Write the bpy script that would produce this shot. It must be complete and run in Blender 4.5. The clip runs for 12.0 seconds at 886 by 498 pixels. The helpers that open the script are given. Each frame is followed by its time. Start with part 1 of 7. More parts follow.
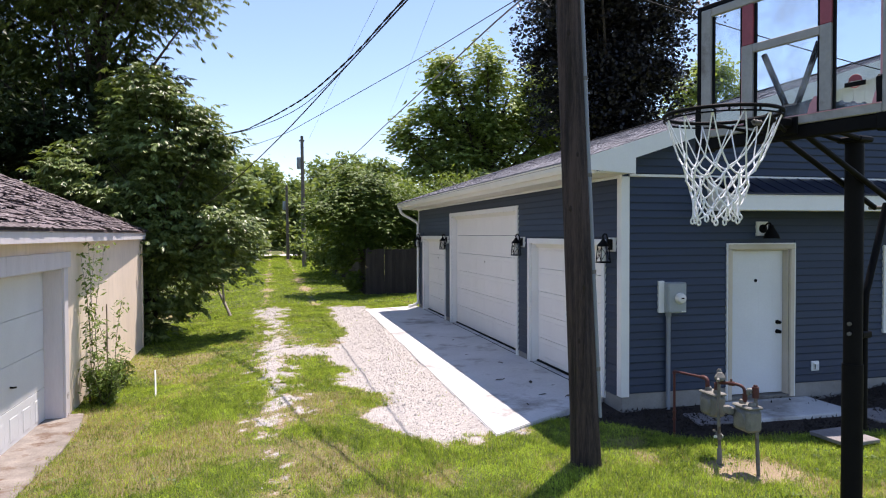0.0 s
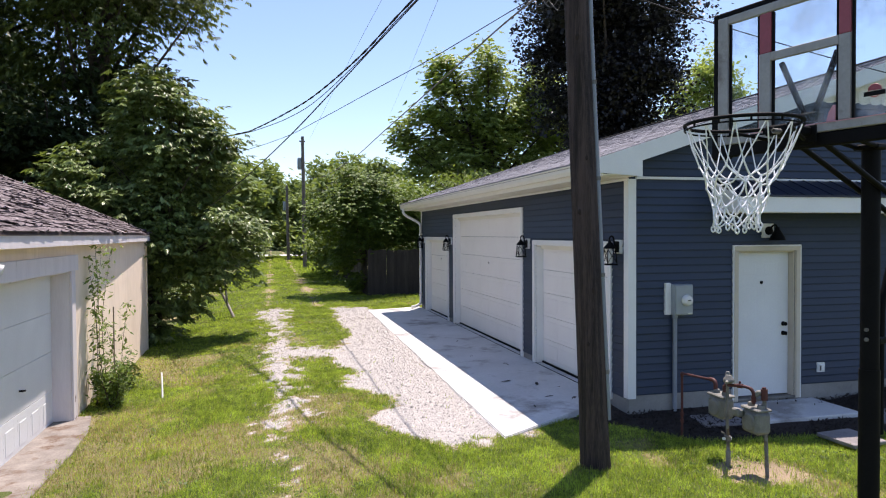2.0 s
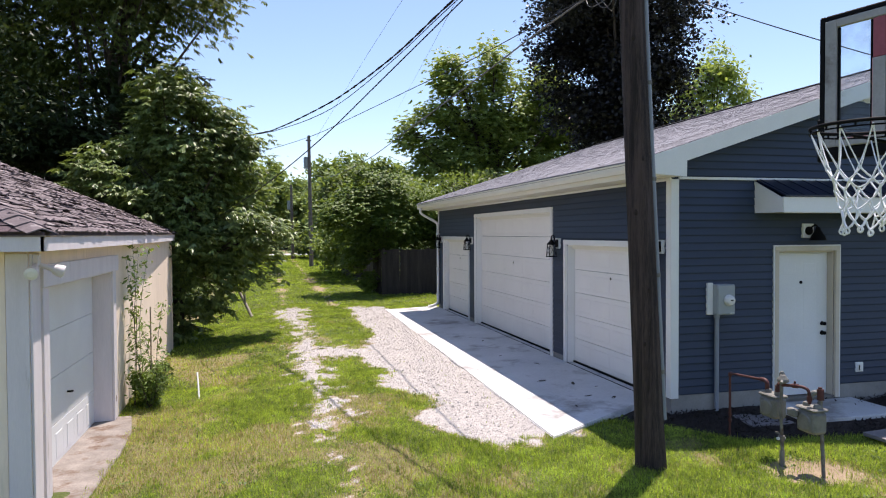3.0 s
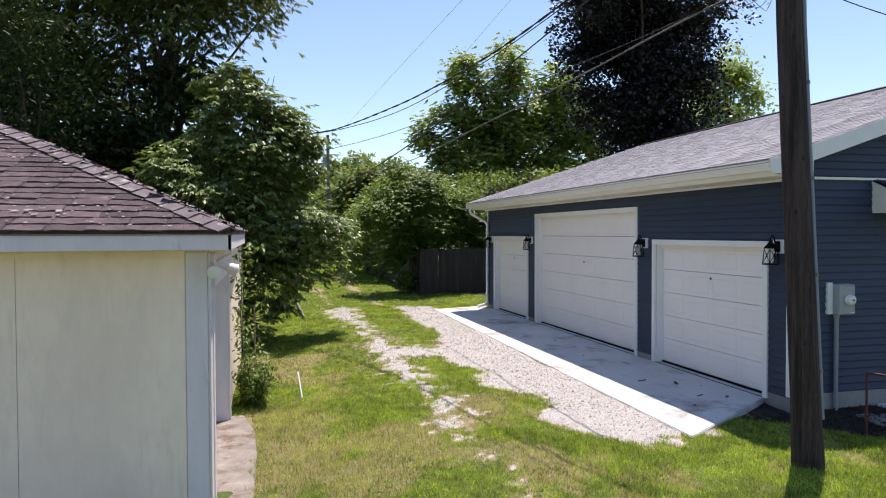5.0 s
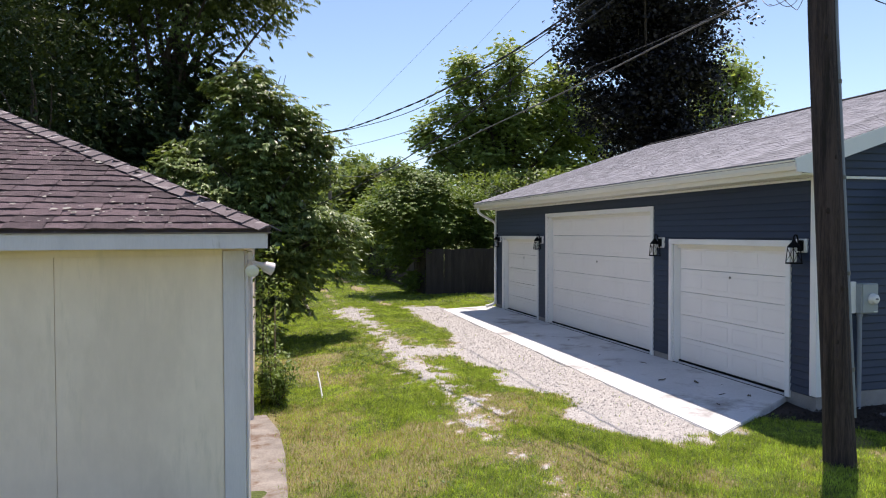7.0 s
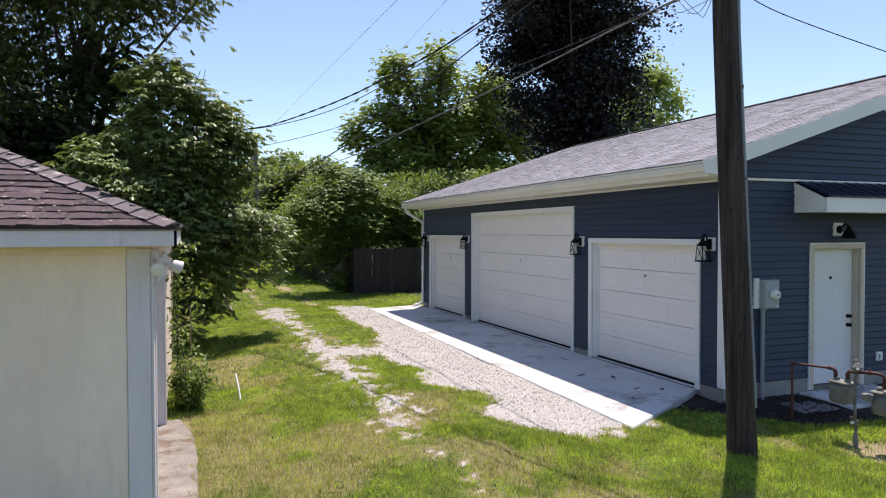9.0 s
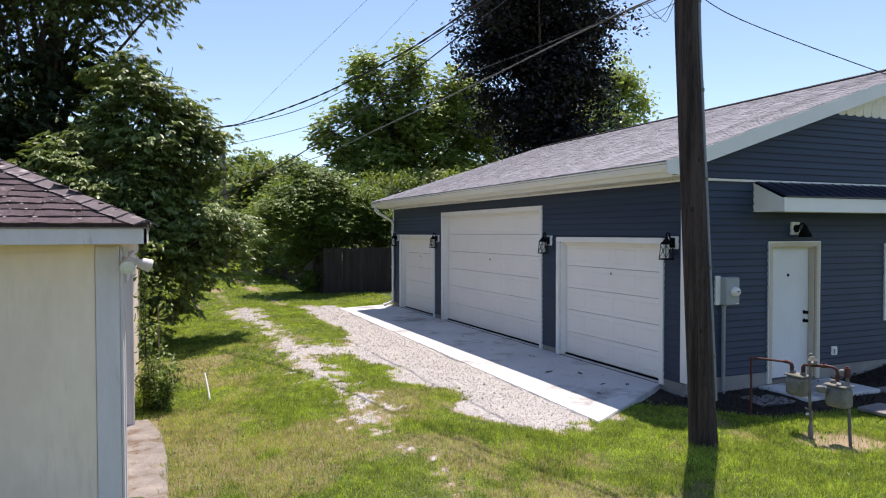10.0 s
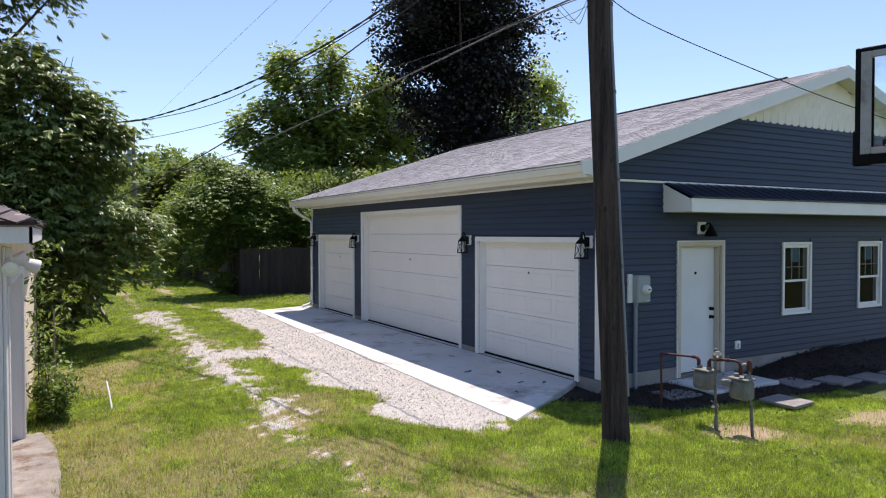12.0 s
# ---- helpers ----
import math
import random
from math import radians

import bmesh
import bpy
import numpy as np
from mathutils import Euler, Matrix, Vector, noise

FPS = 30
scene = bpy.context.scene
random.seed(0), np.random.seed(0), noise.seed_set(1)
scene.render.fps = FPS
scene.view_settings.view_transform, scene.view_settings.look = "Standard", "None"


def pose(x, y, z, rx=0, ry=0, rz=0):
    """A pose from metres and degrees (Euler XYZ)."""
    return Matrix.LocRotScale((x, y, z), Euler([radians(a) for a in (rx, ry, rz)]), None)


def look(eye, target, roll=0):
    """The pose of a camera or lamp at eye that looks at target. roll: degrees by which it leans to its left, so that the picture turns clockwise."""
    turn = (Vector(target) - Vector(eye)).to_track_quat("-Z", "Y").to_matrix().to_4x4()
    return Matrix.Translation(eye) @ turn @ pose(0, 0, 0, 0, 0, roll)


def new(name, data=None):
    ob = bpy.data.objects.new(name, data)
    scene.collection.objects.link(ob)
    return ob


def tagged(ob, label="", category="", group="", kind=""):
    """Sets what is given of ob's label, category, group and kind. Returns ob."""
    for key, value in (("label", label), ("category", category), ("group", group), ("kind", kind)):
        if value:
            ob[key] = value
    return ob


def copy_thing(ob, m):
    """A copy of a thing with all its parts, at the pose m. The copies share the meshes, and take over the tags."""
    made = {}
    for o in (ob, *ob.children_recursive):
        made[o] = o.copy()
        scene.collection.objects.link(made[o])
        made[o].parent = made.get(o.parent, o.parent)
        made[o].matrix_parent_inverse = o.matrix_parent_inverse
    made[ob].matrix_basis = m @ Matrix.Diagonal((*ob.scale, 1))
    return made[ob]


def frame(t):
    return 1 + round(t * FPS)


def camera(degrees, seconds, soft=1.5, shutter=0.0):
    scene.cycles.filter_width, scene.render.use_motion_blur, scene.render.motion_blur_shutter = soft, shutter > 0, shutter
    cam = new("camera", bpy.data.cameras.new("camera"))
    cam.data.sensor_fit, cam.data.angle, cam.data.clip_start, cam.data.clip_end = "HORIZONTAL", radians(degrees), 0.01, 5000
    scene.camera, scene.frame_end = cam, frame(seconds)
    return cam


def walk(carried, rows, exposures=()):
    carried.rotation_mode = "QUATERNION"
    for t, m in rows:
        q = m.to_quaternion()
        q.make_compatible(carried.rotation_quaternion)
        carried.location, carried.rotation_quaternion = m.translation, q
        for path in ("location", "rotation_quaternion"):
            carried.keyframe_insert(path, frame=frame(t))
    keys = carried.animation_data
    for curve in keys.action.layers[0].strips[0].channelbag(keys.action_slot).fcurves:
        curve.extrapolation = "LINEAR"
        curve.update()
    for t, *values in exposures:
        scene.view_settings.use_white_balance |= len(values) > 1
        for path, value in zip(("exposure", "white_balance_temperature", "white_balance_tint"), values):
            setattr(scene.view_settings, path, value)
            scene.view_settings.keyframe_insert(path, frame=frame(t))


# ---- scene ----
cam = camera(65.7, 12.0, soft=1.1)
PATH = [
    (0, (-4.521, -8.277, 2.293), (-4.038, -6.337, 2.25), -0.2),
    (0.5, (-4.474, -8.301, 2.298), (-3.992, -6.361, 2.255), -0.2),
    (1, (-4.436, -8.312, 2.307), (-3.953, -6.372, 2.264), -0.2),
    (1.5, (-4.474, -8.306, 2.32), (-3.991, -6.366, 2.277), -0.2),
    (2, (-4.63, -8.274, 2.333), (-4.145, -6.335, 2.289), -0.3),
    (2.5, (-4.877, -8.206, 2.342), (-4.39, -6.266, 2.298), -0.3),
    (3, (-5.213, -8.138, 2.351), (-4.723, -6.2, 2.304), -0.3),
    (5, (-6.847, -7.709, 2.348), (-6.345, -5.774, 2.301), -0.2),
    (5.5, (-7.138, -7.61, 2.34), (-6.634, -5.675, 2.294), -0.2),
    (6, (-7.24, -7.591, 2.334), (-6.735, -5.656, 2.288), -0.2),
    (6.5, (-7.242, -7.593, 2.333), (-6.733, -5.66, 2.287), -0.2),
    (8.3, (-7.089, -7.639, 2.324), (-6.499, -5.729, 2.276), -0.2),
    (8.5, (-7.09, -7.632, 2.319), (-6.46, -5.735, 2.272), -0.1),
    (9, (-7.061, -7.623, 2.313), (-6.36, -5.75, 2.266), -0.1),
    (9.5, (-7.07, -7.641, 2.305), (-6.337, -5.781, 2.258), -0.1),
    (10, (-7.099, -7.725, 2.295), (-6.317, -5.885, 2.248), -0.1),
    (10.5, (-7.073, -7.704, 2.295), (-6.216, -5.898, 2.248), -0.1),
    (11, (-7.012, -7.645, 2.287), (-6.092, -5.87, 2.241), -0.0),
    (11.5, (-6.995, -7.631, 2.285), (-6.032, -5.878, 2.239), -0.0),
    (12, (-6.977, -7.648, 2.28), (-5.994, -5.906, 2.234), -0.1),
]
walk(cam, [(t, look(eye, aim, lean)) for t, eye, aim, lean in PATH],
     exposures=[(0, 0.75, 6590, 21), (3, 0.69, 6590, 20), (6, 0.59, 6610, 18), (9, 0.57, 6590, 18), (12, 0.58, 6560, 18)])

# ---- light ----
SUN = Vector((0.234, 0.290, 1.0)).normalized()
world = bpy.data.worlds.new("world")
scene.world = world
world.use_nodes = True
wn, wl = world.node_tree.nodes, world.node_tree.links
sky = wn.new("ShaderNodeTexSky")
sky.sky_type, sky.sun_disc = "NISHITA", False
sky.sun_elevation = math.asin(SUN.z)
sky.sun_rotation = math.atan2(SUN.x, SUN.y)
sky.air_density, sky.dust_density, sky.ozone_density = 0.95, 0.3, 2.6
wl.new(sky.outputs[0], wn["Background"].inputs[0])
wn["Background"].inputs[1].default_value = 0.128
sun = new("sun", bpy.data.lights.new("sun", "SUN"))
sun.data.energy, sun.data.angle, sun.data.color = 5.0, radians(0.53), (1.0, 0.94, 0.84)
sun.matrix_world = look(SUN * 60, (0, 0, 0))


# ---- materials ----
def ramp_node(nt, stops):
    r = nt.nodes.new("ShaderNodeValToRGB")
    while len(r.color_ramp.elements) < len(stops):
        r.color_ramp.elements.new(0.5)
    for e, (p, c) in zip(r.color_ramp.elements, stops):
        e.position, e.color = p, (*c, 1)
    return r


def noise_node(nt, vec, scale, detail=4.0, rough=0.55):
    n = nt.nodes.new("ShaderNodeTexNoise")
    n.inputs["Scale"].default_value, n.inputs["Detail"].default_value = scale, detail
    n.inputs["Roughness"].default_value = rough
    nt.links.new(vec, n.inputs["Vector"])
    return n


def mix_color(nt, fac, a, b, mode="MIX"):
    m = nt.nodes.new("ShaderNodeMix")
    m.data_type, m.blend_type = "RGBA", mode
    for sock, value in ((m.inputs[0], fac), (m.inputs[6], a), (m.inputs[7], b)):
        if isinstance(value, (int, float)):
            sock.default_value = value
        elif isinstance(value, tuple):
            sock.default_value = (*value, 1)
        else:
            nt.links.new(value, sock)
    return m.outputs[2]


def math_node(nt, op, a, b=0.0):
    m = nt.nodes.new("ShaderNodeMath")
    m.operation = op
    for sock, value in zip(m.inputs, (a, b)):
        if isinstance(value, (int, float)):
            sock.default_value = value
        else:
            nt.links.new(value, sock)
    return m.outputs[0]


def surface(name, color, dark, rough=0.7, scale=3.0, grain=40.0, bump=0.15, metal=0.0, vary=0.0, stretch=(1, 1, 1),
            stain=None, stain_at=0.6, spec=0.4, bump_distance=0.004, island=0.0, contrast=0.18, streak=None):
    """A worn surface: two scales of colour variation, optional stains, fine relief."""
    m = bpy.data.materials.new(name)
    m.use_nodes = True
    nt = m.node_tree
    b = nt.nodes["Principled BSDF"]
    geo = nt.nodes.new("ShaderNodeNewGeometry")
    mp = nt.nodes.new("ShaderNodeMapping")
    mp.inputs["Scale"].default_value = stretch
    nt.links.new(geo.outputs["Position"], mp.inputs["Vector"])
    vec = mp.outputs[0]
    big, fine = noise_node(nt, vec, scale), noise_node(nt, vec, grain, 3.0)
    f = math_node(nt, "ADD", math_node(nt, "MULTIPLY", big.outputs[0], 0.65), math_node(nt, "MULTIPLY", fine.outputs[0], 0.35))
    r = ramp_node(nt, [(0.5 - contrast, dark), (0.5 + contrast, color)])
    nt.links.new(f, r.inputs[0])
    col = r.outputs[0]
    if stain:
        s = noise_node(nt, vec, scale * 0.8, 6.0, 0.7)
        sr = ramp_node(nt, [(stain_at, (0, 0, 0)), (stain_at + 0.12, (1, 1, 1))])
        nt.links.new(s.outputs[0], sr.inputs[0])
        col = mix_color(nt, sr.outputs[0], col, stain)
    if streak:
        # run-down dirt: narrow upright marks that come and go over the sheet
        sm = nt.nodes.new("ShaderNodeMapping")
        sm.inputs["Scale"].default_value = (7.0, 7.0, 0.9)
        nt.links.new(geo.outputs["Position"], sm.inputs["Vector"])
        thin, wide = noise_node(nt, sm.outputs[0], 1.6, 6.0, 0.7), noise_node(nt, geo.outputs["Position"], 1.3, 3.0)
        sr = ramp_node(nt, [(0.63, (0, 0, 0)), (0.78, (1, 1, 1))])
        nt.links.new(math_node(nt, "ADD", math_node(nt, "MULTIPLY", thin.outputs[0], 0.75), math_node(nt, "MULTIPLY", wide.outputs[0], 0.45)), sr.inputs[0])
        col = mix_color(nt, sr.outputs[0], col, streak)
    if vary:
        info = nt.nodes.new("ShaderNodeObjectInfo")
        k = math_node(nt, "ADD", math_node(nt, "MULTIPLY", info.outputs["Random"], vary), 1.0 - vary / 2)
        hsv = nt.nodes.new("ShaderNodeHueSaturation")
        nt.links.new(k, hsv.inputs["Value"])
        nt.links.new(col, hsv.inputs["Color"])
        col = hsv.outputs[0]
    if island:
        k = math_node(nt, "ADD", math_node(nt, "MULTIPLY", geo.outputs["Random Per Island"], island), 1.0 - island / 2)
        hsv = nt.nodes.new("ShaderNodeHueSaturation")
        nt.links.new(k, hsv.inputs["Value"])
        nt.links.new(col, hsv.inputs["Color"])
        col = hsv.outputs[0]
    nt.links.new(col, b.inputs["Base Color"])
    b.inputs["Roughness"].default_value, b.inputs["Metallic"].default_value = rough, metal
    b.inputs["Specular IOR Level"].default_value = spec
    bp = nt.nodes.new("ShaderNodeBump")
    bp.inputs["Strength"].default_value, bp.inputs["Distance"].default_value = bump, bump_distance
    nt.links.new(fine.outputs[0], bp.inputs["Height"])
    nt.links.new(bp.outputs[0], b.inputs["Normal"])
    return m


def leaf_material(name, light, dark, gloss=0.45, through_light=0.35, spec=0.4, clump=0.0):
    m = bpy.data.materials.new(name)
    m.use_nodes = True
    nt = m.node_tree
    b, out = nt.nodes["Principled BSDF"], nt.nodes["Material Output"]
    geo = nt.nodes.new("ShaderNodeNewGeometry")
    r = ramp_node(nt, [(0.0, dark), (0.75, light), (1.0, tuple(min(1, c * 1.35) for c in light))])
    n = noise_node(nt, geo.outputs["Position"], 0.5, 3.0)
    f = math_node(nt, "ADD", math_node(nt, "MULTIPLY", geo.outputs["Random Per Island"], 0.65), math_node(nt, "MULTIPLY", n.outputs[0], 0.4))
    if clump:
        n2, n3 = noise_node(nt, geo.outputs["Position"], 7.0, 3.0, 0.65), noise_node(nt, geo.outputs["Position"], 28.0, 2.0)
        tuft = math_node(nt, "ADD", math_node(nt, "MULTIPLY", n2.outputs[0], 2.0), math_node(nt, "MULTIPLY", n3.outputs[0], 0.9))
        f = math_node(nt, "ADD", f, math_node(nt, "MULTIPLY", math_node(nt, "SUBTRACT", tuft, 1.45), clump))
        n4 = noise_node(nt, geo.outputs["Position"], 1.4, 2.0)
        f = math_node(nt, "ADD", f, math_node(nt, "MULTIPLY", math_node(nt, "SUBTRACT", n4.outputs[0], 0.5), clump * 1.3))
    nt.links.new(f, r.inputs[0])
    nt.links.new(r.outputs[0], b.inputs["Base Color"])
    b.inputs["Roughness"].default_value = gloss
    b.inputs["Specular IOR Level"].default_value = spec
    t = nt.nodes.new("ShaderNodeBsdfTranslucent")
    nt.links.new(mix_color(nt, 1.0, r.outputs[0], (1.0, 0.95, 0.45), "MULTIPLY"), t.inputs[0])
    x = nt.nodes.new("ShaderNodeMixShader")
    x.inputs[0].default_value = through_light
    nt.links.new(b.outputs[0], x.inputs[1])
    nt.links.new(t.outputs[0], x.inputs[2])
    nt.links.new(x.outputs[0], out.inputs[0])
    return m


M_SIDING = surface("slate blue vinyl siding", (0.0305, 0.0475, 0.085), (0.0245, 0.0375, 0.068), 0.5, 1.2, 60, 0.10, vary=0.14, stretch=(0.5, 0.5, 6), spec=0.3)
M_WHITE = surface("white vinyl trim", (0.80, 0.80, 0.78), (0.72, 0.72, 0.70), 0.5, 2.0, 50, 0.05)
M_CREAM_SOFFIT = surface("cream aluminium soffit", (0.78, 0.75, 0.66), (0.72, 0.69, 0.60), 0.5, 2.0, 30, 0.05)
M_TAN_TRIM = surface("tan primed trim", (0.60, 0.53, 0.43), (0.52, 0.455, 0.36), 0.55, 3.0, 40, 0.05)
M_GDOOR = surface("white steel garage door", (0.84, 0.815, 0.78), (0.78, 0.755, 0.72), 0.5, 1.5, 180, 0.25, vary=0.03, bump_distance=0.001)
M_SCALLOP = surface("cream scallop shingles", (0.84, 0.80, 0.74), (0.77, 0.73, 0.67), 0.55, 4.0, 60, 0.1, vary=0.06)
M_SLAB = surface("new concrete", (0.60, 0.60, 0.60), (0.46, 0.46, 0.46), 0.85, 0.9, 25, 0.2, stain=(0.27, 0.255, 0.245), stain_at=0.52)
M_BLOCK = surface("grey concrete block", (0.30, 0.29, 0.27), (0.2, 0.19, 0.18), 0.9, 3, 60, 0.4)
M_OLD_CONCRETE = surface("old stained concrete", (0.30, 0.265, 0.235), (0.13, 0.112, 0.098), 0.92, 4.0, 45, 0.6, stain=(0.13, 0.085, 0.06), stain_at=0.50)
M_PAVER = surface("exposed aggregate paver", (0.27, 0.245, 0.24), (0.15, 0.138, 0.138), 0.9, 6, 140, 0.7, vary=0.15)
M_BLACK = surface("black painted metal", (0.008, 0.0075, 0.008), (0.004, 0.004, 0.0045), 0.6, 5, 80, 0.1, spec=0.08)
M_NAVY_METAL = surface("dark navy ribbed metal", (0.020, 0.026, 0.050), (0.016, 0.021, 0.042), 0.3, 2, 50, 0.05, metal=0.3)
M_GREY_BOX = surface("grey enamelled steel", (0.33, 0.36, 0.37), (0.28, 0.31, 0.32), 0.45, 6, 80, 0.08)
M_CONDUIT = surface("grey plastic conduit", (0.24, 0.26, 0.29), (0.2, 0.22, 0.25), 0.5, 5, 60, 0.05)
M_ZINC = surface("galvanised pipe", (0.23, 0.22, 0.20), (0.10, 0.095, 0.085), 0.65, 9, 60, 0.3, metal=0.3, stain=(0.12, 0.075, 0.05), stain_at=0.56)
M_POLE = surface("weathered dark wood pole", (0.088, 0.060, 0.052), (0.020, 0.014, 0.0125), 0.9, 3.5, 34, 1.0, stretch=(5, 5, 0.25), stain=(0.020, 0.015, 0.012), stain_at=0.56, bump_distance=0.02, contrast=0.10)
M_FAR_POLE = surface("grey weathered far pole", (0.22, 0.19, 0.17), (0.13, 0.11, 0.10), 0.9, 3, 20, 0.3)
M_KNOT = surface("dark wood knot", (0.045, 0.03, 0.022), (0.02, 0.014, 0.011), 0.9, 30, 80, 0.6)
M_RUST = surface("rust red pipe", (0.105, 0.026, 0.022), (0.045, 0.014, 0.013), 0.6, 12, 90, 0.3)
M_METER = surface("pale grey green meter casting", (0.23, 0.225, 0.20), (0.115, 0.112, 0.10), 0.6, 9, 90, 0.2, stain=(0.18, 0.16, 0.12), stain_at=0.62)
M_HUT = surface("chalky cream painted board", (0.90, 0.755, 0.61), (0.80, 0.665, 0.535), 0.75, 1.1, 9, 0.16, stretch=(1.2, 1.2, 0.45), stain=(0.76, 0.63, 0.50), stain_at=0.57, contrast=0.12, streak=(0.75, 0.63, 0.50))
M_HUT_TRIM = surface("old white painted wood", (0.72, 0.67, 0.68), (0.61, 0.565, 0.575), 0.7, 3, 40, 0.2, stretch=(2, 2, 0.3), stain=(0.34, 0.295, 0.27), stain_at=0.61)
M_HUT_DOOR = surface("white panelled door paint", (0.74, 0.75, 0.76), (0.66, 0.67, 0.68), 0.55, 1.5, 40, 0.1)
M_PEEL = surface("peeled bare wood", (0.30, 0.24, 0.19), (0.16, 0.12, 0.09), 0.9, 20, 90, 0.5)
M_ROOF = surface("grey brown shingle roof", (0.258, 0.255, 0.278), (0.144, 0.142, 0.158), 0.95, 22.0, 150, 0.6, stretch=(1, 1, 1), island=0.55)
M_OLD_ROOF = surface("old brown shingle", (0.125, 0.087, 0.094), (0.056, 0.040, 0.044), 0.95, 9, 120, 1.0, vary=0.75, stain=(0.19, 0.155, 0.15), stain_at=0.60, bump_distance=0.01)
M_OLD_ROOF_PALE = surface("sun bleached curled shingle", (0.20, 0.163, 0.168), (0.075, 0.060, 0.062), 0.95, 8, 150, 0.8, island=0.6, stain=(0.38, 0.34, 0.33), stain_at=0.55)
M_LICHEN = surface("grey lichen", (0.36, 0.34, 0.30), (0.22, 0.205, 0.18), 0.95, 30, 120, 0.6)
M_FENCE = surface("dark weathered fence board", (0.062, 0.05, 0.044), (0.031, 0.025, 0.022), 0.9, 3, 30, 0.5, vary=0.4, stretch=(3, 3, 0.4))
M_BRANCH = surface("bleached dead wood", (0.36, 0.32, 0.28), (0.22, 0.19, 0.165), 0.9, 8, 40, 0.4)
M_BARK = surface("brown tree bark", (0.10, 0.078, 0.06), (0.045, 0.035, 0.028), 0.95, 4, 25, 0.9, stretch=(3, 3, 0.6), bump_distance=0.03)
M_SOIL = surface("dark mulch soil", (0.042, 0.032, 0.027), (0.018, 0.014, 0.012), 0.95, 6, 60, 0.9, bump_distance=0.03)
M_RED = surface("faded red paint", (0.34, 0.075, 0.10), (0.22, 0.05, 0.065), 0.5, 6, 60, 0.1, stain=(0.45, 0.22, 0.23), stain_at=0.6)
M_BOARD_FRAME = surface("worn pale grey board frame", (0.36, 0.35, 0.345), (0.25, 0.245, 0.24), 0.6, 7, 60, 0.15, stain=(0.17, 0.15, 0.14), stain_at=0.57)
M_NET = surface("white net cord", (0.84, 0.85, 0.86), (0.76, 0.77, 0.78), 0.8, 12, 200, 0.3)
M_WIRE = surface("black cable jacket", (0.018, 0.018, 0.018), (0.012, 0.012, 0.012), 0.5, 5, 50, 0.05)
M_WIRE_PALE = surface("weathered grey cable", (0.16, 0.15, 0.14), (0.11, 0.10, 0.10), 0.5, 5, 50, 0.05)
M_DIRT = surface("bare tan earth", (0.34, 0.26, 0.18), (0.20, 0.15, 0.10), 0.95, 5, 60, 0.6)
M_STONE = surface("pale gravel stone", (0.495, 0.468, 0.442), (0.38, 0.357, 0.335), 0.9, 9, 90, 0.3, island=0.5)
M_STAKE = surface("white plastic stake", (0.80, 0.80, 0.76), (0.7, 0.7, 0.66), 0.5, 6, 60, 0.1)
M_BULB = surface("frosted lamp glass", (0.75, 0.74, 0.70), (0.68, 0.67, 0.63), 0.25, 6, 60, 0.02)
M_INSIDE = surface("dim interior plaster", (0.10, 0.085, 0.085), (0.07, 0.06, 0.06), 0.9, 1, 20, 0.05)
M_BLUE_FILM = surface("pale blue protective film", (0.10, 0.32, 0.40), (0.07, 0.22, 0.30), 0.5, 8, 50, 0.05)
M_PINK = surface("faded pink paint", (0.62, 0.30, 0.33), (0.5, 0.24, 0.27), 0.5, 6, 60, 0.05)

L_BUSH = leaf_material("broad glossy leaf", (0.225, 0.305, 0.088), (0.030, 0.052, 0.018), 0.40, 0.32, 0.5)
# greens darkened so the foliage's shade sits in the leaf colour
L_SHADE = leaf_material("shade darkened thicket leaf", (0.052, 0.078, 0.026), (0.020, 0.033, 0.013), 0.5, 0.25, 0.25)
L_DARK = leaf_material("deep shade leaf", (0.150, 0.195, 0.054), (0.045, 0.070, 0.024), 0.5, 0.45, 0.3)
L_MID = leaf_material("mid green leaf", (0.23, 0.315, 0.085), (0.10, 0.155, 0.045), 0.5, 0.42, 0.3)
L_MAPLE = leaf_material("sunlit maple leaf", (0.345, 0.44, 0.118), (0.115, 0.175, 0.052), 0.45, 0.47, 0.4)
L_LIGHT = leaf_material("light green leaf", (0.36, 0.45, 0.16), (0.19, 0.26, 0.095), 0.55, 0.5, 0.2)
L_VINE = leaf_material("vine leaf", (0.165, 0.245, 0.052), (0.052, 0.090, 0.025), 0.5, 0.40, 0.25)
L_PURPLE = leaf_material("dark purple maple leaf", (0.024, 0.0235, 0.0265), (0.0105, 0.011, 0.013), 0.42, 0.04, 0.4)
L_FAR = leaf_material("far tree leaf", (0.235, 0.315, 0.115), (0.115, 0.165, 0.065), 0.6, 0.4, 0.2)
L_GRASS = leaf_material("lawn blade", (0.385, 0.515, 0.095), (0.085, 0.145, 0.028), 0.6, 0.60, 0.12, clump=0.85)
L_STRAW = leaf_material("dry grass blade", (0.43, 0.355, 0.19), (0.20, 0.165, 0.085), 0.7, 0.45, 0.1, clump=0.6)


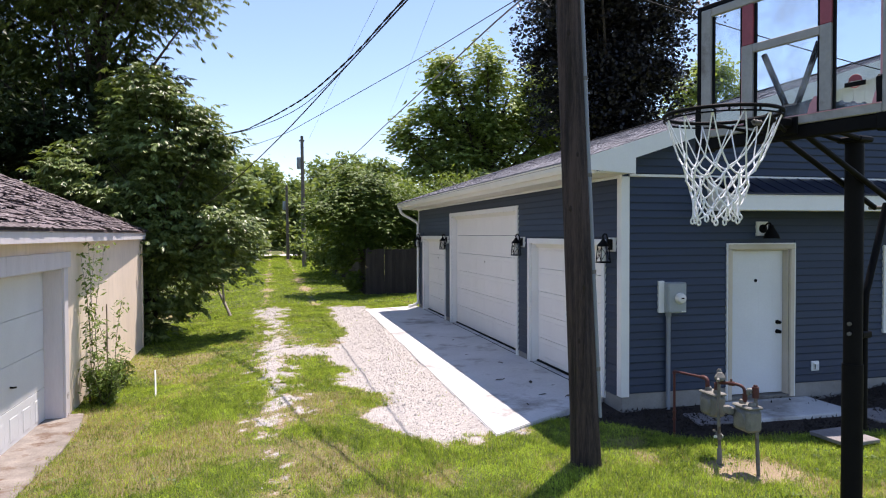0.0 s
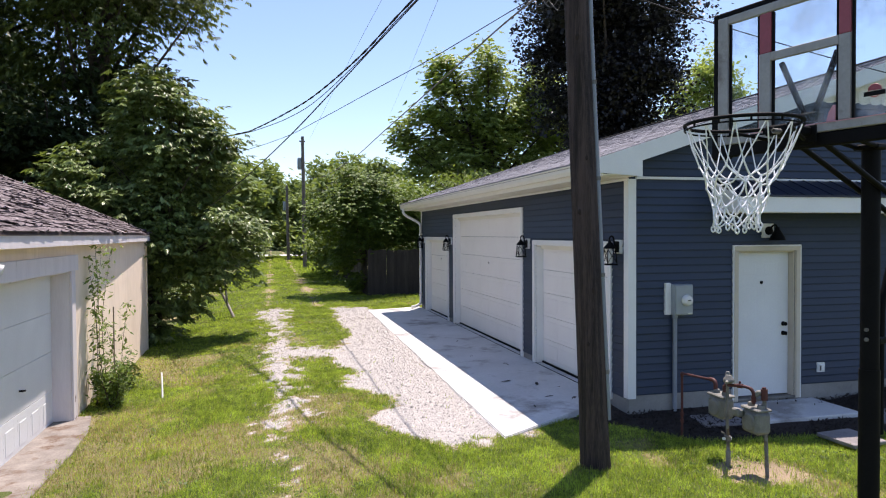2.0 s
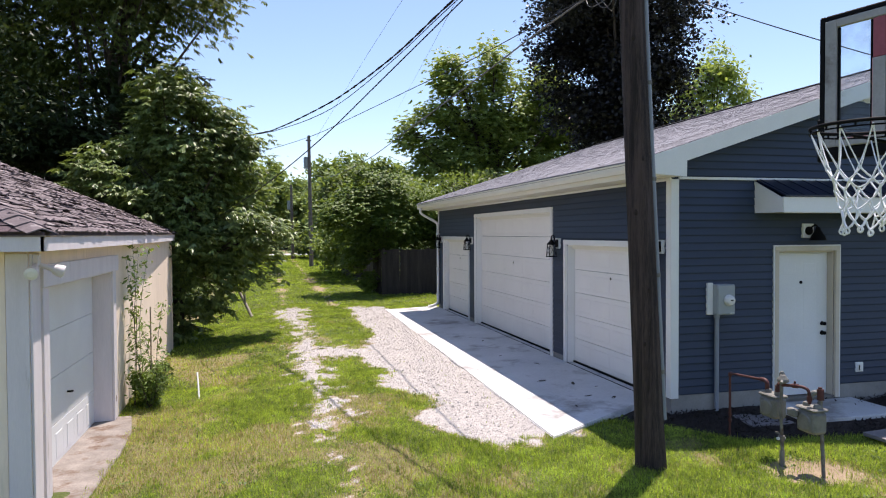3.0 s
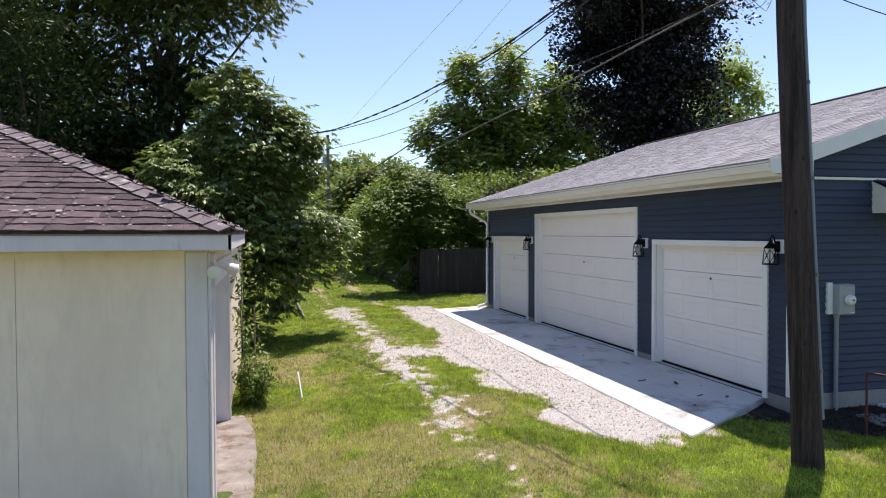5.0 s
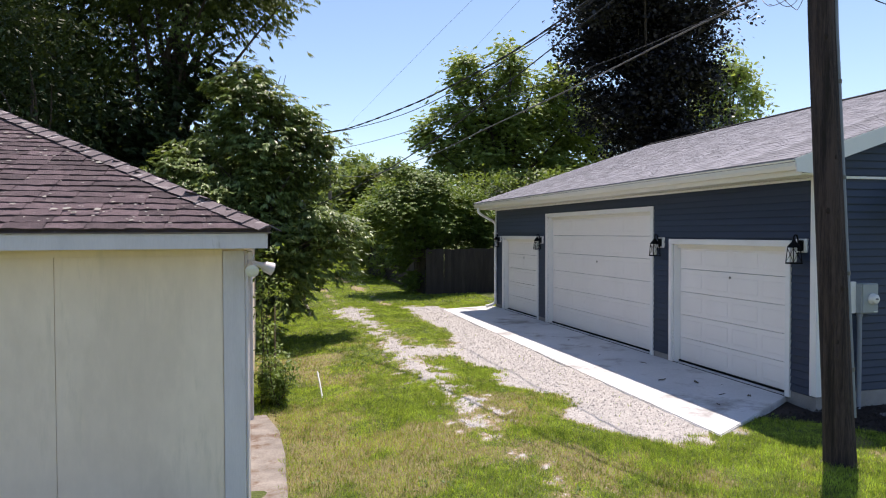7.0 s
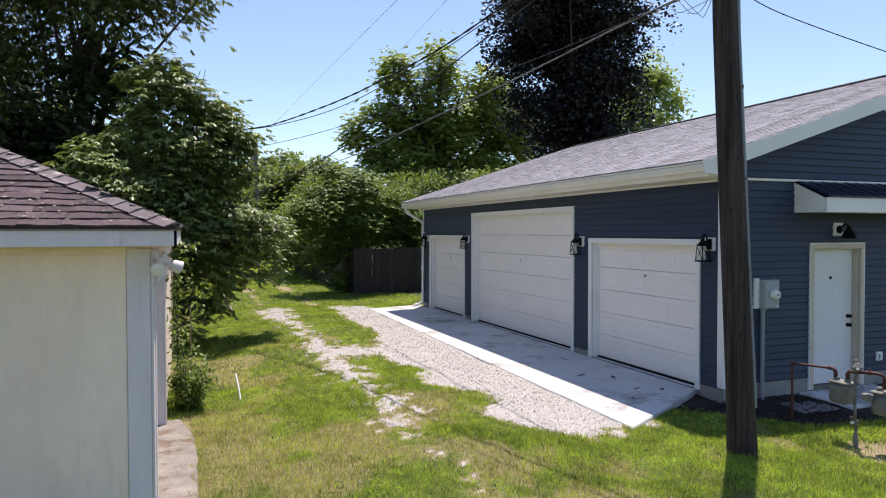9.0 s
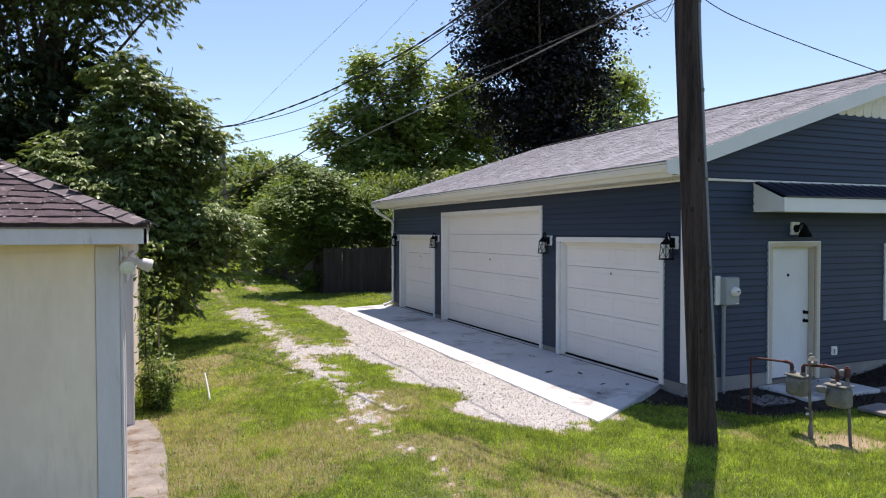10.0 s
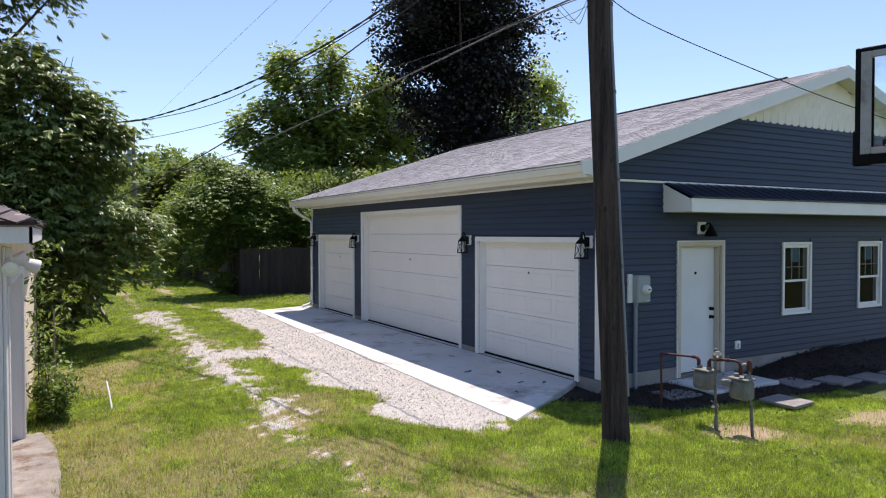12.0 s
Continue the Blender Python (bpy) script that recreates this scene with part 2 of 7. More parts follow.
def pane_material(name, tint=(1, 1, 1), haze=0.0, rough=0.0, shine=0.05):
    m = bpy.data.materials.new(name)
    m.use_nodes = True
    nt = m.node_tree
    out = nt.nodes["Material Output"]
    nt.nodes.remove(nt.nodes["Principled BSDF"])
    clear = nt.nodes.new("ShaderNodeBsdfTransparent")
    clear.inputs[0].default_value = (*tint, 1)
    gloss = nt.nodes.new("ShaderNodeBsdfGlossy")
    gloss.inputs["Roughness"].default_value = rough
    x = nt.nodes.new("ShaderNodeMixShader")
    x.inputs[0].default_value = shine
    nt.links.new(clear.outputs[0], x.inputs[1])
    nt.links.new(gloss.outputs[0], x.inputs[2])
    last = x
    if haze:
        dif = nt.nodes.new("ShaderNodeBsdfDiffuse")
        dif.inputs[0].default_value = (0.7, 0.72, 0.74, 1)
        geo = nt.nodes.new("ShaderNodeNewGeometry")
        n = noise_node(nt, geo.outputs["Position"], 3.5, 3.0)
        y = nt.nodes.new("ShaderNodeMixShader")
        nt.links.new(math_node(nt, "MULTIPLY", math_node(nt, "MAXIMUM", math_node(nt, "SUBTRACT", n.outputs[0], 0.5), 0.0), haze), y.inputs[0])
        nt.links.new(x.outputs[0], y.inputs[1])
        nt.links.new(dif.outputs[0], y.inputs[2])
        last = y
    nt.links.new(last.outputs[0], out.inputs[0])
    return m


M_GLASS = pane_material("window glass", (0.7, 0.7, 0.72), shine=0.03)
M_ACRYLIC = pane_material("hazy backboard acrylic", (0.90, 0.93, 0.95), 1.3, 0.02, 0.02)


# ---- mesh helpers ----
def box(bm, x0, x1, y0, y1, z0, z1, bevel=0.0):
    vs = [bm.verts.new((x, y, z)) for x in (x0, x1) for y in (y0, y1) for z in (z0, z1)]
    fs = [bm.faces.new([vs[i] for i in f]) for f in ((0, 1, 3, 2), (4, 6, 7, 5), (0, 4, 5, 1), (2, 3, 7, 6), (0, 2, 6, 4), (1, 5, 7, 3))]
    if bevel:
        es = {e for f in fs for e in f.edges}
        bmesh.ops.bevel(bm, geom=list(es), offset=bevel, segments=1, affect="EDGES", profile=0.5)


def boxed(x0, x1, y0, y1, z0, z1, bevel=0.0):
    bm = bmesh.new()
    box(bm, x0, x1, y0, y1, z0, z1, bevel)
    return bm


def prism(bm, poly, a, b, axis="x"):
    """A polygon in the plane across axis, pushed from a to b along it."""
    def put(p, h):
        return {"x": (h, p[0], p[1]), "y": (p[0], h, p[1]), "z": (p[0], p[1], h)}[axis]
    lo = [bm.verts.new(put(p, a)) for p in poly]
    hi = [bm.verts.new(put(p, b)) for p in poly]
    bm.faces.new(lo)
    bm.faces.new(hi[::-1])
    for i in range(len(poly)):
        j = (i + 1) % len(poly)
        bm.faces.new((lo[i], hi[i], hi[j], lo[j]))
    bmesh.ops.recalc_face_normals(bm, faces=bm.faces)


def tube(bm, points, radii, seg=8, cap=True):
    """A round bar along points."""
    pts = [Vector(p) for p in points]
    if not isinstance(radii, (list, tuple)):
        radii = [radii] * len(pts)
    rings, side = [], None
    for i, p in enumerate(pts):
        d = (pts[min(i + 1, len(pts) - 1)] - pts[max(i - 1, 0)]).normalized()
        if side is None:
            side = d.orthogonal().normalized()
        side = (side - d * side.dot(d)).normalized()
        up = d.cross(side)
        rings.append([bm.verts.new(p + (side * math.cos(2 * math.pi * k / seg) + up * math.sin(2 * math.pi * k / seg)) * radii[i]) for k in range(seg)])
    for a, b in zip(rings, rings[1:]):
        for k in range(seg):
            f = bm.faces.new((a[k], a[(k + 1) % seg], b[(k + 1) % seg], b[k]))
            f.smooth = True
    if cap:
        bm.faces.new([bm.verts.new(v.co) for v in rings[0][::-1]])
        bm.faces.new([bm.verts.new(v.co) for v in rings[-1]])


def tubed(points, radii, seg=8):
    bm = bmesh.new()
    tube(bm, points, radii, seg)
    return bm


def lathe(bm, profile, cx, cy, seg=16, axis="z", at=0.0):
    """A turned body: profile rows of (radius, height)."""
    rings = []
    for r, h in profile:
        ring = []
        for k in range(seg):
            a = 2 * math.pi * k / seg
            u, v = r * math.cos(a), r * math.sin(a)
            ring.append(bm.verts.new({"z": (cx + u, cy + v, at + h), "y": (cx + u, at + h, cy + v), "x": (at + h, cx + u, cy + v)}[axis]))
        rings.append(ring)
    for a, b in zip(rings, rings[1:]):
        for k in range(seg):
            f = bm.faces.new((a[k], a[(k + 1) % seg], b[(k + 1) % seg], b[k]))
            f.smooth = True
    bm.faces.new([bm.verts.new(v.co) for v in rings[0][::-1]])
    bm.faces.new([bm.verts.new(v.co) for v in rings[-1]])
    bmesh.ops.recalc_face_normals(bm, faces=bm.faces)


def smooth_path(points, n=6):
    """Points of a smooth curve through the given ones."""
    p = [Vector(q) for q in points]
    p = [2 * p[0] - p[1]] + p + [2 * p[-1] - p[-2]]
    out = []
    for i in range(1, len(p) - 2):
        for k in range(n):
            t = k / n
            out.append(0.5 * ((2 * p[i]) + (p[i + 1] - p[i - 1]) * t + (2 * p[i - 1] - 5 * p[i] + 4 * p[i + 1] - p[i + 2]) * t * t
                              + (3 * p[i] - p[i - 1] - 3 * p[i + 1] + p[i + 2]) * t ** 3))
    return out + [p[-2]]


def data_of(name, bm, material):
    me = bpy.data.meshes.new(name)
    bm.to_mesh(me)
    bm.free()
    me.materials.append(material)
    return me


def part(name, bm, material, parent, label=""):
    ob = new(name, data_of(name, bm, material))
    ob.parent = parent
    return tagged(ob, label)


def thing(name, x, y, z, label, category, group="", kind=""):
    """An Empty at the base of a thing; its parts are built about that place."""
    ob = new(name)
    ob.matrix_world = pose(x, y, z)
    ob.empty_display_size = 0.1
    return tagged(ob, label, category, group, kind)


def setting(name, bm, material, label, category, kind="structure"):
    ob = new(name, data_of(name, bm, material))
    return tagged(ob, label, category, "", kind)


def fast_mesh(name, verts, faces, material, smooth=False):
    """A mesh from arrays; all faces have as many corners."""
    me = bpy.data.meshes.new(name)
    verts, faces = np.asarray(verts, np.float32), np.asarray(faces, np.int32)
    n, k = faces.shape
    me.vertices.add(len(verts))
    me.vertices.foreach_set("co", verts.ravel())
    me.loops.add(n * k)
    me.loops.foreach_set("vertex_index", faces.ravel())
    me.polygons.add(n)
    me.polygons.foreach_set("loop_start", np.arange(0, n * k, k, dtype=np.int32))
    me.polygons.foreach_set("loop_total", np.full(n, k, np.int32))
    me.polygons.foreach_set("use_smooth", np.full(n, smooth))
    me.update(calc_edges=True)
    me.materials.append(material)
    return me


rng = np.random.default_rng(7)


def fnoise(x, y, scale, seed):
    """Smooth value noise on a plan, 0 to 1."""
    g = np.random.default_rng(seed).random((64, 64))
    u, v = np.asarray(x) * scale + 1000, np.asarray(y) * scale + 1000
    i, j = np.floor(u).astype(int), np.floor(v).astype(int)
    a, b = u - i, v - j
    a, b = a * a * (3 - 2 * a), b * b * (3 - 2 * b)
    i0, i1, j0, j1 = i % 64, (i + 1) % 64, j % 64, (j + 1) % 64
    return (g[i0, j0] * (1 - a) + g[i1, j0] * a) * (1 - b) + (g[i0, j1] * (1 - a) + g[i1, j1] * a) * b


def step(e0, e1, v):
    t = np.clip((np.asarray(v, float) - e0) / (e1 - e0), 0, 1)
    return t * t * (3 - 2 * t)


# ---- ground ----
def ground_z(x, y):
    x, y = np.asarray(x, float), np.asarray(y, float)
    z = -0.085 + 0.0 * x
    z = z - 0.175 * step(-4.8, -6.9, x)
    z = z + 0.045 * step(-3.2, -4.0, x) * step(-5.2, -4.4, x) * step(0, 3, y)
    z = z - 0.07 * step(-1.8, 0.5, x) * step(-0.2, -2.0, y)
    z = z + 0.22 * step(2.9, 5.5, x) * step(-0.75, -0.2, y) * step(0.3, 0.1, y)
    return z


def gravel_mask(x, y):
    """How far the ground is gravel rather than turf, 0 to 1."""
    x, y = np.asarray(x, float), np.asarray(y, float)
    w = (fnoise(x, y, 1.3, 1) - 0.5) * 0.5 + (fnoise(x, y, 3.6, 2) - 0.5) * 0.9 + (fnoise(x, y, 9.0, 3) - 0.5) * 1.3
    # the turf bays into the pad twice and leaves it open to the wheel track between
    left = np.interp(y, (-0.4, 0.2, 0.8, 1.25, 1.9, 2.65, 3.5, 5.0, 6.2, 7.9, 14.0), (-2.92, -3.42, -3.40, -3.03, -2.98, -3.60, -3.25, -3.70, -3.35, -2.90, -2.85))
    end = np.maximum(-0.86 + 0.30 * (x + 2.66), -0.86 - 1.9 * (x + 2.66))
    pad = np.minimum(np.minimum((x - left) / 0.25, (-1.5 - x) / 0.2), np.minimum((y - end) / 0.30, (14.6 - y) / 0.4))
    mid = -4.51 - 0.10 * step(9.5, 13.0, y) + 0.03 * np.exp(-((y - 8.3) / 1.2) ** 2) - 0.06 * step(1.5, -0.8, y)
    half = 0.33 - 0.05 * np.exp(-((y - 8.8) / 1.2) ** 2) - 0.12 * step(2.0, -0.4, y) + 0.14 * step(11.0, 12.5, y)
    track = (half - np.abs(x - mid)) / 0.30
    track = track - 0.22 + (fnoise(x, y, 16.0, 4) - 0.5) * 1.7 + (fnoise(x, y, 5.5, 31) - 0.5) * 1.3 + (fnoise(x, y, 2.3, 32) - 0.5) * 0.5
    track = np.minimum(track, np.minimum((14.4 - y) / 0.8, (y + 3.6) / 1.0)) - 0.15 * step(4.5, 1.8, y) - 0.55 * step(1.2, -0.8, y)
    link = np.minimum((0.80 - np.abs(y - 5.85 - 0.3 * (x + 3.8))) / 0.6, np.minimum((x + 4.7) / 0.3, (-2.9 - x) / 0.3)) * 0.75 + (fnoise(x, y, 14.0, 7) - 0.5) * 0.8
    m = np.maximum(np.minimum(pad, 1.6), np.maximum(track, link))
    return step(-0.55, 0.85, m + w * 0.85)


def dirt_mask(x, y):
    """Bare earth: wheel ruts far along the lane, by the meter and by the door bed."""
    x, y = np.asarray(x, float), np.asarray(y, float)
    w = (fnoise(x, y, 1.3, 5) - 0.5) * 0.9 + (fnoise(x, y, 5.0, 6) - 0.5) * 0.5
    ruts = np.maximum(0.36 - np.abs(x + 4.75) / 1.1, 0.36 - np.abs(x + 3.15) / 1.1)
    ruts = np.minimum(ruts, (y - 14.5) / 2)
    gas = 0.95 - np.hypot((x - 0.15) / 0.75, (y + 2.3) / 0.6)
    bare = 0.9 - np.hypot((x - 2.35) / 1.0, (y + 2.65) / 0.55)
    foot = 0.6 - np.hypot(x + 1.39, y + 1.82) / 0.45
    return step(0.0, 0.5, np.maximum(np.maximum(ruts, gas), np.maximum(bare, foot)) + w * 0.6)


def soil_mask(x, y):
    """The dark planting bed along the garage."""
    x, y = np.asarray(x, float), np.asarray(y, float)
    w = (fnoise(x, y, 2.0, 8) - 0.5) * 0.5
    bed = np.minimum((y + 1.35 + 0.25 * step(1, 4, x)) / 0.3, (x + 1.2 - 0.9 * (0.3 - y)) / 0.4)
    return step(-0.1, 0.3, np.minimum(bed, (0.6 - y) / 0.2) + w)


def dry_mask(x, y):
    d = fnoise(x, y, 0.55, 11) * 0.6 + fnoise(x, y, 1.7, 12) * 0.35 + fnoise(x, y, 5.0, 13) * 0.2
    d = d + 0.13 * np.exp(-((x + 5.9) / 1.1) ** 2 - ((y - 0.2) / 3.6) ** 2)
    d = d + 0.16 * np.exp(-((x + 5.6) ** 2 + (y - 1.0) ** 2) / 5.0) + 0.10 * np.exp(-((x + 4.8) ** 2 + (y + 1.5) ** 2) / 6.0)
    d = d + 0.2 * np.exp(-((x + 7.0) / 0.35) ** 2) * step(4, 2.5, y)
    return step(0.63, 0.90, d)


def ground_material():
    m = bpy.data.materials.new("lane ground of turf, gravel and earth")
    m.use_nodes = True
    nt = m.node_tree
    b = nt.nodes["Principled BSDF"]
    geo = nt.nodes.new("ShaderNodeNewGeometry")
    pos = geo.outputs["Position"]

    def attr(name):
        a = nt.nodes.new("ShaderNodeAttribute")
        a.attribute_name = name
        return a.outputs["Fac"]
    n1, n2 = noise_node(nt, pos, 1.6, 5.0, 0.65), noise_node(nt, pos, 55.0, 4.0, 0.6)
    n3 = noise_node(nt, pos, 11.0, 4.0, 0.6)
    f = math_node(nt, "ADD", math_node(nt, "MULTIPLY", n1.outputs[0], 0.5), math_node(nt, "MULTIPLY", n2.outputs[0], 0.5))
    turf = ramp_node(nt, [(0.3, (0.035, 0.048, 0.015)), (0.55, (0.095, 0.120, 0.034)), (0.75, (0.19, 0.205, 0.07))])
    nt.links.new(f, turf.inputs[0])
    dry = ramp_node(nt, [(0.3, (0.13, 0.115, 0.05)), (0.7, (0.27, 0.235, 0.115))])
    nt.links.new(f, dry.inputs[0])
    vor = nt.nodes.new("ShaderNodeTexVoronoi")
    vor.inputs["Scale"].default_value = 26.0
    nt.links.new(pos, vor.inputs["Vector"])
    bw = nt.nodes.new("ShaderNodeSeparateColor")
    nt.links.new(vor.outputs["Color"], bw.inputs[0])
    stone = ramp_node(nt, [(0.0, (0.31, 0.288, 0.27)), (0.5, (0.41, 0.385, 0.363)), (1.0, (0.50, 0.472, 0.448))])
    nt.links.new(math_node(nt, "ADD", math_node(nt, "MULTIPLY", bw.outputs[0], 0.6), math_node(nt, "MULTIPLY", n1.outputs[0], 0.4)), stone.inputs[0])
    earth = ramp_node(nt, [(0.3, (0.20, 0.15, 0.095)), (0.7, (0.40, 0.31, 0.21))])
    nt.links.new(f, earth.inputs[0])
    mulch = ramp_node(nt, [(0.35, (0.022, 0.017, 0.014)), (0.65, (0.055, 0.043, 0.037))])
    nt.links.new(f, mulch.inputs[0])

    def edge(a):
        mid = math_node(nt, "MULTIPLY", math_node(nt, "SUBTRACT", n3.outputs[0], 0.5), 1.3)
        return step_node(math_node(nt, "ADD", math_node(nt, "ADD", a, mid), math_node(nt, "MULTIPLY", math_node(nt, "SUBTRACT", n2.outputs[0], 0.5), 1.1)))

    def step_node(a):
        r = ramp_node(nt, [(0.38, (0, 0, 0)), (0.62, (1, 1, 1))])
        nt.links.new(a, r.inputs[0])
        return r.outputs[0]
    col = mix_color(nt, edge(attr("dry")), turf.outputs[0], dry.outputs[0])
    col = mix_color(nt, edge(attr("dirt")), col, earth.outputs[0])
    col = mix_color(nt, edge(math_node(nt, "ADD", attr("gravel"), 0.22)), col, earth.outputs[0])
    col = mix_color(nt, edge(math_node(nt, "SUBTRACT", attr("gravel"), 0.06)), col, stone.outputs[0])
    col = mix_color(nt, edge(attr("soil")), col, mulch.outputs[0])
    nt.links.new(col, b.inputs["Base Color"])
    b.inputs["Roughness"].default_value = 0.95
    b.inputs["Specular IOR Level"].default_value = 0.2
    h = math_node(nt, "ADD", math_node(nt, "MULTIPLY", n2.outputs[0], 1.0), math_node(nt, "MULTIPLY", vor.outputs["Distance"], -0.8))
    bp = nt.nodes.new("ShaderNodeBump")
    bp.inputs["Strength"].default_value, bp.inputs["Distance"].default_value = 0.7, 0.03
    nt.links.new(h, bp.inputs["Height"])
    nt.links.new(bp.outputs[0], b.inputs["Normal"])
    return m


def axis_steps(lo, hi, fine, far, grow=1.35):
    """Plan steps that are fine between lo and hi and widen to the horizon."""
    mid = list(np.arange(lo, hi + fine / 2, fine))
    out, s, p = [], fine, hi
    while p < far:
        s *= grow if p < 95 else 1.35
        p += s
        out.append(p)
    back, s, p = [], fine, lo
    while p > -far:
        s *= 1.35
        p -= s
        back.append(p)
    return np.array(back[::-1] + mid + out)


def build_ground():
    xs, ys = axis_steps(-9.0, 6.0, 0.10, 900), axis_steps(-6.5, 20.0, 0.10, 900, 1.03)
    X, Y = np.meshgrid(xs, ys, indexing="ij")
    Z = ground_z(X, Y) + (fnoise(X, Y, 1.2, 21) - 0.5) * 0.05 + (fnoise(X, Y, 5.0, 22) - 0.5) * 0.02
    # the gravel and the earth under the slab lie lower than the concrete
    under = step(-1.97, -1.78, X - 0.022 * Y) * step(-0.60, -0.05, Y - 0.60 * (X + 1.98)) * step(13.4, 13.2, Y)
    Z = np.where(under > 0, np.minimum(Z, -0.075 - 0.05 * under), Z)
    nx, ny = X.shape
    idx = np.arange(nx * ny).reshape(nx, ny)
    faces = np.stack([idx[:-1, :-1], idx[1:, :-1], idx[1:, 1:], idx[:-1, 1:]], -1).reshape(-1, 4)
    me = fast_mesh("ground", np.stack([X, Y, Z], -1).reshape(-1, 3), faces, ground_material(), True)
    for name, fn in (("gravel", gravel_mask), ("dirt", dirt_mask), ("soil", soil_mask), ("dry", dry_mask)):
        a = me.attributes.new(name, "FLOAT", "POINT")
        a.data.foreach_set("value", fn(X, Y).astype(np.float32).ravel())
    tagged(new("ground", me), "mown grass lane with pale gravel wheel tracks and dry patches", "ground", "", "structure")


build_ground()


# ---- garage: slab, walls, roof ----
EAVE_X, EAVE_Z, RIDGE_X, RIDGE_Z = -0.65, 3.275, 5.68, 5.335
LONG, WIDE = 13.0, 11.36
SLOPE = (RIDGE_Z - EAVE_Z) / (RIDGE_X - EAVE_X)
# openings of the lane side: from, to, top (clear)
DOORS = ((0.535, 3.32, 2.125), (4.025, 8.925, 2.74), (9.60, 12.25, 2.155))
# openings of the gable side: from, to, bottom, top
SIDE_DOOR = (1.66, 2.61, 0.0, 2.07)
WINDOWS = ((4.28, 5.02, 0.865, 2.06), (6.61, 7.33, 0.865, 2.06))


def build_slab():
    bm = bmesh.new()
    prism(bm, [(-1.985, -0.66), (0.16, 0.63), (0.16, 12.95), (-0.02, 13.01), (-0.02, 13.33), (-1.68, 13.36)], -0.16, -0.03, "z")
    for v in bm.verts:
        if v.co.z > -0.1:
            v.co.z = 0.0 if v.co.x > -0.5 else -0.068
    bmesh.ops.bevel(bm, geom=[e for e in bm.edges if e.verts[0].co.z > -0.1 and e.verts[1].co.z > -0.1], offset=0.012, segments=2, affect="EDGES")
    setting("pavement", bm, M_SLAB, "new pale concrete apron before the garage doors", "pavement")


build_slab()

bm = bmesh.new()
t = 0.15
edges = [0.0] + [v for d in DOORS for v in d[:2]] + [LONG]
for a, b in zip(edges[0::2], edges[1::2]):
    box(bm, 0, t, a, b, 0.0, 3.12)
for a, b, top in DOORS:
    box(bm, 0, t, a, b, top, 3.12)
wall_lane = setting("wall_west", bm, M_SIDING, "slate blue sided garage wall with three white doors", "wall")

bm = bmesh.new()
cuts = [(SIDE_DOOR[0], SIDE_DOOR[1], 0.0, SIDE_DOOR[3])] + list(WINDOWS)
x = t
for a, b, lo, hi in cuts:
    box(bm, x, a, 0, t, 0.0, 3.12)
    if lo > 0:
        box(bm, a, b, 0, t, 0.0, lo)
    box(bm, a, b, 0, t, hi, 3.12)
    x = b
box(bm, x, WIDE, 0, t, 0.0, 3.12)
prism(bm, [(0.0, 3.12), (WIDE, 3.12), (WIDE, 3.32), (RIDGE_X, RIDGE_Z - 0.13), (0.0, 3.32)], 0.0, t, "y")
wall_gable = setting("wall_south", bm, M_SIDING, "slate blue sided gable wall in shade", "wall")

bm = bmesh.new()
box(bm, t, WIDE, LONG - t, LONG, 0, 3.12)
prism(bm, [(0.0, 3.12), (WIDE, 3.12), (WIDE, 3.32), (RIDGE_X, RIDGE_Z - 0.13), (0.0, 3.32)], LONG - t, LONG, "y")
setting("wall_north", bm, M_SIDING, "slate blue rear gable wall", "wall")
setting("wall_east", boxed(WIDE - t, WIDE, t, LONG - t, 0, 3.12), M_SIDING, "slate blue far wall", "wall")
setting("ceiling", boxed(t, WIDE - t, t, LONG - t, 3.0, 3.05), M_INSIDE, "dim plain garage ceiling", "ceiling")
setting("floor", boxed(0.17, WIDE - t, t, LONG - t, -0.1, -0.01), M_SLAB, "plain concrete garage floor", "floor")
bm = bmesh.new()
box(bm, 0.004, WIDE - 0.004, 0.004, 0.14, -0.45, -0.001)
for a, b in zip(edges[0::2], edges[1::2]):
    box(bm, -0.002, 0.14, max(a, 0.142), b, -0.3, -0.001)
setting("foundation", bm, M_BLOCK, "grey block foundation under the garage", "foundation")
bm = bmesh.new()
box(bm, -0.008, SIDE_DOOR[0] - 0.09, -0.008, -0.001, -0.42, 0.146)
box(bm, SIDE_DOOR[1] + 0.09, WIDE, -0.008, -0.001, -0.42, 0.146)
for a, b in zip(edges[0::2], edges[1::2]):
    box(bm, -0.008, -0.001, max(a + (0.09 if a else 0), 0.0), b - (0.09 if b < LONG else 0), -0.25, 0.09)
setting("plinth", bm, M_BLOCK, "grey parged plinth below the siding", "plinth")


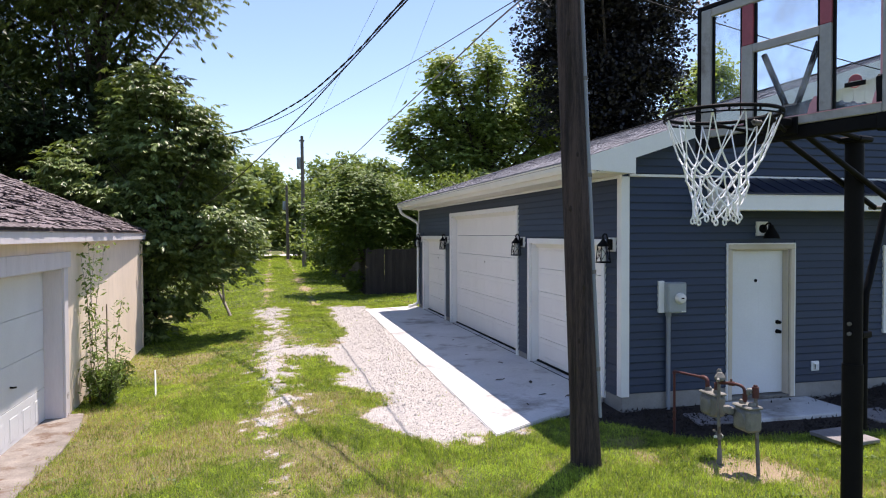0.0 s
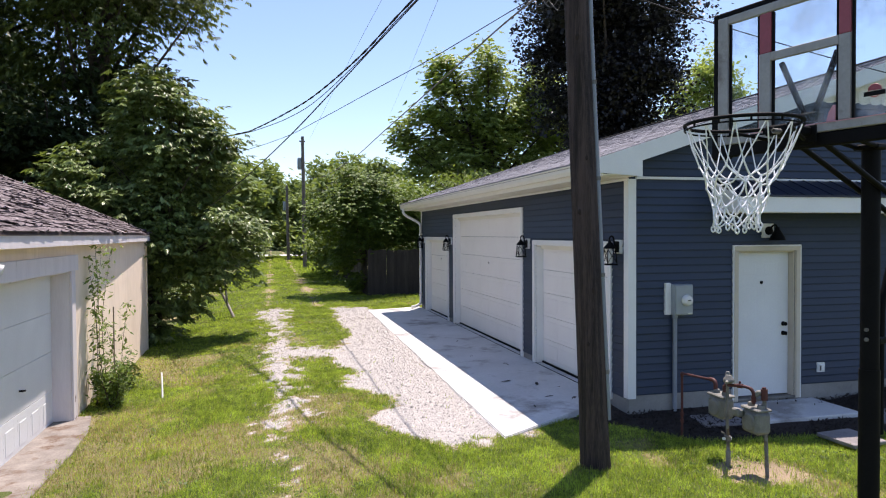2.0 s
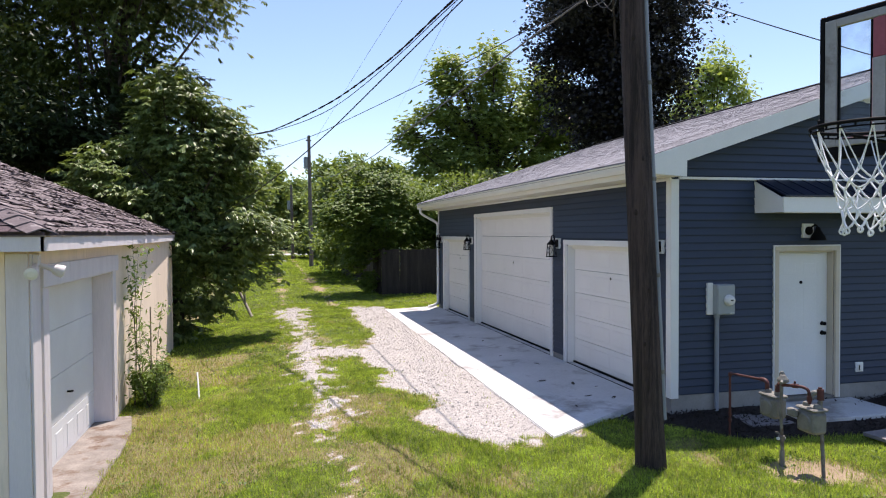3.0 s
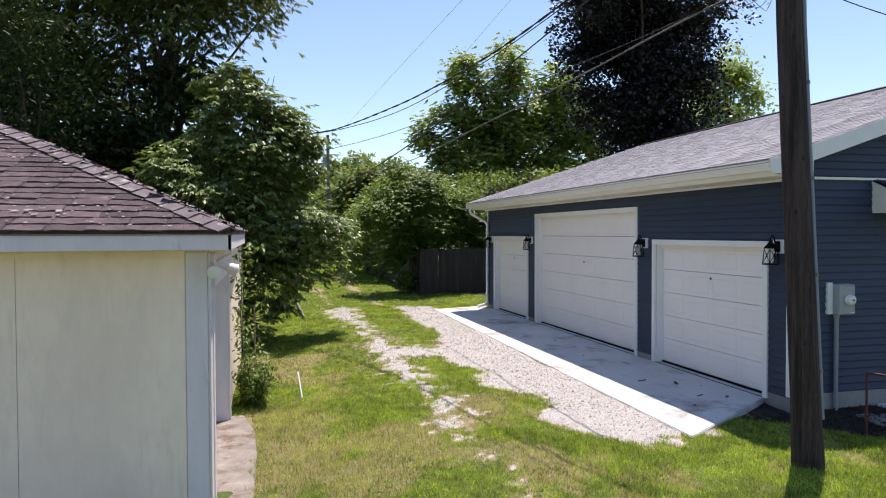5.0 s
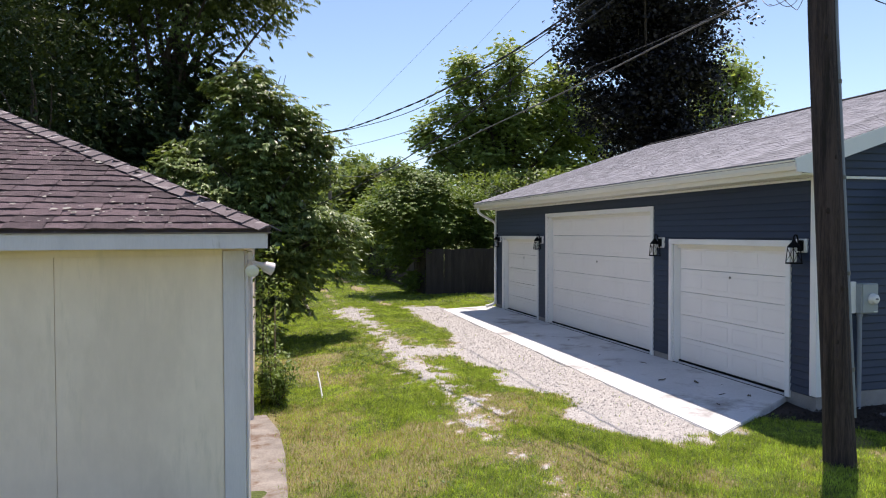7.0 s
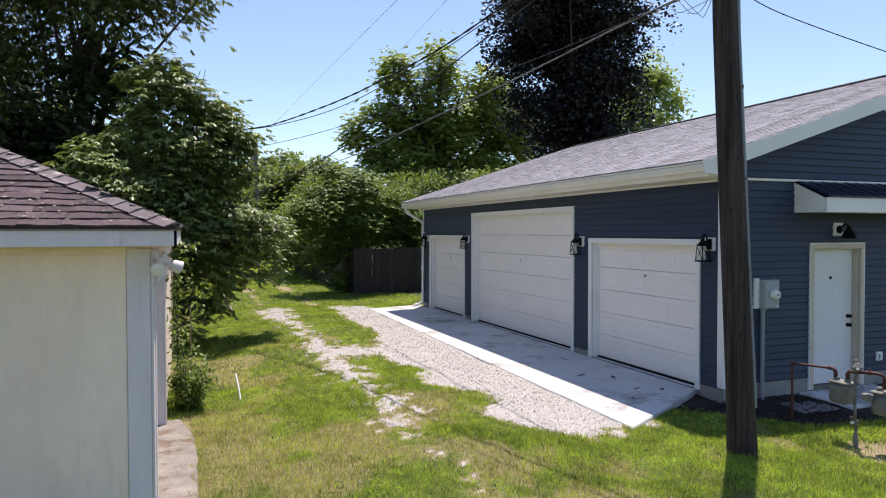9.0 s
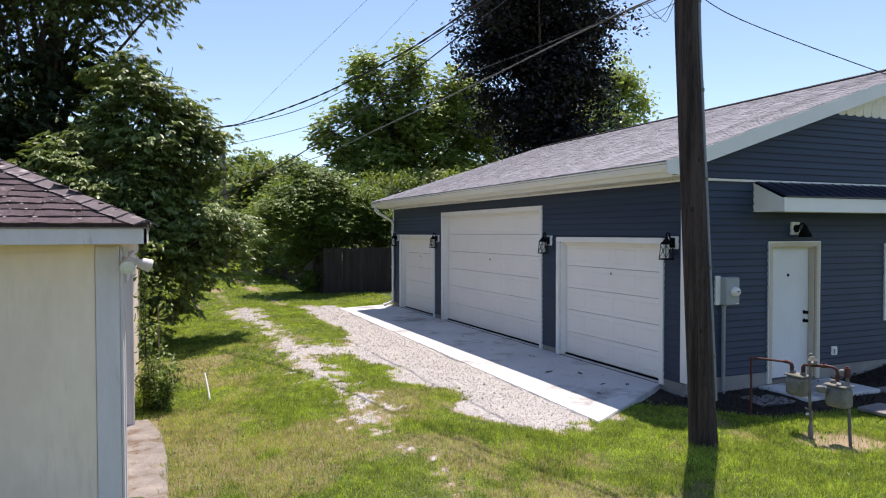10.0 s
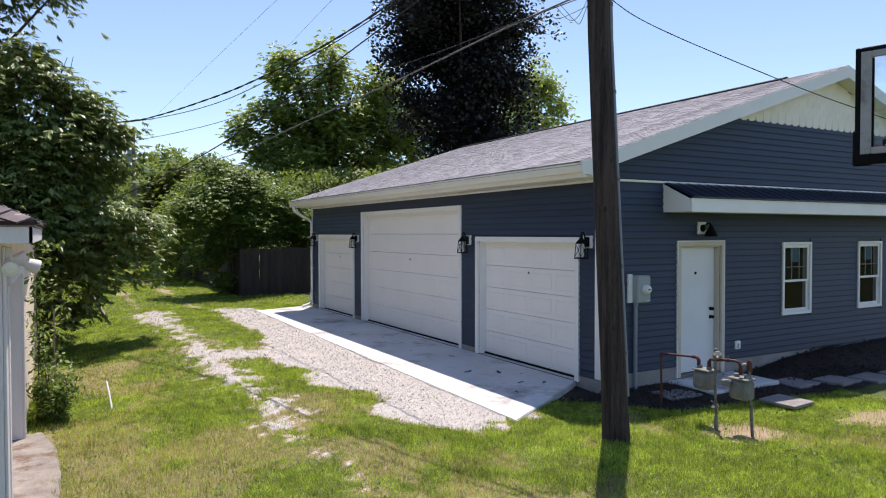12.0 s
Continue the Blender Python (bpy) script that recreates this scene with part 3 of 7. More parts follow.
def build_roof():
    roof = thing("roof", 5.4, 6.5, 3.3, "grey brown shingled gable roof with white eaves", "roof", kind="structure")
    roof.matrix_world = Matrix()
    up = Vector((1, 0, SLOPE)).normalized()
    for side in (1, -1):
        bm = bmesh.new()
        a, b = (EAVE_X, RIDGE_X) if side == 1 else (2 * RIDGE_X - EAVE_X, RIDGE_X)
        prism(bm, [(a, EAVE_Z - 0.05), (a, EAVE_Z - 0.012), (b, RIDGE_Z - 0.012), (b, RIDGE_Z - 0.06)], -0.30, LONG + 0.30, "y")
        part("deck", bm, M_ROOF, roof)
    # lapped shingle courses, each a strip of single tabs
    run = math.hypot(RIDGE_X - EAVE_X, RIDGE_Z - EAVE_Z)
    n = 44
    for i in range(n):
        s0, s1 = i * run / n, (i + 1) * run / n + 0.02
        bm = bmesh.new()
        y = -0.31 - random.random() * 0.3
        while y < LONG + 0.31:
            w = random.uniform(0.11, 0.27)
            y0, y1 = max(y, -0.31), min(y + w - 0.003, LONG + 0.31)
            if y1 > y0:
                lift = random.choice((0.003, 0.005, 0.007))
                p0, p1 = Vector((EAVE_X, 0, EAVE_Z)) + up * s0, Vector((EAVE_X, 0, EAVE_Z)) + up * s1
                nrm = Vector((-up.z, 0, up.x))
                q = [p0 - nrm * 0.012, p0 + nrm * lift, p1 + nrm * 0.001, p1 - nrm * 0.012]
                lo = [bm.verts.new((v.x, y0, v.z)) for v in q]
                hi = [bm.verts.new((v.x, y1, v.z)) for v in q]
                bm.faces.new((lo[0], lo[1], hi[1], hi[0]))
                bm.faces.new((lo[1], lo[2], hi[2], hi[1]))
                bm.faces.new((lo[0], lo[3], lo[2], lo[1]))
                bm.faces.new((hi[0], hi[1], hi[2], hi[3]))
            y += w
        part("shingle_course", bm, M_ROOF, roof)
    cap = bmesh.new()
    prism(cap, [(RIDGE_X - 0.15, RIDGE_Z - 0.045), (RIDGE_X - 0.15, RIDGE_Z - 0.02), (RIDGE_X, RIDGE_Z + 0.035), (RIDGE_X + 0.15, RIDGE_Z - 0.02), (RIDGE_X + 0.15, RIDGE_Z - 0.045)], 0.9, LONG + 0.3, "y")
    part("ridge_vent", cap, M_BLACK, roof, "dark ridge vent")
    for y0, y1 in ((-0.325, -0.30), (LONG + 0.30, LONG + 0.325)):
        for sgn in (1, -1):
            def mx(px):
                return px if sgn == 1 else 2 * RIDGE_X - px
            bm = bmesh.new()
            prism(bm, [(mx(EAVE_X), EAVE_Z - 0.005), (mx(RIDGE_X), RIDGE_Z - 0.005), (mx(RIDGE_X), RIDGE_Z - 0.225), (mx(0.01), EAVE_Z + SLOPE * 0.66 - 0.225),
                       (mx(0.01), 3.06), (mx(EAVE_X + 0.03), 3.10)], y0, y1, "y")
            part("rake_board", bm, M_WHITE, roof, "white rake board")
        for sgn in (1, -1):
            bm = bmesh.new()
            pts = [(0.0, EAVE_Z + SLOPE * 0.66 - 0.21), (RIDGE_X, RIDGE_Z - 0.21), (RIDGE_X, RIDGE_Z - 0.195), (0.0, EAVE_Z + SLOPE * 0.66 - 0.195)]
            if sgn == -1:
                pts = [(2 * RIDGE_X - a, b) for a, b in pts]
            ya, yb = (-0.30, -0.016) if y0 < 0 else (LONG + 0.001, LONG + 0.30)
            prism(bm, pts, ya, yb, "y")
            part("rake_soffit", bm, M_CREAM_SOFFIT, roof, "cream soffit")
    for sgn in (1, -1):
        a, b = (-0.53, -0.016) if sgn == 1 else (WIDE + 0.001, WIDE + 0.53)
        bm = boxed(a, b, -0.30, LONG + 0.30, 3.072, 3.086)
        for k in range(60):
            yy = -0.25 + k * 0.224
            box(bm, a + 0.02, b - 0.02, yy, yy + 0.012, 3.068, 3.0725)
        part("soffit", bm, M_CREAM_SOFFIT, roof, "cream vented soffit")
        a, b = (-0.548, -0.53) if sgn == 1 else (WIDE + 0.53, WIDE + 0.548)
        part("fascia", boxed(a, b, -0.30, LONG + 0.30, 3.06, 3.27), M_CREAM_SOFFIT, roof, "cream fascia board")


build_roof()


def build_gutter():
    g = thing("gutter", -0.6, 6.5, 3.15, "cream white gutter with a downspout at the rear corner", "gutter")
    g.matrix_world = Matrix()
    bm = bmesh.new()
    prism(bm, [(-0.549, 3.13), (-0.62, 3.13), (-0.645, 3.18), (-0.645, 3.225), (-0.66, 3.245), (-0.66, 3.255), (-0.549, 3.255)], -0.30, LONG + 0.28, "y")
    part("trough", bm, M_CREAM_SOFFIT, g)
    bm = bmesh.new()
    pts = smooth_path([(-0.60, 12.95, 3.13), (-0.60, 12.95, 3.0), (-0.50, 12.93, 2.90), (-0.18, 12.88, 2.72), (-0.075, 12.87, 2.60), (-0.07, 12.87, 2.3), (-0.07, 12.87, 0.35), (-0.075, 12.87, 0.16), (-0.2, 12.9, 0.07), (-0.36, 12.95, 0.03)], 4)
    tube(bm, pts, 0.042, 8)
    part("downspout", bm, M_WHITE, g, "white downspout")
    for z in (2.3, 1.2, 0.4):
        part("strap", boxed(-0.118, -0.002, 12.822, 12.918, z, z + 0.03, 0.004), M_WHITE, g)


build_gutter()


def build_trim():
    bm = boxed(-0.036, 0.085, -0.036, 0.0, 0.11, 3.05, 0.004)
    box(bm, -0.036, 0.0, 0.0, 0.085, 0.11, 3.05, 0.004)
    setting("corner_trim", bm, M_WHITE, "white corner post of the siding", "trim")
    setting("corner_trim_rear", boxed(-0.03, 0.0, LONG - 0.085, LONG, 0.09, 3.06, 0.004), M_WHITE, "white corner post at the rear", "trim")
    bm = bmesh.new()
    box(bm, -0.052, -0.022, -0.03, LONG, 3.030, 3.068, 0.004)
    setting("soffit_channel", bm, M_WHITE, "thin white channel where the siding meets the soffit", "trim")
    setting("band_trim", boxed(0.087, WIDE, -0.034, -0.001, 3.05, 3.085, 0.003), M_WHITE, "thin white band across the gable", "trim")


build_trim()


# ---- garage doors ----
def garage_door(name, y0, y1, top, sections, panels, label):
    d = thing(name, 0.12, (y0 + y1) / 2, 0.0, label, "garage door", "garage doors on the lane", "structure")
    d.matrix_world = Matrix()
    for nm, bm in (("casing", boxed(-0.042, 0.0, y0 - 0.09, y0, 0.0, top, 0.004)), ("casing", boxed(-0.042, 0.0, y1, y1 + 0.09, 0.0, top, 0.004)),
                   ("casing", boxed(-0.044, 0.0, y0 - 0.09, y1 + 0.09, top, top + 0.09, 0.004))):
        part(nm, bm, M_WHITE, d, "white door casing")
    for a, b in ((y0, y0 + 0.018), (y1 - 0.018, y1)):
        part("jamb", boxed(0.001, 0.158, a, b, 0.001, top - 0.018), M_WHITE, d, "white jamb")
    part("head_jamb", boxed(0.001, 0.158, y0 + 0.018, y1 - 0.018, top - 0.018, top), M_CREAM_SOFFIT, d)
    part("sill_joint", boxed(-0.016, -0.002, y0, y1, -0.05, 0.0005), M_BLACK, d, "dark joint between slab and sill")
    part("weather_seal", boxed(0.105, 0.15, y0 + 0.019, y1 - 0.019, 0.002, 0.03), M_BLACK, d, "black rubber seal")
    part("head_strip", boxed(0.085, 0.125, y0 + 0.019, y1 - 0.019, top - 0.075, top - 0.019), M_CREAM_SOFFIT, d)
    h = (top - 0.03 - 0.03) / sections
    for i in range(sections):
        z0 = 0.031 + i * h
        bm = boxed(0.132, 0.165, y0 + 0.02, y1 - 0.02, z0, z0 + h - 0.006, 0.004)
        pw = (y1 - y0 - 0.04) / panels
        for k in range(panels):
            a, b = y0 + 0.02 + k * pw + 0.035, y0 + 0.02 + (k + 1) * pw - 0.035
            lo, hi = z0 + 0.060, z0 + h - 0.066
            # a raised field with a sloped edge above and below, its ends nearly flush
            vs = {}
            for lv, (ins, dep) in enumerate(((0.0, 0.1315), (0.005, 0.1355), (0.012, 0.1355), (0.034, 0.1275))):
                vs[lv] = [bm.verts.new((dep, yy, zz)) for yy, zz in ((a + ins, lo + ins), (b - ins, lo + ins), (b - ins, hi - ins), (a + ins, hi - ins))]
            for lv in range(3):
                for q in range(4):
                    bm.faces.new((vs[lv][q], vs[lv][(q + 1) % 4], vs[lv + 1][(q + 1) % 4], vs[lv + 1][q]))
            bm.faces.new(vs[3])
        part("section", bm, M_GDOOR, d)
    zk = 0.031 + h * (sections - 1) - 0.09 if sections == 5 else 0.031 + h * (sections - 2) - 0.14
    ym = (y0 + y1) / 2
    lock = bmesh.new()
    lathe(lock, [(0.022, 0.0), (0.022, -0.008), (0.010, -0.013)], ym, zk, 12, "x", 0.124)
    part("lock", lock, M_ZINC, d, "small round keyed lock")


garage_door("garage_door_1", *DOORS[0], 5, 4, "white panelled sectional garage door, shut")
garage_door("garage_door_2", *DOORS[1], 6, 8, "tall wide white sectional garage door, shut")
garage_door("garage_door_3", *DOORS[2], 5, 4, "white panelled sectional garage door by the rear corner")


# ---- gable side: door, windows, awning ----
def build_side_door():
    a, b, lo, hi = SIDE_DOOR
    d = thing("door_1", (a + b) / 2, 0.05, 0.0, "white panelled steel door, shut, in a cream frame", "door", kind="structure")
    d.matrix_world = Matrix()
    part("casing", boxed(a - 0.066, a, -0.045, 0.0, -0.03, hi, 0.006), M_TAN_TRIM, d, "cream casing")
    part("casing", boxed(b, b + 0.066, -0.045, 0.0, -0.03, hi, 0.006), M_TAN_TRIM, d, "cream casing")
    part("casing", boxed(a - 0.066, b + 0.066, -0.046, 0.0, hi, hi + 0.066, 0.006), M_TAN_TRIM, d, "cream head casing")
    for x0, x1, z0, z1 in ((a - 0.085, a - 0.067, -0.03, hi + 0.085), (b + 0.067, b + 0.085, -0.03, hi + 0.085), (a - 0.067, b + 0.067, hi + 0.067, hi + 0.085)):
        part("edge_channel", boxed(x0, x1, -0.040, 0.0, z0, z1, 0.003), M_WHITE, d, "white edge channel")
    part("jamb", boxed(a, a + 0.02, 0.001, 0.14, 0.0, hi - 0.02), M_TAN_TRIM, d)
    part("jamb", boxed(b - 0.02, b, 0.001, 0.14, 0.0, hi - 0.02), M_TAN_TRIM, d)
    part("head_jamb", boxed(a, b, 0.001, 0.14, hi - 0.02, hi), M_TAN_TRIM, d)
    part("threshold", boxed(a, b, -0.03, 0.14, -0.03, 0.0, 0.004), M_ZINC, d)
    bm = boxed(a + 0.023, b - 0.023, 0.095, 0.135, 0.012, hi - 0.024, 0.003)
    # shallow pressed panels: two tall over two short over two square
    w2 = (b - a - 0.046 - 0.36) / 2
    for z0, z1 in ((0.22, 0.78), (0.92, 1.58), (1.70, 1.92)):
        for xa in (a + 0.143, a + 0.143 + w2 + 0.074):
            vs = {}
            for lv, (ins, dep) in enumerate(((0.0, 0.0948), (0.010, 0.0985), (0.020, 0.0985), (0.036, 0.0942))):
                vs[lv] = [bm.verts.new((xx, dep, zz)) for xx, zz in ((xa + ins, z0 + ins), (xa + w2 - ins, z0 + ins), (xa + w2 - ins, z1 - ins), (xa + ins, z1 - ins))]
            for lv in range(3):
                for q in range(4):
                    bm.faces.new((vs[lv][q], vs[lv][(q + 1) % 4], vs[lv + 1][(q + 1) % 4], vs[lv + 1][q]))
            bm.faces.new(vs[3])
    leaf = part("leaf", bm, M_HUT_DOOR, d, "white pressed steel leaf")
    for z, r in ((1.02, 0.026), (0.885, 0.027)):
        bm = bmesh.new()
        lathe(bm, [(r * 1.2, 0.0), (r * 1.2, -0.008), (r * 0.5, -0.012), (r * 0.5, -0.03), (r, -0.04), (r, -0.06), (r * 0.6, -0.07)], b - 0.11, z, 14, "y", 0.095)
        part("knob" if z < 1 else "deadbolt", bm, M_BLACK, leaf, "black metal")
    bm = bmesh.new()
    lathe(bm, [(0.024, 0.0), (0.022, -0.01), (0.012, -0.012)], (a + b) / 2, 1.62, 12, "y", 0.095)
    part("peephole", bm, M_BLACK, leaf, "small dark peephole")


build_side_door()


def build_window(name, a, b, lo, hi, label):
    w = thing(name, (a + b) / 2, 0.0, lo, label, "window", "windows of the garage", "structure")
    w.matrix_world = Matrix()
    fr = bmesh.new()
    for x0, x1, z0, z1 in ((a - 0.05, a, lo - 0.055, hi + 0.05), (b, b + 0.05, lo - 0.055, hi + 0.05), (a, b, hi, hi + 0.05), (a, b, lo - 0.055, lo)):
        box(fr, x0, x1, -0.042, 0.0, z0, z1, 0.003)
    for x0, x1, z0, z1 in ((a, a + 0.012, lo, hi), (b - 0.012, b, lo, hi), (a + 0.012, b - 0.012, hi - 0.012, hi), (a + 0.012, b - 0.012, lo, lo + 0.012)):
        box(fr, x0, x1, 0.0, 0.10, z0, z1)
    part("window_frame", fr, M_WHITE, w, "white vinyl frame")
    a, b, lo, hi = a + 0.012, b - 0.012, lo + 0.012, hi - 0.012
    mid = lo + (hi - lo) * 0.46
    for nm, z0, z1, y in (("lower_sash", lo, mid + 0.02, 0.012), ("upper_sash", mid - 0.02, hi, -0.014)):
        s = bmesh.new()
        for x0, x1, p0, p1 in ((a, a + 0.035, z0, z1), (b - 0.035, b, z0, z1), (a + 0.035, b - 0.035, z0, z0 + 0.04), (a + 0.035, b - 0.035, z1 - 0.04, z1)):
            box(s, x0, x1, y, y + 0.024, p0, p1, 0.003)
        sash = part(nm, s, M_WHITE, w)
        pane = part("pane", boxed(a + 0.035, b - 0.035, y + 0.010, y + 0.014, z0 + 0.04, z1 - 0.04), M_GLASS, sash, "dark reflecting glass")
        pane.visible_shadow = False
        if nm == "upper_sash":
            bars = bmesh.new()
            for k in (1, 2):
                xx = a + 0.035 + (b - a - 0.07) * k / 3
                box(bars, xx - 0.006, xx + 0.006, y + 0.016, y + 0.022, z0 + 0.04, z1 - 0.04)
            zz = (z0 + z1) / 2 - 0.06
            box(bars, a + 0.035, b - 0.035, y + 0.016, y + 0.021, zz - 0.006, zz + 0.006)
            part("muntin", bars, M_WHITE, sash, "thin white grille bars")
            st = boxed(a + 0.22, b - 0.24, y + 0.0235, y + 0.0245, z1 - 0.30, z1 - 0.05)
            part("film", st, M_BLUE_FILM, sash, "blue maker's film left on the glass")


build_window("window_1", *WINDOWS[0], "white double hung window with grilles, beside the door")
build_window("window_2", *WINDOWS[1], "white double hung window with grilles, further along")


def build_awning():
    w = thing("awning", 1.2, 0.0, 2.6, "long shallow awning with navy ribbed metal top and white fascia", "awning")
    w.matrix_world = Matrix()
    x0, x1 = 1.275, 10.6
    for a, b in ((x0, x0 + 0.02), (x1 - 0.02, x1)):
        bm = bmesh.new()
        prism(bm, [(-0.002, 3.04), (-0.002, 2.60), (-0.54, 2.60), (-0.54, 2.785)], a, b, "x")
        part("end_panel", bm, M_WHITE, w, "white end panel")
    part("fascia", boxed(x0, x1, -0.565, -0.541, 2.59, 2.80, 0.004), M_WHITE, w, "white fascia")
    part("soffit", boxed(x0 + 0.02, x1 - 0.02, -0.54, -0.002, 2.600, 2.612), M_CREAM_SOFFIT, w, "cream soffit")
    part("drip_edge", boxed(x0, x1, -0.572, -0.5655, 2.592, 2.606), M_CREAM_SOFFIT, w)
    bm = bmesh.new()
    prism(bm, [(-0.036, 3.045), (-0.036, 3.06), (-0.585, 2.822), (-0.585, 2.802)], x0 + 0.01, x1, "x")
    x = x0 + 0.06
    while x < x1 - 0.05:
        prism(bm, [(-0.036, 3.058), (-0.036, 3.068), (-0.585, 2.830), (-0.585, 2.818)], x, x + 0.016, "x")
        x += 0.2286
    part("metal_top", bm, M_NAVY_METAL, w, "dark navy ribbed metal sheet")


build_awning()


# ---- siding courses and scallop shingles ----
LAP = 0.102
lap_cache = {}


def lap_mesh(length):
    key = round(length, 3)
    if key not in lap_cache:
        bm = bmesh.new()
        prism(bm, [(-0.001, 0.012), (-0.019, 0.009), (-0.021, 0.018), (-0.006, LAP - 0.001), (-0.001, LAP - 0.001)], 0.0, key, "x")
        lap_cache[key] = data_of("siding_course", bm, M_SIDING)
    return lap_cache[key]


def clear_runs(a, b, holes):
    """The stretches of a to b outside the holes."""
    runs, at = [], a
    for lo, hi in sorted(holes):
        if hi > at and lo < b:
            if lo - at > 0.02:
                runs.append((at, lo))
            at = max(at, hi)
    if b - at > 0.02:
        runs.append((at, b))
    return runs


def side_with_laps():
    z = 0.092
    while z < 3.06:
        holes = [(a - 0.09, b + 0.09) for a, b, top in DOORS if z < top + 0.088]
        for a, b in clear_runs(0.087, LONG - 0.087, holes):
            ob = new("siding_course", lap_mesh(b - a))
            ob.parent = wall_lane
            ob.matrix_world = pose(0, b, z, 0, 0, -90)
        z += LAP
    z = 0.148
    while z < 4.9:
        top = z + LAP
        if z < 3.05 < top:
            z = 3.087
            continue
        if z < 3.04:
            holes = [(SIDE_DOOR[0] - 0.086, SIDE_DOOR[1] + 0.086)] if z < SIDE_DOOR[3] + 0.08 else []
            holes += [(a - 0.051, b + 0.051) for a, b, lo, hi in WINDOWS if z + LAP > lo - 0.05 and z < hi + 0.045]
            runs = clear_runs(0.087, WIDE - 0.01, holes)
        else:
            half = (RIDGE_Z - 0.215 - z) / SLOPE
            if half < 0.3 or z > 4.16:
                break
            runs = [(max(0.02, RIDGE_X - half), min(WIDE, RIDGE_X + half))]
        for a, b in runs:
            ob = new("siding_course", lap_mesh(b - a))
            ob.parent = wall_gable
            ob.matrix_world = pose(a, 0, z)
        z += LAP
    # cream scallops in the peak
    bm = bmesh.new()
    poly = [(-0.098 * math.cos(math.pi * k / 8), -0.098 * math.sin(math.pi * k / 8)) for k in range(9)] + [(0.098, 0.14), (-0.098, 0.14)]
    prism(bm, poly, -0.012, -0.002, "y")
    scale_mesh = data_of("scallop", bm, M_SCALLOP)
    row, z = 0, 4.27
    while z < RIDGE_Z - 0.25:
        half = (RIDGE_Z - 0.22 - z) / SLOPE - 0.09
        n = int(2 * half / 0.2)
        for k in range(n + 1):
            xx = RIDGE_X - n * 0.1 + k * 0.2 + (0.1 if row % 2 else 0.0)
            if abs(xx - RIDGE_X) > half:
                continue
            ob = new("scallop", scale_mesh)
            ob.parent = wall_gable
            ob.matrix_world = pose(xx, -0.004 - 0.0015 * (row % 3), z, 4, 0, 0)
        z += 0.125
        row += 1
    bm = bmesh.new()
    half = (RIDGE_Z - 0.215 - 4.19) / SLOPE
    prism(bm, [(RIDGE_X - half, 4.19), (RIDGE_X + half, 4.19), (RIDGE_X, RIDGE_Z - 0.215)], -0.0035, -0.0015, "y")
    part("scallop_backing", bm, M_SCALLOP, wall_gable)


side_with_laps()


# ---- old shed ----
HX, HY0, HY1, HXB = -7.225, -1.1, 8.3, -13.4
SHED_SHIFT = Matrix.Translation((-0.135, 0.0, -0.055))
HG = -0.32


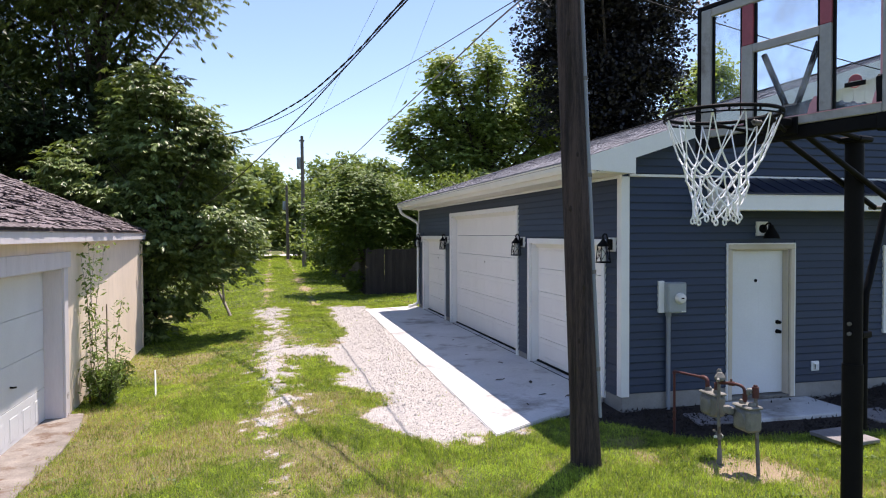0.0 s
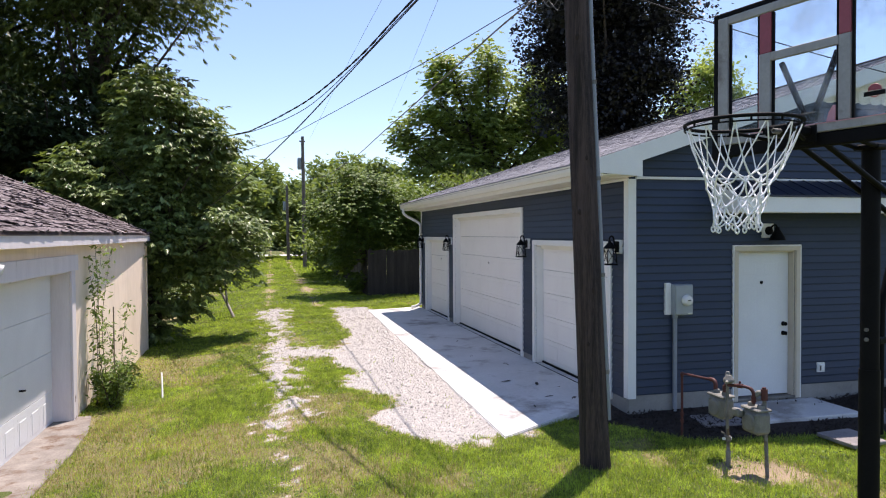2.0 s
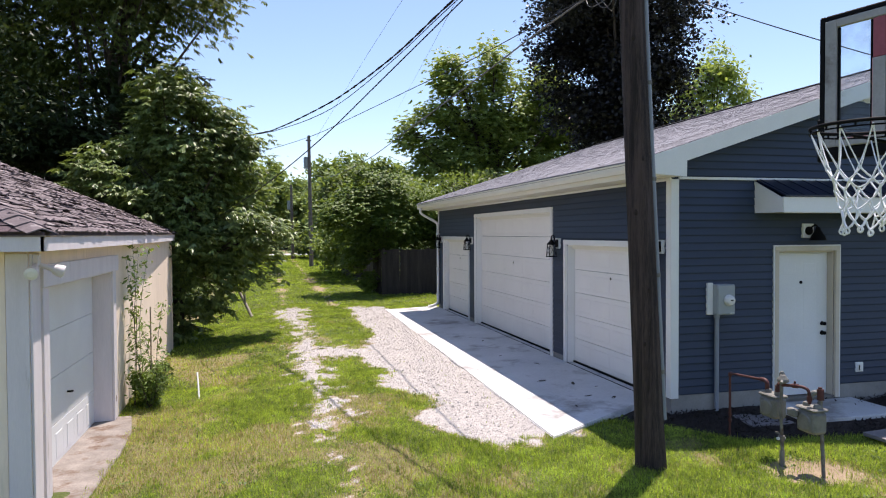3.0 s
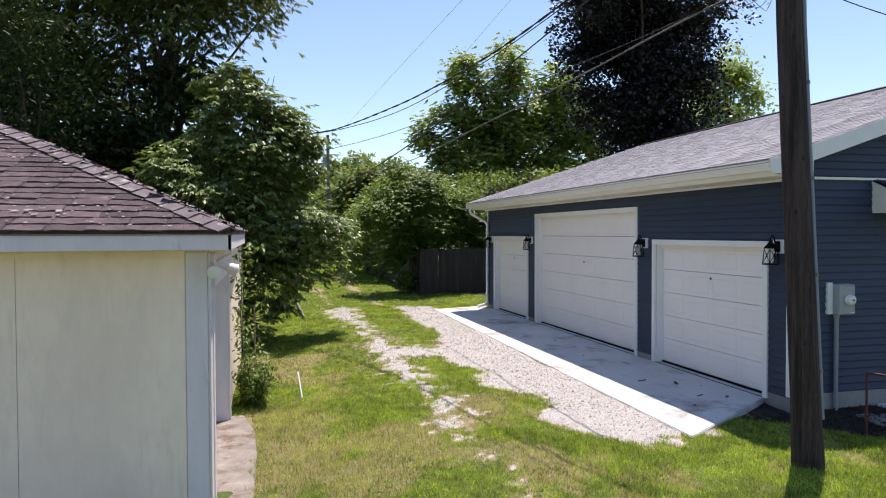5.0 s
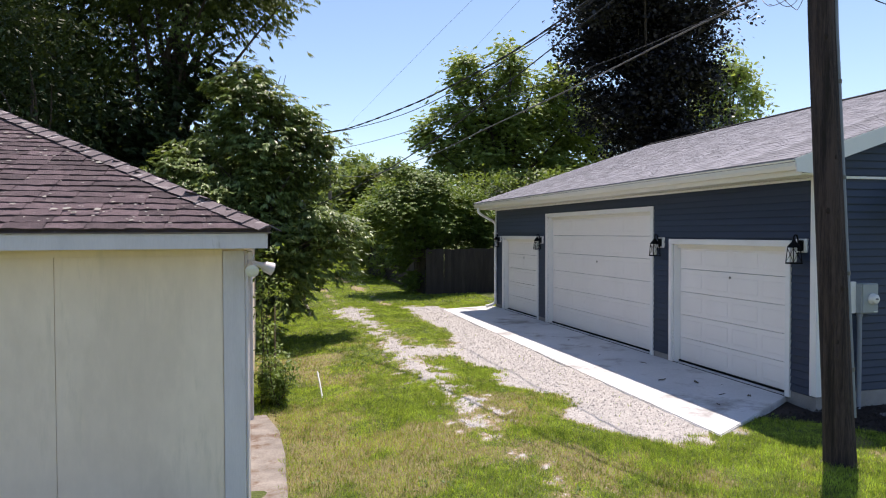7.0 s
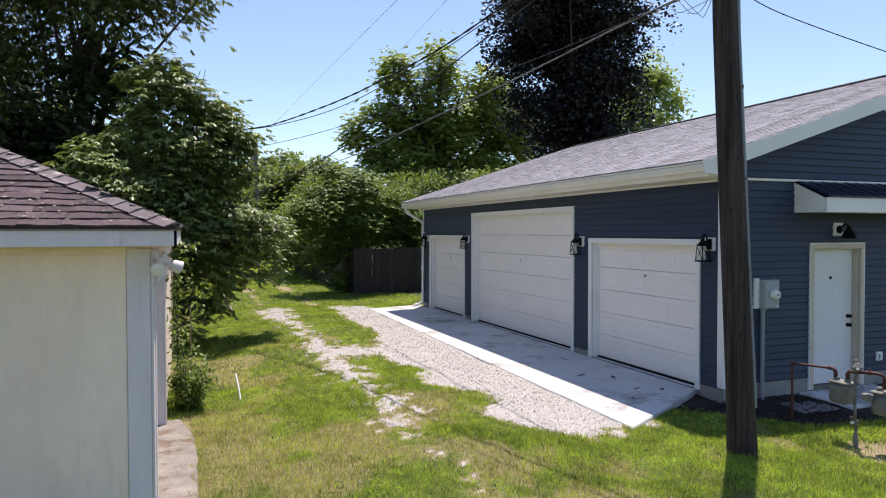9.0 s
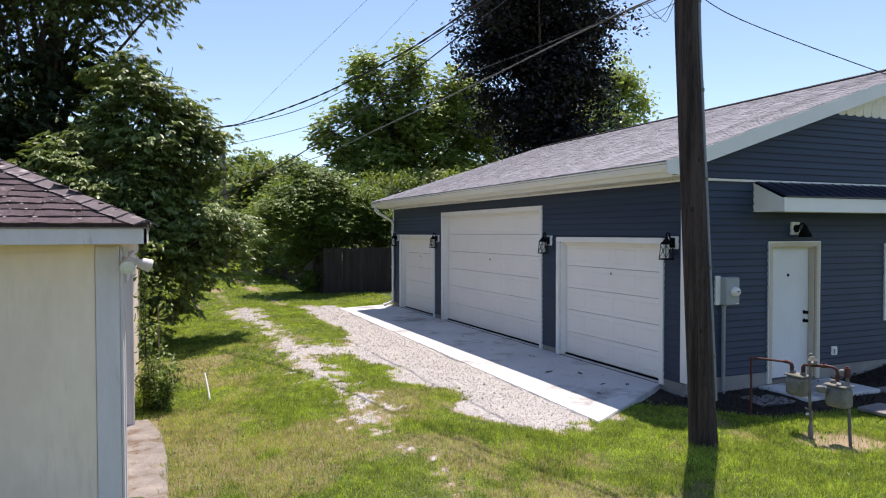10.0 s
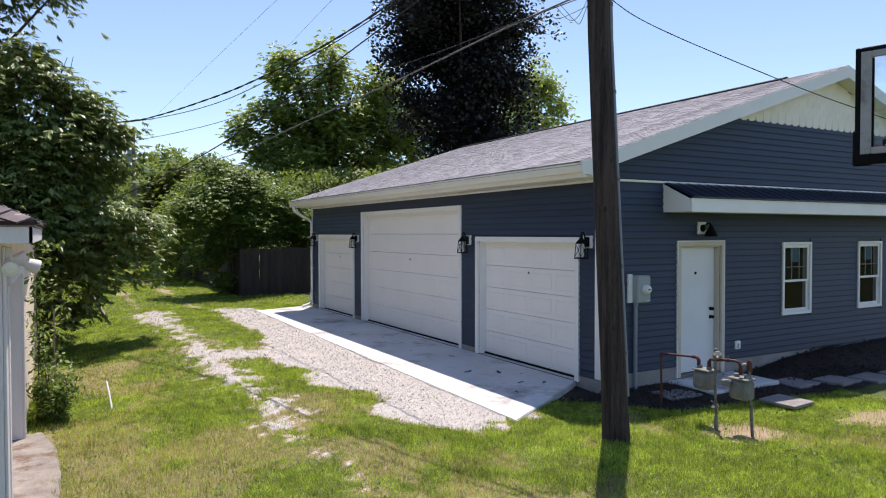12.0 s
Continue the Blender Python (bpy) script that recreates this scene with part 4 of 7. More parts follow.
def build_shed():
    w = 0.12
    bm = bmesh.new()
    box(bm, HXB, HX, HY0, HY0 + w, HG, 2.27)
    wall = setting("wall_shed_near", bm, M_HUT, "chalky cream painted board wall with water stains", "wall")
    # plain sheets with a narrow open joint between them
    xs = [HX - 0.19, HX - 1.56, HX - 2.78, HX - 4.0, HX - 5.2, HXB]
    for a, b in zip(xs, xs[1:]):
        part("sheet", boxed(b + 0.003, a - 0.003, HY0 - 0.012, HY0 - 0.001, HG, 2.19), M_HUT, wall)
    part("frieze", boxed(HXB, HX - 0.19, HY0 - 0.022, HY0 - 0.001, 2.192, 2.27), M_HUT, wall, "cream frieze board")
    part("corner_board", boxed(HX - 0.187, HX, HY0 - 0.026, HY0 - 0.001, HG, 2.235, 0.004), M_HUT_TRIM, wall, "worn white corner board")
    bm = bmesh.new()
    box(bm, HX - w, HX, HY0 + w, -0.62, HG, 2.27)
    box(bm, HX - w, HX, -0.62, 2.24, 1.9, 2.27)
    box(bm, HX - w, HX, 2.24, HY1, HG, 2.27)
    wall2 = setting("wall_shed_lane", bm, M_HUT, "cream painted shed wall towards the lane, peeling", "wall")
    part("corner_board", boxed(HX + 0.001, HX + 0.024, HY0, -0.86, HG, 2.235, 0.004), M_HUT_TRIM, wall2, "worn white corner board")
    part("jamb_board", boxed(HX + 0.001, HX + 0.03, -0.80, -0.62, HG, 1.90, 0.004), M_HUT_TRIM, wall2, "white jamb board")
    jb = part("jamb_board", boxed(HX + 0.001, HX + 0.03, 2.24, 2.42, HG, 1.90, 0.004), M_HUT_TRIM, wall2, "white jamb board, peeling at the foot")
    part("header_board", boxed(HX + 0.001, HX + 0.055, -0.86, 2.48, 1.90, 2.12, 0.005), M_HUT_TRIM, wall2, "white header board over the door")
    for k in range(9):
        y0, z0 = 2.26 + random.random() * 0.13, HG + 0.03 + random.random() ** 2 * 0.5
        part("peel", boxed(HX + 0.0302, HX + 0.0318, y0, y0 + random.uniform(0.01, 0.035), z0, z0 + random.uniform(0.02, 0.07)), M_PEEL, jb)
    for a, b in ((-0.62, -0.60), (2.22, 2.24)):
        part("reveal", boxed(HX - 0.24, HX, a, b, HG, 1.9), M_HUT_TRIM, wall2)
    part("reveal", boxed(HX - 0.24, HX, -0.60, 2.22, 1.88, 1.9), M_HUT_TRIM, wall2)
    part("corner_board", boxed(HX + 0.001, HX + 0.02, HY1 - 0.1, HY1, HG, 2.22, 0.004), M_HUT, wall2)
    setting("wall_shed_rear", boxed(HXB, HX - w, HY1 - w, HY1, HG, 2.27), M_HUT, "cream rear shed wall", "wall")
    setting("wall_shed_far", boxed(HXB, HXB + w, HY0 + w, HY1 - w, HG, 2.27), M_HUT, "cream far shed wall", "wall")
    setting("ceiling_shed", boxed(HXB + w, HX - w, HY0 + w, HY1 - w, 2.2, 2.25), M_INSIDE, "dim shed ceiling", "ceiling")
    # sectional door with a row of raised panels low down
    d = thing("shed_door", HX - 0.24, 1.0, HG, "white sectional shed door, shut, panels on the lowest row", "garage door", kind="structure")
    d.matrix_world = Matrix()
    y0, y1, top = -0.598, 2.218, 1.878
    h = (top - HG - 0.05) / 4
    for i in range(4):
        z0 = HG + 0.04 + i * h
        bm = boxed(HX - 0.27, HX - 0.235, y0, y1, z0, z0 + h - 0.005, 0.003)
        if i == 0:
            pw = (y1 - y0 - 0.1) / 6
            for k in range(6):
                a, b = y0 + 0.05 + k * pw + 0.06, y0 + 0.05 + (k + 1) * pw - 0.06
                lo, hi = z0 + 0.09, z0 + h - 0.07
                vs = {}
                for lv, (ins, dep) in enumerate(((0.0, 0.0005), (0.012, -0.012), (0.03, -0.012), (0.05, 0.004))):
                    vs[lv] = [bm.verts.new((HX - 0.235 + dep, yy, zz)) for yy, zz in ((a + ins, lo + ins), (b - ins, lo + ins), (b - ins, hi - ins), (a + ins, hi - ins))]
                for lv in range(3):
                    for q in range(4):
                        bm.faces.new((vs[lv][q], vs[lv][(q + 1) % 4], vs[lv + 1][(q + 1) % 4], vs[lv + 1][q]))
                bm.faces.new(vs[3])
        part("section", bm, M_HUT_DOOR, d)
    bm = tubed([(HX - 0.235, 0.95, 0.52), (HX - 0.19, 0.95, 0.52)], 0.012)
    tube(bm, [(HX - 0.19, 0.89, 0.53), (HX - 0.19, 1.01, 0.51)], 0.012)
    part("handle", bm, M_BLACK, d, "dark T handle")
    part("bottom_seal", boxed(HX - 0.265, HX - 0.24, y0, y1, HG + 0.005, HG + 0.04), M_BLACK, d)

    # hipped roof: eave ring, with the lane side drawn in past the door
    z = 2.43
    ring = [(-7.0, -1.45), (-7.0, 2.8), (-7.16, 8.42), (HXB - 0.2, 8.42), (HXB - 0.2, -1.45)]
    half = (-7.0 - (HXB - 0.2)) / 2
    rx, k = (HXB - 0.2 - 7.0) / 2, 0.46
    ra, rb = Vector((rx, -1.45 + half, z + half * k)), Vector((rx, 8.42 - half, z + half * k))
    roof = thing("roof_shed", rx, 3, z, "old brown shingled hip roof, curled and spotted with lichen", "roof", kind="structure")
    roof.matrix_world = Matrix()
    bm = bmesh.new()
    low = [bm.verts.new((a, b, z - 0.04)) for a, b in ring]
    eav = [bm.verts.new((a, b, z)) for a, b in ring]
    va, vb = bm.verts.new(ra), bm.verts.new(rb)
    for i in range(5):
        bm.faces.new((low[i], low[(i + 1) % 5], eav[(i + 1) % 5], eav[i]))
    bm.faces.new((eav[4], eav[0], va))
    bm.faces.new((eav[0], eav[1], vb, va))
    bm.faces.new((eav[1], eav[2], vb))
    bm.faces.new((eav[2], eav[3], vb))
    bm.faces.new((eav[3], eav[4], va, vb))
    bm.faces.new(low[::-1])
    bmesh.ops.recalc_face_normals(bm, faces=bm.faces)
    part("deck", bm, M_OLD_ROOF, roof)
    bm = bmesh.new()
    for (a, b) in zip(ring, ring[1:] + ring[:1]):
        u = (Vector(b) - Vector(a)).normalized()
        nn = Vector((u.y, -u.x)) * 0.022
        c = [Vector(a) - u * 0.0, Vector(b) + u * 0.0, Vector(b) - nn, Vector(a) - nn]
        prism(bm, [(p.x, p.y) for p in c], 2.262, 2.392, "z")
    part("fascia", bm, M_HUT_TRIM, roof, "worn white fascia board")
    bm = bmesh.new()
    prism(bm, [(p[0] * 1.0 - (0.024 if p[0] > -8 else -0.024), p[1] + (0.024 if p[1] < 0 else -0.024)) for p in ring], 2.272, 2.286, "z")
    part("soffit", bm, M_HUT, roof, "cream soffit boards")
    bm = bmesh.new()
    prism(bm, [(-6.985, -1.465), (-6.985, 2.8), (-7.145, 8.435), (HXB - 0.2, 8.435), (HXB - 0.2, -1.465)], 2.392, 2.402, "z")
    part("drip_edge", bm, M_PEEL, roof)

    # single tabs on the near slope
    up = Vector((0, 1, k)).normalized()
    nrm = Vector((0, -k, 1)).normalized()

    def ragged_tab(bm, m, w, g):
        """A worn tab: a chipped, slightly lifted lower edge of five points."""
        edge = []
        for q in range(5):
            yy = g.uniform(-0.010, 0.008) + (0.016 if g.random() < 0.08 else 0.0)
            edge.append((w * q / 4, yy, 0.009 + g.uniform(0, 0.007)))
        lo = [bm.verts.new(m @ Vector((a, b + 0.002, 0.0))) for a, b, _ in edge]
        hi = [bm.verts.new(m @ Vector(p)) for p in edge]
        back = [bm.verts.new(m @ Vector((a, 0.165, 0.003))) for a, _, _ in edge]
        for q in range(4):
            bm.faces.new((lo[q], lo[q + 1], hi[q + 1], hi[q]))
            bm.faces.new((hi[q], hi[q + 1], back[q + 1], back[q]))

    g = random.Random(77)
    tab_meshes = []
    for _ in range(9):
        tab = bmesh.new()
        ragged_tab(tab, Matrix(), 0.297, g)
        tab_meshes.append(data_of("shingle", tab, M_OLD_ROOF))
    slope_len = math.hypot(half, half * k)
    rows = int(slope_len / 0.14)
    rest = bmesh.new()
    tilt = math.degrees(math.atan(k))
    count = 0
    for i in range(rows):
        s = i * 0.14
        inset = s * half / slope_len
        x = -7.0 - inset - 0.01
        x_end = HXB - 0.2 + inset
        off = (0.1 if i % 2 else 0.25) + random.uniform(-0.02, 0.02)
        y, zz = -1.47 + up.y * s, z - 0.005 + up.z * s
        m = pose(x - off, y, zz, tilt, 0, 0)
        q = [rest.verts.new(m @ Vector(p)) for p in ((0, 0, 0.002), (off, 0, 0.002), (off, 0, 0.013), (0, 0, 0.013), (0, 0.15, 0.004), (off - 0.13, 0.15, 0.004))]
        rest.faces.new((q[0], q[1], q[2], q[3]))
        rest.faces.new((q[3], q[2], q[5], q[4]))
        x -= off + 0.301
        while x > x_end:
            jig = random.uniform(-0.6, 0.6)
            if x > -10.6 and count < 290:
                ob = new("shingle", tab_meshes[g.randrange(9)])
                ob.parent = roof
                ob.matrix_world = pose(x, y - random.uniform(0, 0.012), zz, tilt + random.uniform(-2.5, 0.5), random.uniform(-0.8, 0.8), jig * 1.6)
                count += 1
            else:
                m = pose(x, y, zz, tilt, 0, jig)
                ragged_tab(rest, m, 0.297, g)
            x -= 0.301
    tagged(part("shingle_field", rest, M_OLD_ROOF, roof), kind="stuff")
    # the sunny lane slope, curled and bleached
    bm = bmesh.new()
    up2, tilt2 = Vector((-1, 0, k)).normalized(), math.degrees(math.atan(k))
    for i in range(rows):
        s = i * 0.14
        inset = s * half / slope_len
        y = -1.47 + inset + random.uniform(0, 0.2)
        while y < 8.42 - inset:
            warp = 0.16 * step(2.8, 8.4, y)
            x = -6.98 - warp * (1 - i / rows) + up2.x * s
            if random.random() > 0.025:
                lift = random.uniform(0, 7) if random.random() < 0.65 else random.uniform(7, 24)
                w = random.uniform(0.20, 0.30)
                m = Matrix.Translation((x, y, z + up2.z * s)) @ pose(0, 0, 0, 0, 0, 90 + random.uniform(-2, 2)) @ pose(0, 0, 0, tilt2 - lift * 0.5, 0, 0)
                curl = random.uniform(0.0, 0.045)
                q = [bm.verts.new(m @ Vector(p)) for p in ((0, 0, 0.002), (w, 0, 0.002), (w, 0, 0.012 + curl * random.random()), (w * 0.5, -0.004, 0.012), (0, 0, 0.012 + curl * random.random()), (0, 0.16, 0.008), (w, 0.16, 0.008))]
                bm.faces.new((q[0], q[1], q[2], q[3], q[4]))
                bm.faces.new((q[4], q[3], q[2], q[6], q[5]))
            y += random.uniform(0.24, 0.31)
    tagged(part("curled_shingles", bm, M_OLD_ROOF_PALE, roof, "bleached curled shingles"), kind="stuff")
    # hip caps
    for (ex, ey), top in (((-7.0, -1.45), ra), ((-7.16, 8.42), rb)):
        a, b = Vector((ex, ey, z + 0.01)), top + Vector((0, 0, 0.02))
        n = int((b - a).length / 0.2)
        d = (b - a) / n
        sgn = 1 if ey < 0 else -1
        for i in range(n):
            p = a + d * i
            f = d.normalized()
            side = Vector((0, 0, 1)).cross(f).normalized()
            bm = bmesh.new()
            l = 0.235
            rowv = []
            for t0, lift in ((0, 0.028), (l, 0.012)):
                c = p + f * t0
                rowv.append([bm.verts.new(c + side * sx + Vector((0, 0, lift - abs(sx) * 0.34 + random.uniform(-0.004, 0.004)))) for sx in (-0.14, -0.05, 0.0, 0.05, 0.14)])
            for q in range(4):
                bm.faces.new((rowv[0][q], rowv[0][q + 1], rowv[1][q + 1], rowv[1][q]))
            under = [bm.verts.new(v.co - Vector((0, 0, 0.012))) for v in rowv[0]]
            for q in range(4):
                bm.faces.new((under[q], under[q + 1], rowv[0][q + 1], rowv[0][q]))
            part("hip_cap", bm, M_OLD_ROOF_PALE, roof)
    # lichen spots
    bm = bmesh.new()
    for _ in range(210):
        s = random.uniform(0.05, 2.6) if random.random() < 0.7 else random.uniform(0.05, 0.5)
        inset = s * half / slope_len
        x = random.uniform(-10.8, -7.15 - inset)
        c = Vector((x, -1.47, z + 0.012)) + up * s
        r = random.uniform(0.004, 0.012) if random.random() < 0.8 else random.uniform(0.012, 0.024)
        vs = []
        for q in range(7):
            a = 2 * math.pi * q / 7
            rr = r * random.uniform(0.6, 1.3)
            vs.append(bm.verts.new(c + Vector((1, 0, 0)) * math.cos(a) * rr * 1.5 + up * math.sin(a) * rr + nrm * 0.010))
        bm.faces.new(vs)
    tagged(part("lichen", bm, M_LICHEN, roof, "pale lichen spots"), kind="stuff")


built = set(bpy.data.objects)
build_shed()
for ob in [o for o in bpy.data.objects if o not in built and o.parent is None]:
    ob.matrix_world = SHED_SHIFT @ ob.matrix_world


# ---- trees ----
def leaf_cloud(centers, spread, per, size, aspect, droop, seed):
    """Many small folded leaves round each centre, as arrays."""
    g = np.random.default_rng(seed)
    n = len(centers) * per
    c = np.repeat(np.asarray(centers), per, 0) + g.normal(0, 1, (n, 3)) * np.asarray(spread)
    a = g.uniform(0, 2 * np.pi, n)
    tip = g.normal(droop, 0.45, n)
    d = np.stack([np.cos(a) * np.cos(tip), np.sin(a) * np.cos(tip), np.sin(tip)], -1)
    up = np.stack([g.normal(0, 0.5, n), g.normal(0, 0.5, n), np.ones(n)], -1)
    s = np.cross(d, up)
    s /= np.linalg.norm(s, axis=1, keepdims=True) + 1e-9
    nn = np.cross(s, d)
    L = (size * g.uniform(0.6, 1.35, n))[:, None]
    W = L * aspect
    v = np.stack([c, c + d * L * 0.45 + s * W * 0.5 - nn * L * 0.06, c + d * L - nn * L * 0.12, c + d * L * 0.45 - s * W * 0.5 - nn * L * 0.06], 1)
    f = np.arange(n * 4).reshape(n, 4)
    return v.reshape(-1, 3), f


def leaf_sprays(centers, middle, leaflets, size, aspect, droop, seed):
    """Fans of leaflets on twig ends that point outward and hang a little, in layers."""
    g = np.random.default_rng(seed)
    c = np.asarray(centers)
    n = len(c)
    out = c - np.asarray(middle)
    a0 = np.arctan2(out[:, 1], out[:, 0]) + g.normal(0, 0.7, n)
    tip0 = g.normal(droop, 0.22, n)
    size_n = size * g.uniform(0.7, 1.3, n)
    k = np.tile(np.arange(leaflets), n)
    rep = np.repeat(np.arange(n), leaflets)
    u = k / (leaflets - 1) * 2 - 1
    a = a0[rep] + u * 1.25 + g.normal(0, 0.12, len(k))
    tip = tip0[rep] - 0.25 * np.abs(u) + g.normal(0, 0.12, len(k))
    d = np.stack([np.cos(a) * np.cos(tip), np.sin(a) * np.cos(tip), np.sin(tip)], -1)
    stalk = np.stack([np.cos(a0) * np.cos(tip0), np.sin(a0) * np.cos(tip0), np.sin(tip0)], -1)[rep]
    L = (size_n[rep] * g.uniform(0.75, 1.15, len(k)))[:, None]
    base = c[rep] + stalk * ((1 - np.abs(u)) * 1.1)[:, None] * L * 0.8
    up = np.stack([g.normal(0, 0.22, len(k)), g.normal(0, 0.22, len(k)), np.ones(len(k))], -1)
    s = np.cross(d, up)
    s /= np.linalg.norm(s, axis=1, keepdims=True) + 1e-9
    nn = np.cross(s, d)
    W = L * aspect
    v = np.stack([base, base + d * L * 0.5 + s * W * 0.5 - nn * L * 0.05, base + d * L - nn * L * 0.14, base + d * L * 0.5 - s * W * 0.5 - nn * L * 0.05], 1)
    return v.reshape(-1, 3), np.arange(len(k) * 4).reshape(-1, 4)


def crown_points(blobs, n, seed, hollow=0.55):
    """Twig ends in clumps: each ellipsoid carries smaller clumps, denser outward and upward, with gaps between."""
    g = np.random.default_rng(seed)
    out = []
    vol = [(r[0] * r[1] * r[2]) ** 0.8 for _, r in blobs]
    for (c, r), v in zip(blobs, vol):
        k = max(12, int(n * v / sum(vol)))
        m = max(8, k // 13)
        d = g.normal(0, 1, (m, 3))
        d /= np.linalg.norm(d, axis=1, keepdims=True)
        rad = np.where(g.random(m) < 0.35, g.uniform(0.1, 0.6, m), g.uniform(max(hollow, 0.5), 1.02, m))
        sub = np.asarray(c) + d * rad[:, None] * np.asarray(r)
        size = g.uniform(0.22, 0.42, m)[:, None] * np.asarray(r)
        pick = g.integers(0, m, k)
        e = g.normal(0, 1, (k, 3))
        e[:, 2] = np.where(g.random(k) < 0.7, np.abs(e[:, 2]), e[:, 2])
        e /= np.linalg.norm(e, axis=1, keepdims=True)
        out.append(sub[pick] + e * (g.random(k) ** 0.5)[:, None] * size[pick])
    return np.concatenate(out)


def tree(name, base, height, girth, blobs, twigs, per, leaf, leaf_mat, label, lean=(0, 0), spread=0.35, aspect=0.45, droop=-0.3, seed=1, forks=1, category="tree", hollow=0.55, group="", sprays=0):
    x, y, z = base
    t = thing(name, x, y, z, label, category, group)
    g = random.Random(seed)
    bm = bmesh.new()
    for k in range(forks):
        ox, oy = (0, 0) if forks == 1 else (g.uniform(-0.5, 0.5), g.uniform(-0.4, 0.4))
        top = Vector((lean[0] + ox * min(4, height * 0.25), lean[1] + oy * min(4, height * 0.25), height * g.uniform(0.62, 0.80)))
        pts = smooth_path([(ox * 0.3, oy * 0.3, -0.15), (ox + lean[0] * 0.2, oy + lean[1] * 0.2, height * 0.25), (ox * 2 + lean[0] * 0.5, oy * 2 + lean[1] * 0.5, height * 0.55), top], 3)
        r0 = girth * (1 if forks == 1 else 0.6)
        tube(bm, pts, [r0 * (1.25 if i == 0 else 1) * (1 - 0.85 * i / (len(pts) - 1)) for i in range(len(pts))], 9)
    part("trunk", bm, M_BARK, t, "bare brown trunk")
    for c, r in blobs:
        bm = bmesh.new()
        c = Vector(c)
        for k in range(4):
            s = Vector((lean[0] * 0.4, lean[1] * 0.4, height * g.uniform(0.25, 0.55)))
            if s.z > c.z:
                s.z = c.z * 0.6
            e = c + Vector((g.uniform(-0.75, 0.75) * r[0], g.uniform(-0.75, 0.75) * r[1], g.uniform(-0.4, 0.75) * r[2]))
            m = (s + e) / 2 + Vector((g.uniform(-0.3, 0.3), g.uniform(-0.3, 0.3), g.uniform(0.1, 0.5)))
            tube(bm, smooth_path([s, m, e], 3), [girth * 0.35 * (1 - 0.85 * i / 6) for i in range(7)], 6)
        part("limb", bm, M_BARK, t)
    pts = crown_points(blobs, int(twigs * 1.35), seed, hollow)
    if sprays:
        pts = np.repeat(pts, sprays, 0) + np.random.default_rng(seed + 5).normal(0, 1, (len(pts) * sprays, 3)) * (spread, spread, spread * 0.6)
        v, f = leaf_sprays(pts, (lean[0], lean[1], height * 0.4), per, leaf, aspect, droop, seed + 100)
    else:
        v, f = leaf_cloud(pts, (spread, spread, spread * 0.7), per, leaf, aspect, droop, seed + 100)
    me = fast_mesh("crown", v, f, leaf_mat)
    ob = new("crown", me)
    ob.parent = t
    return t


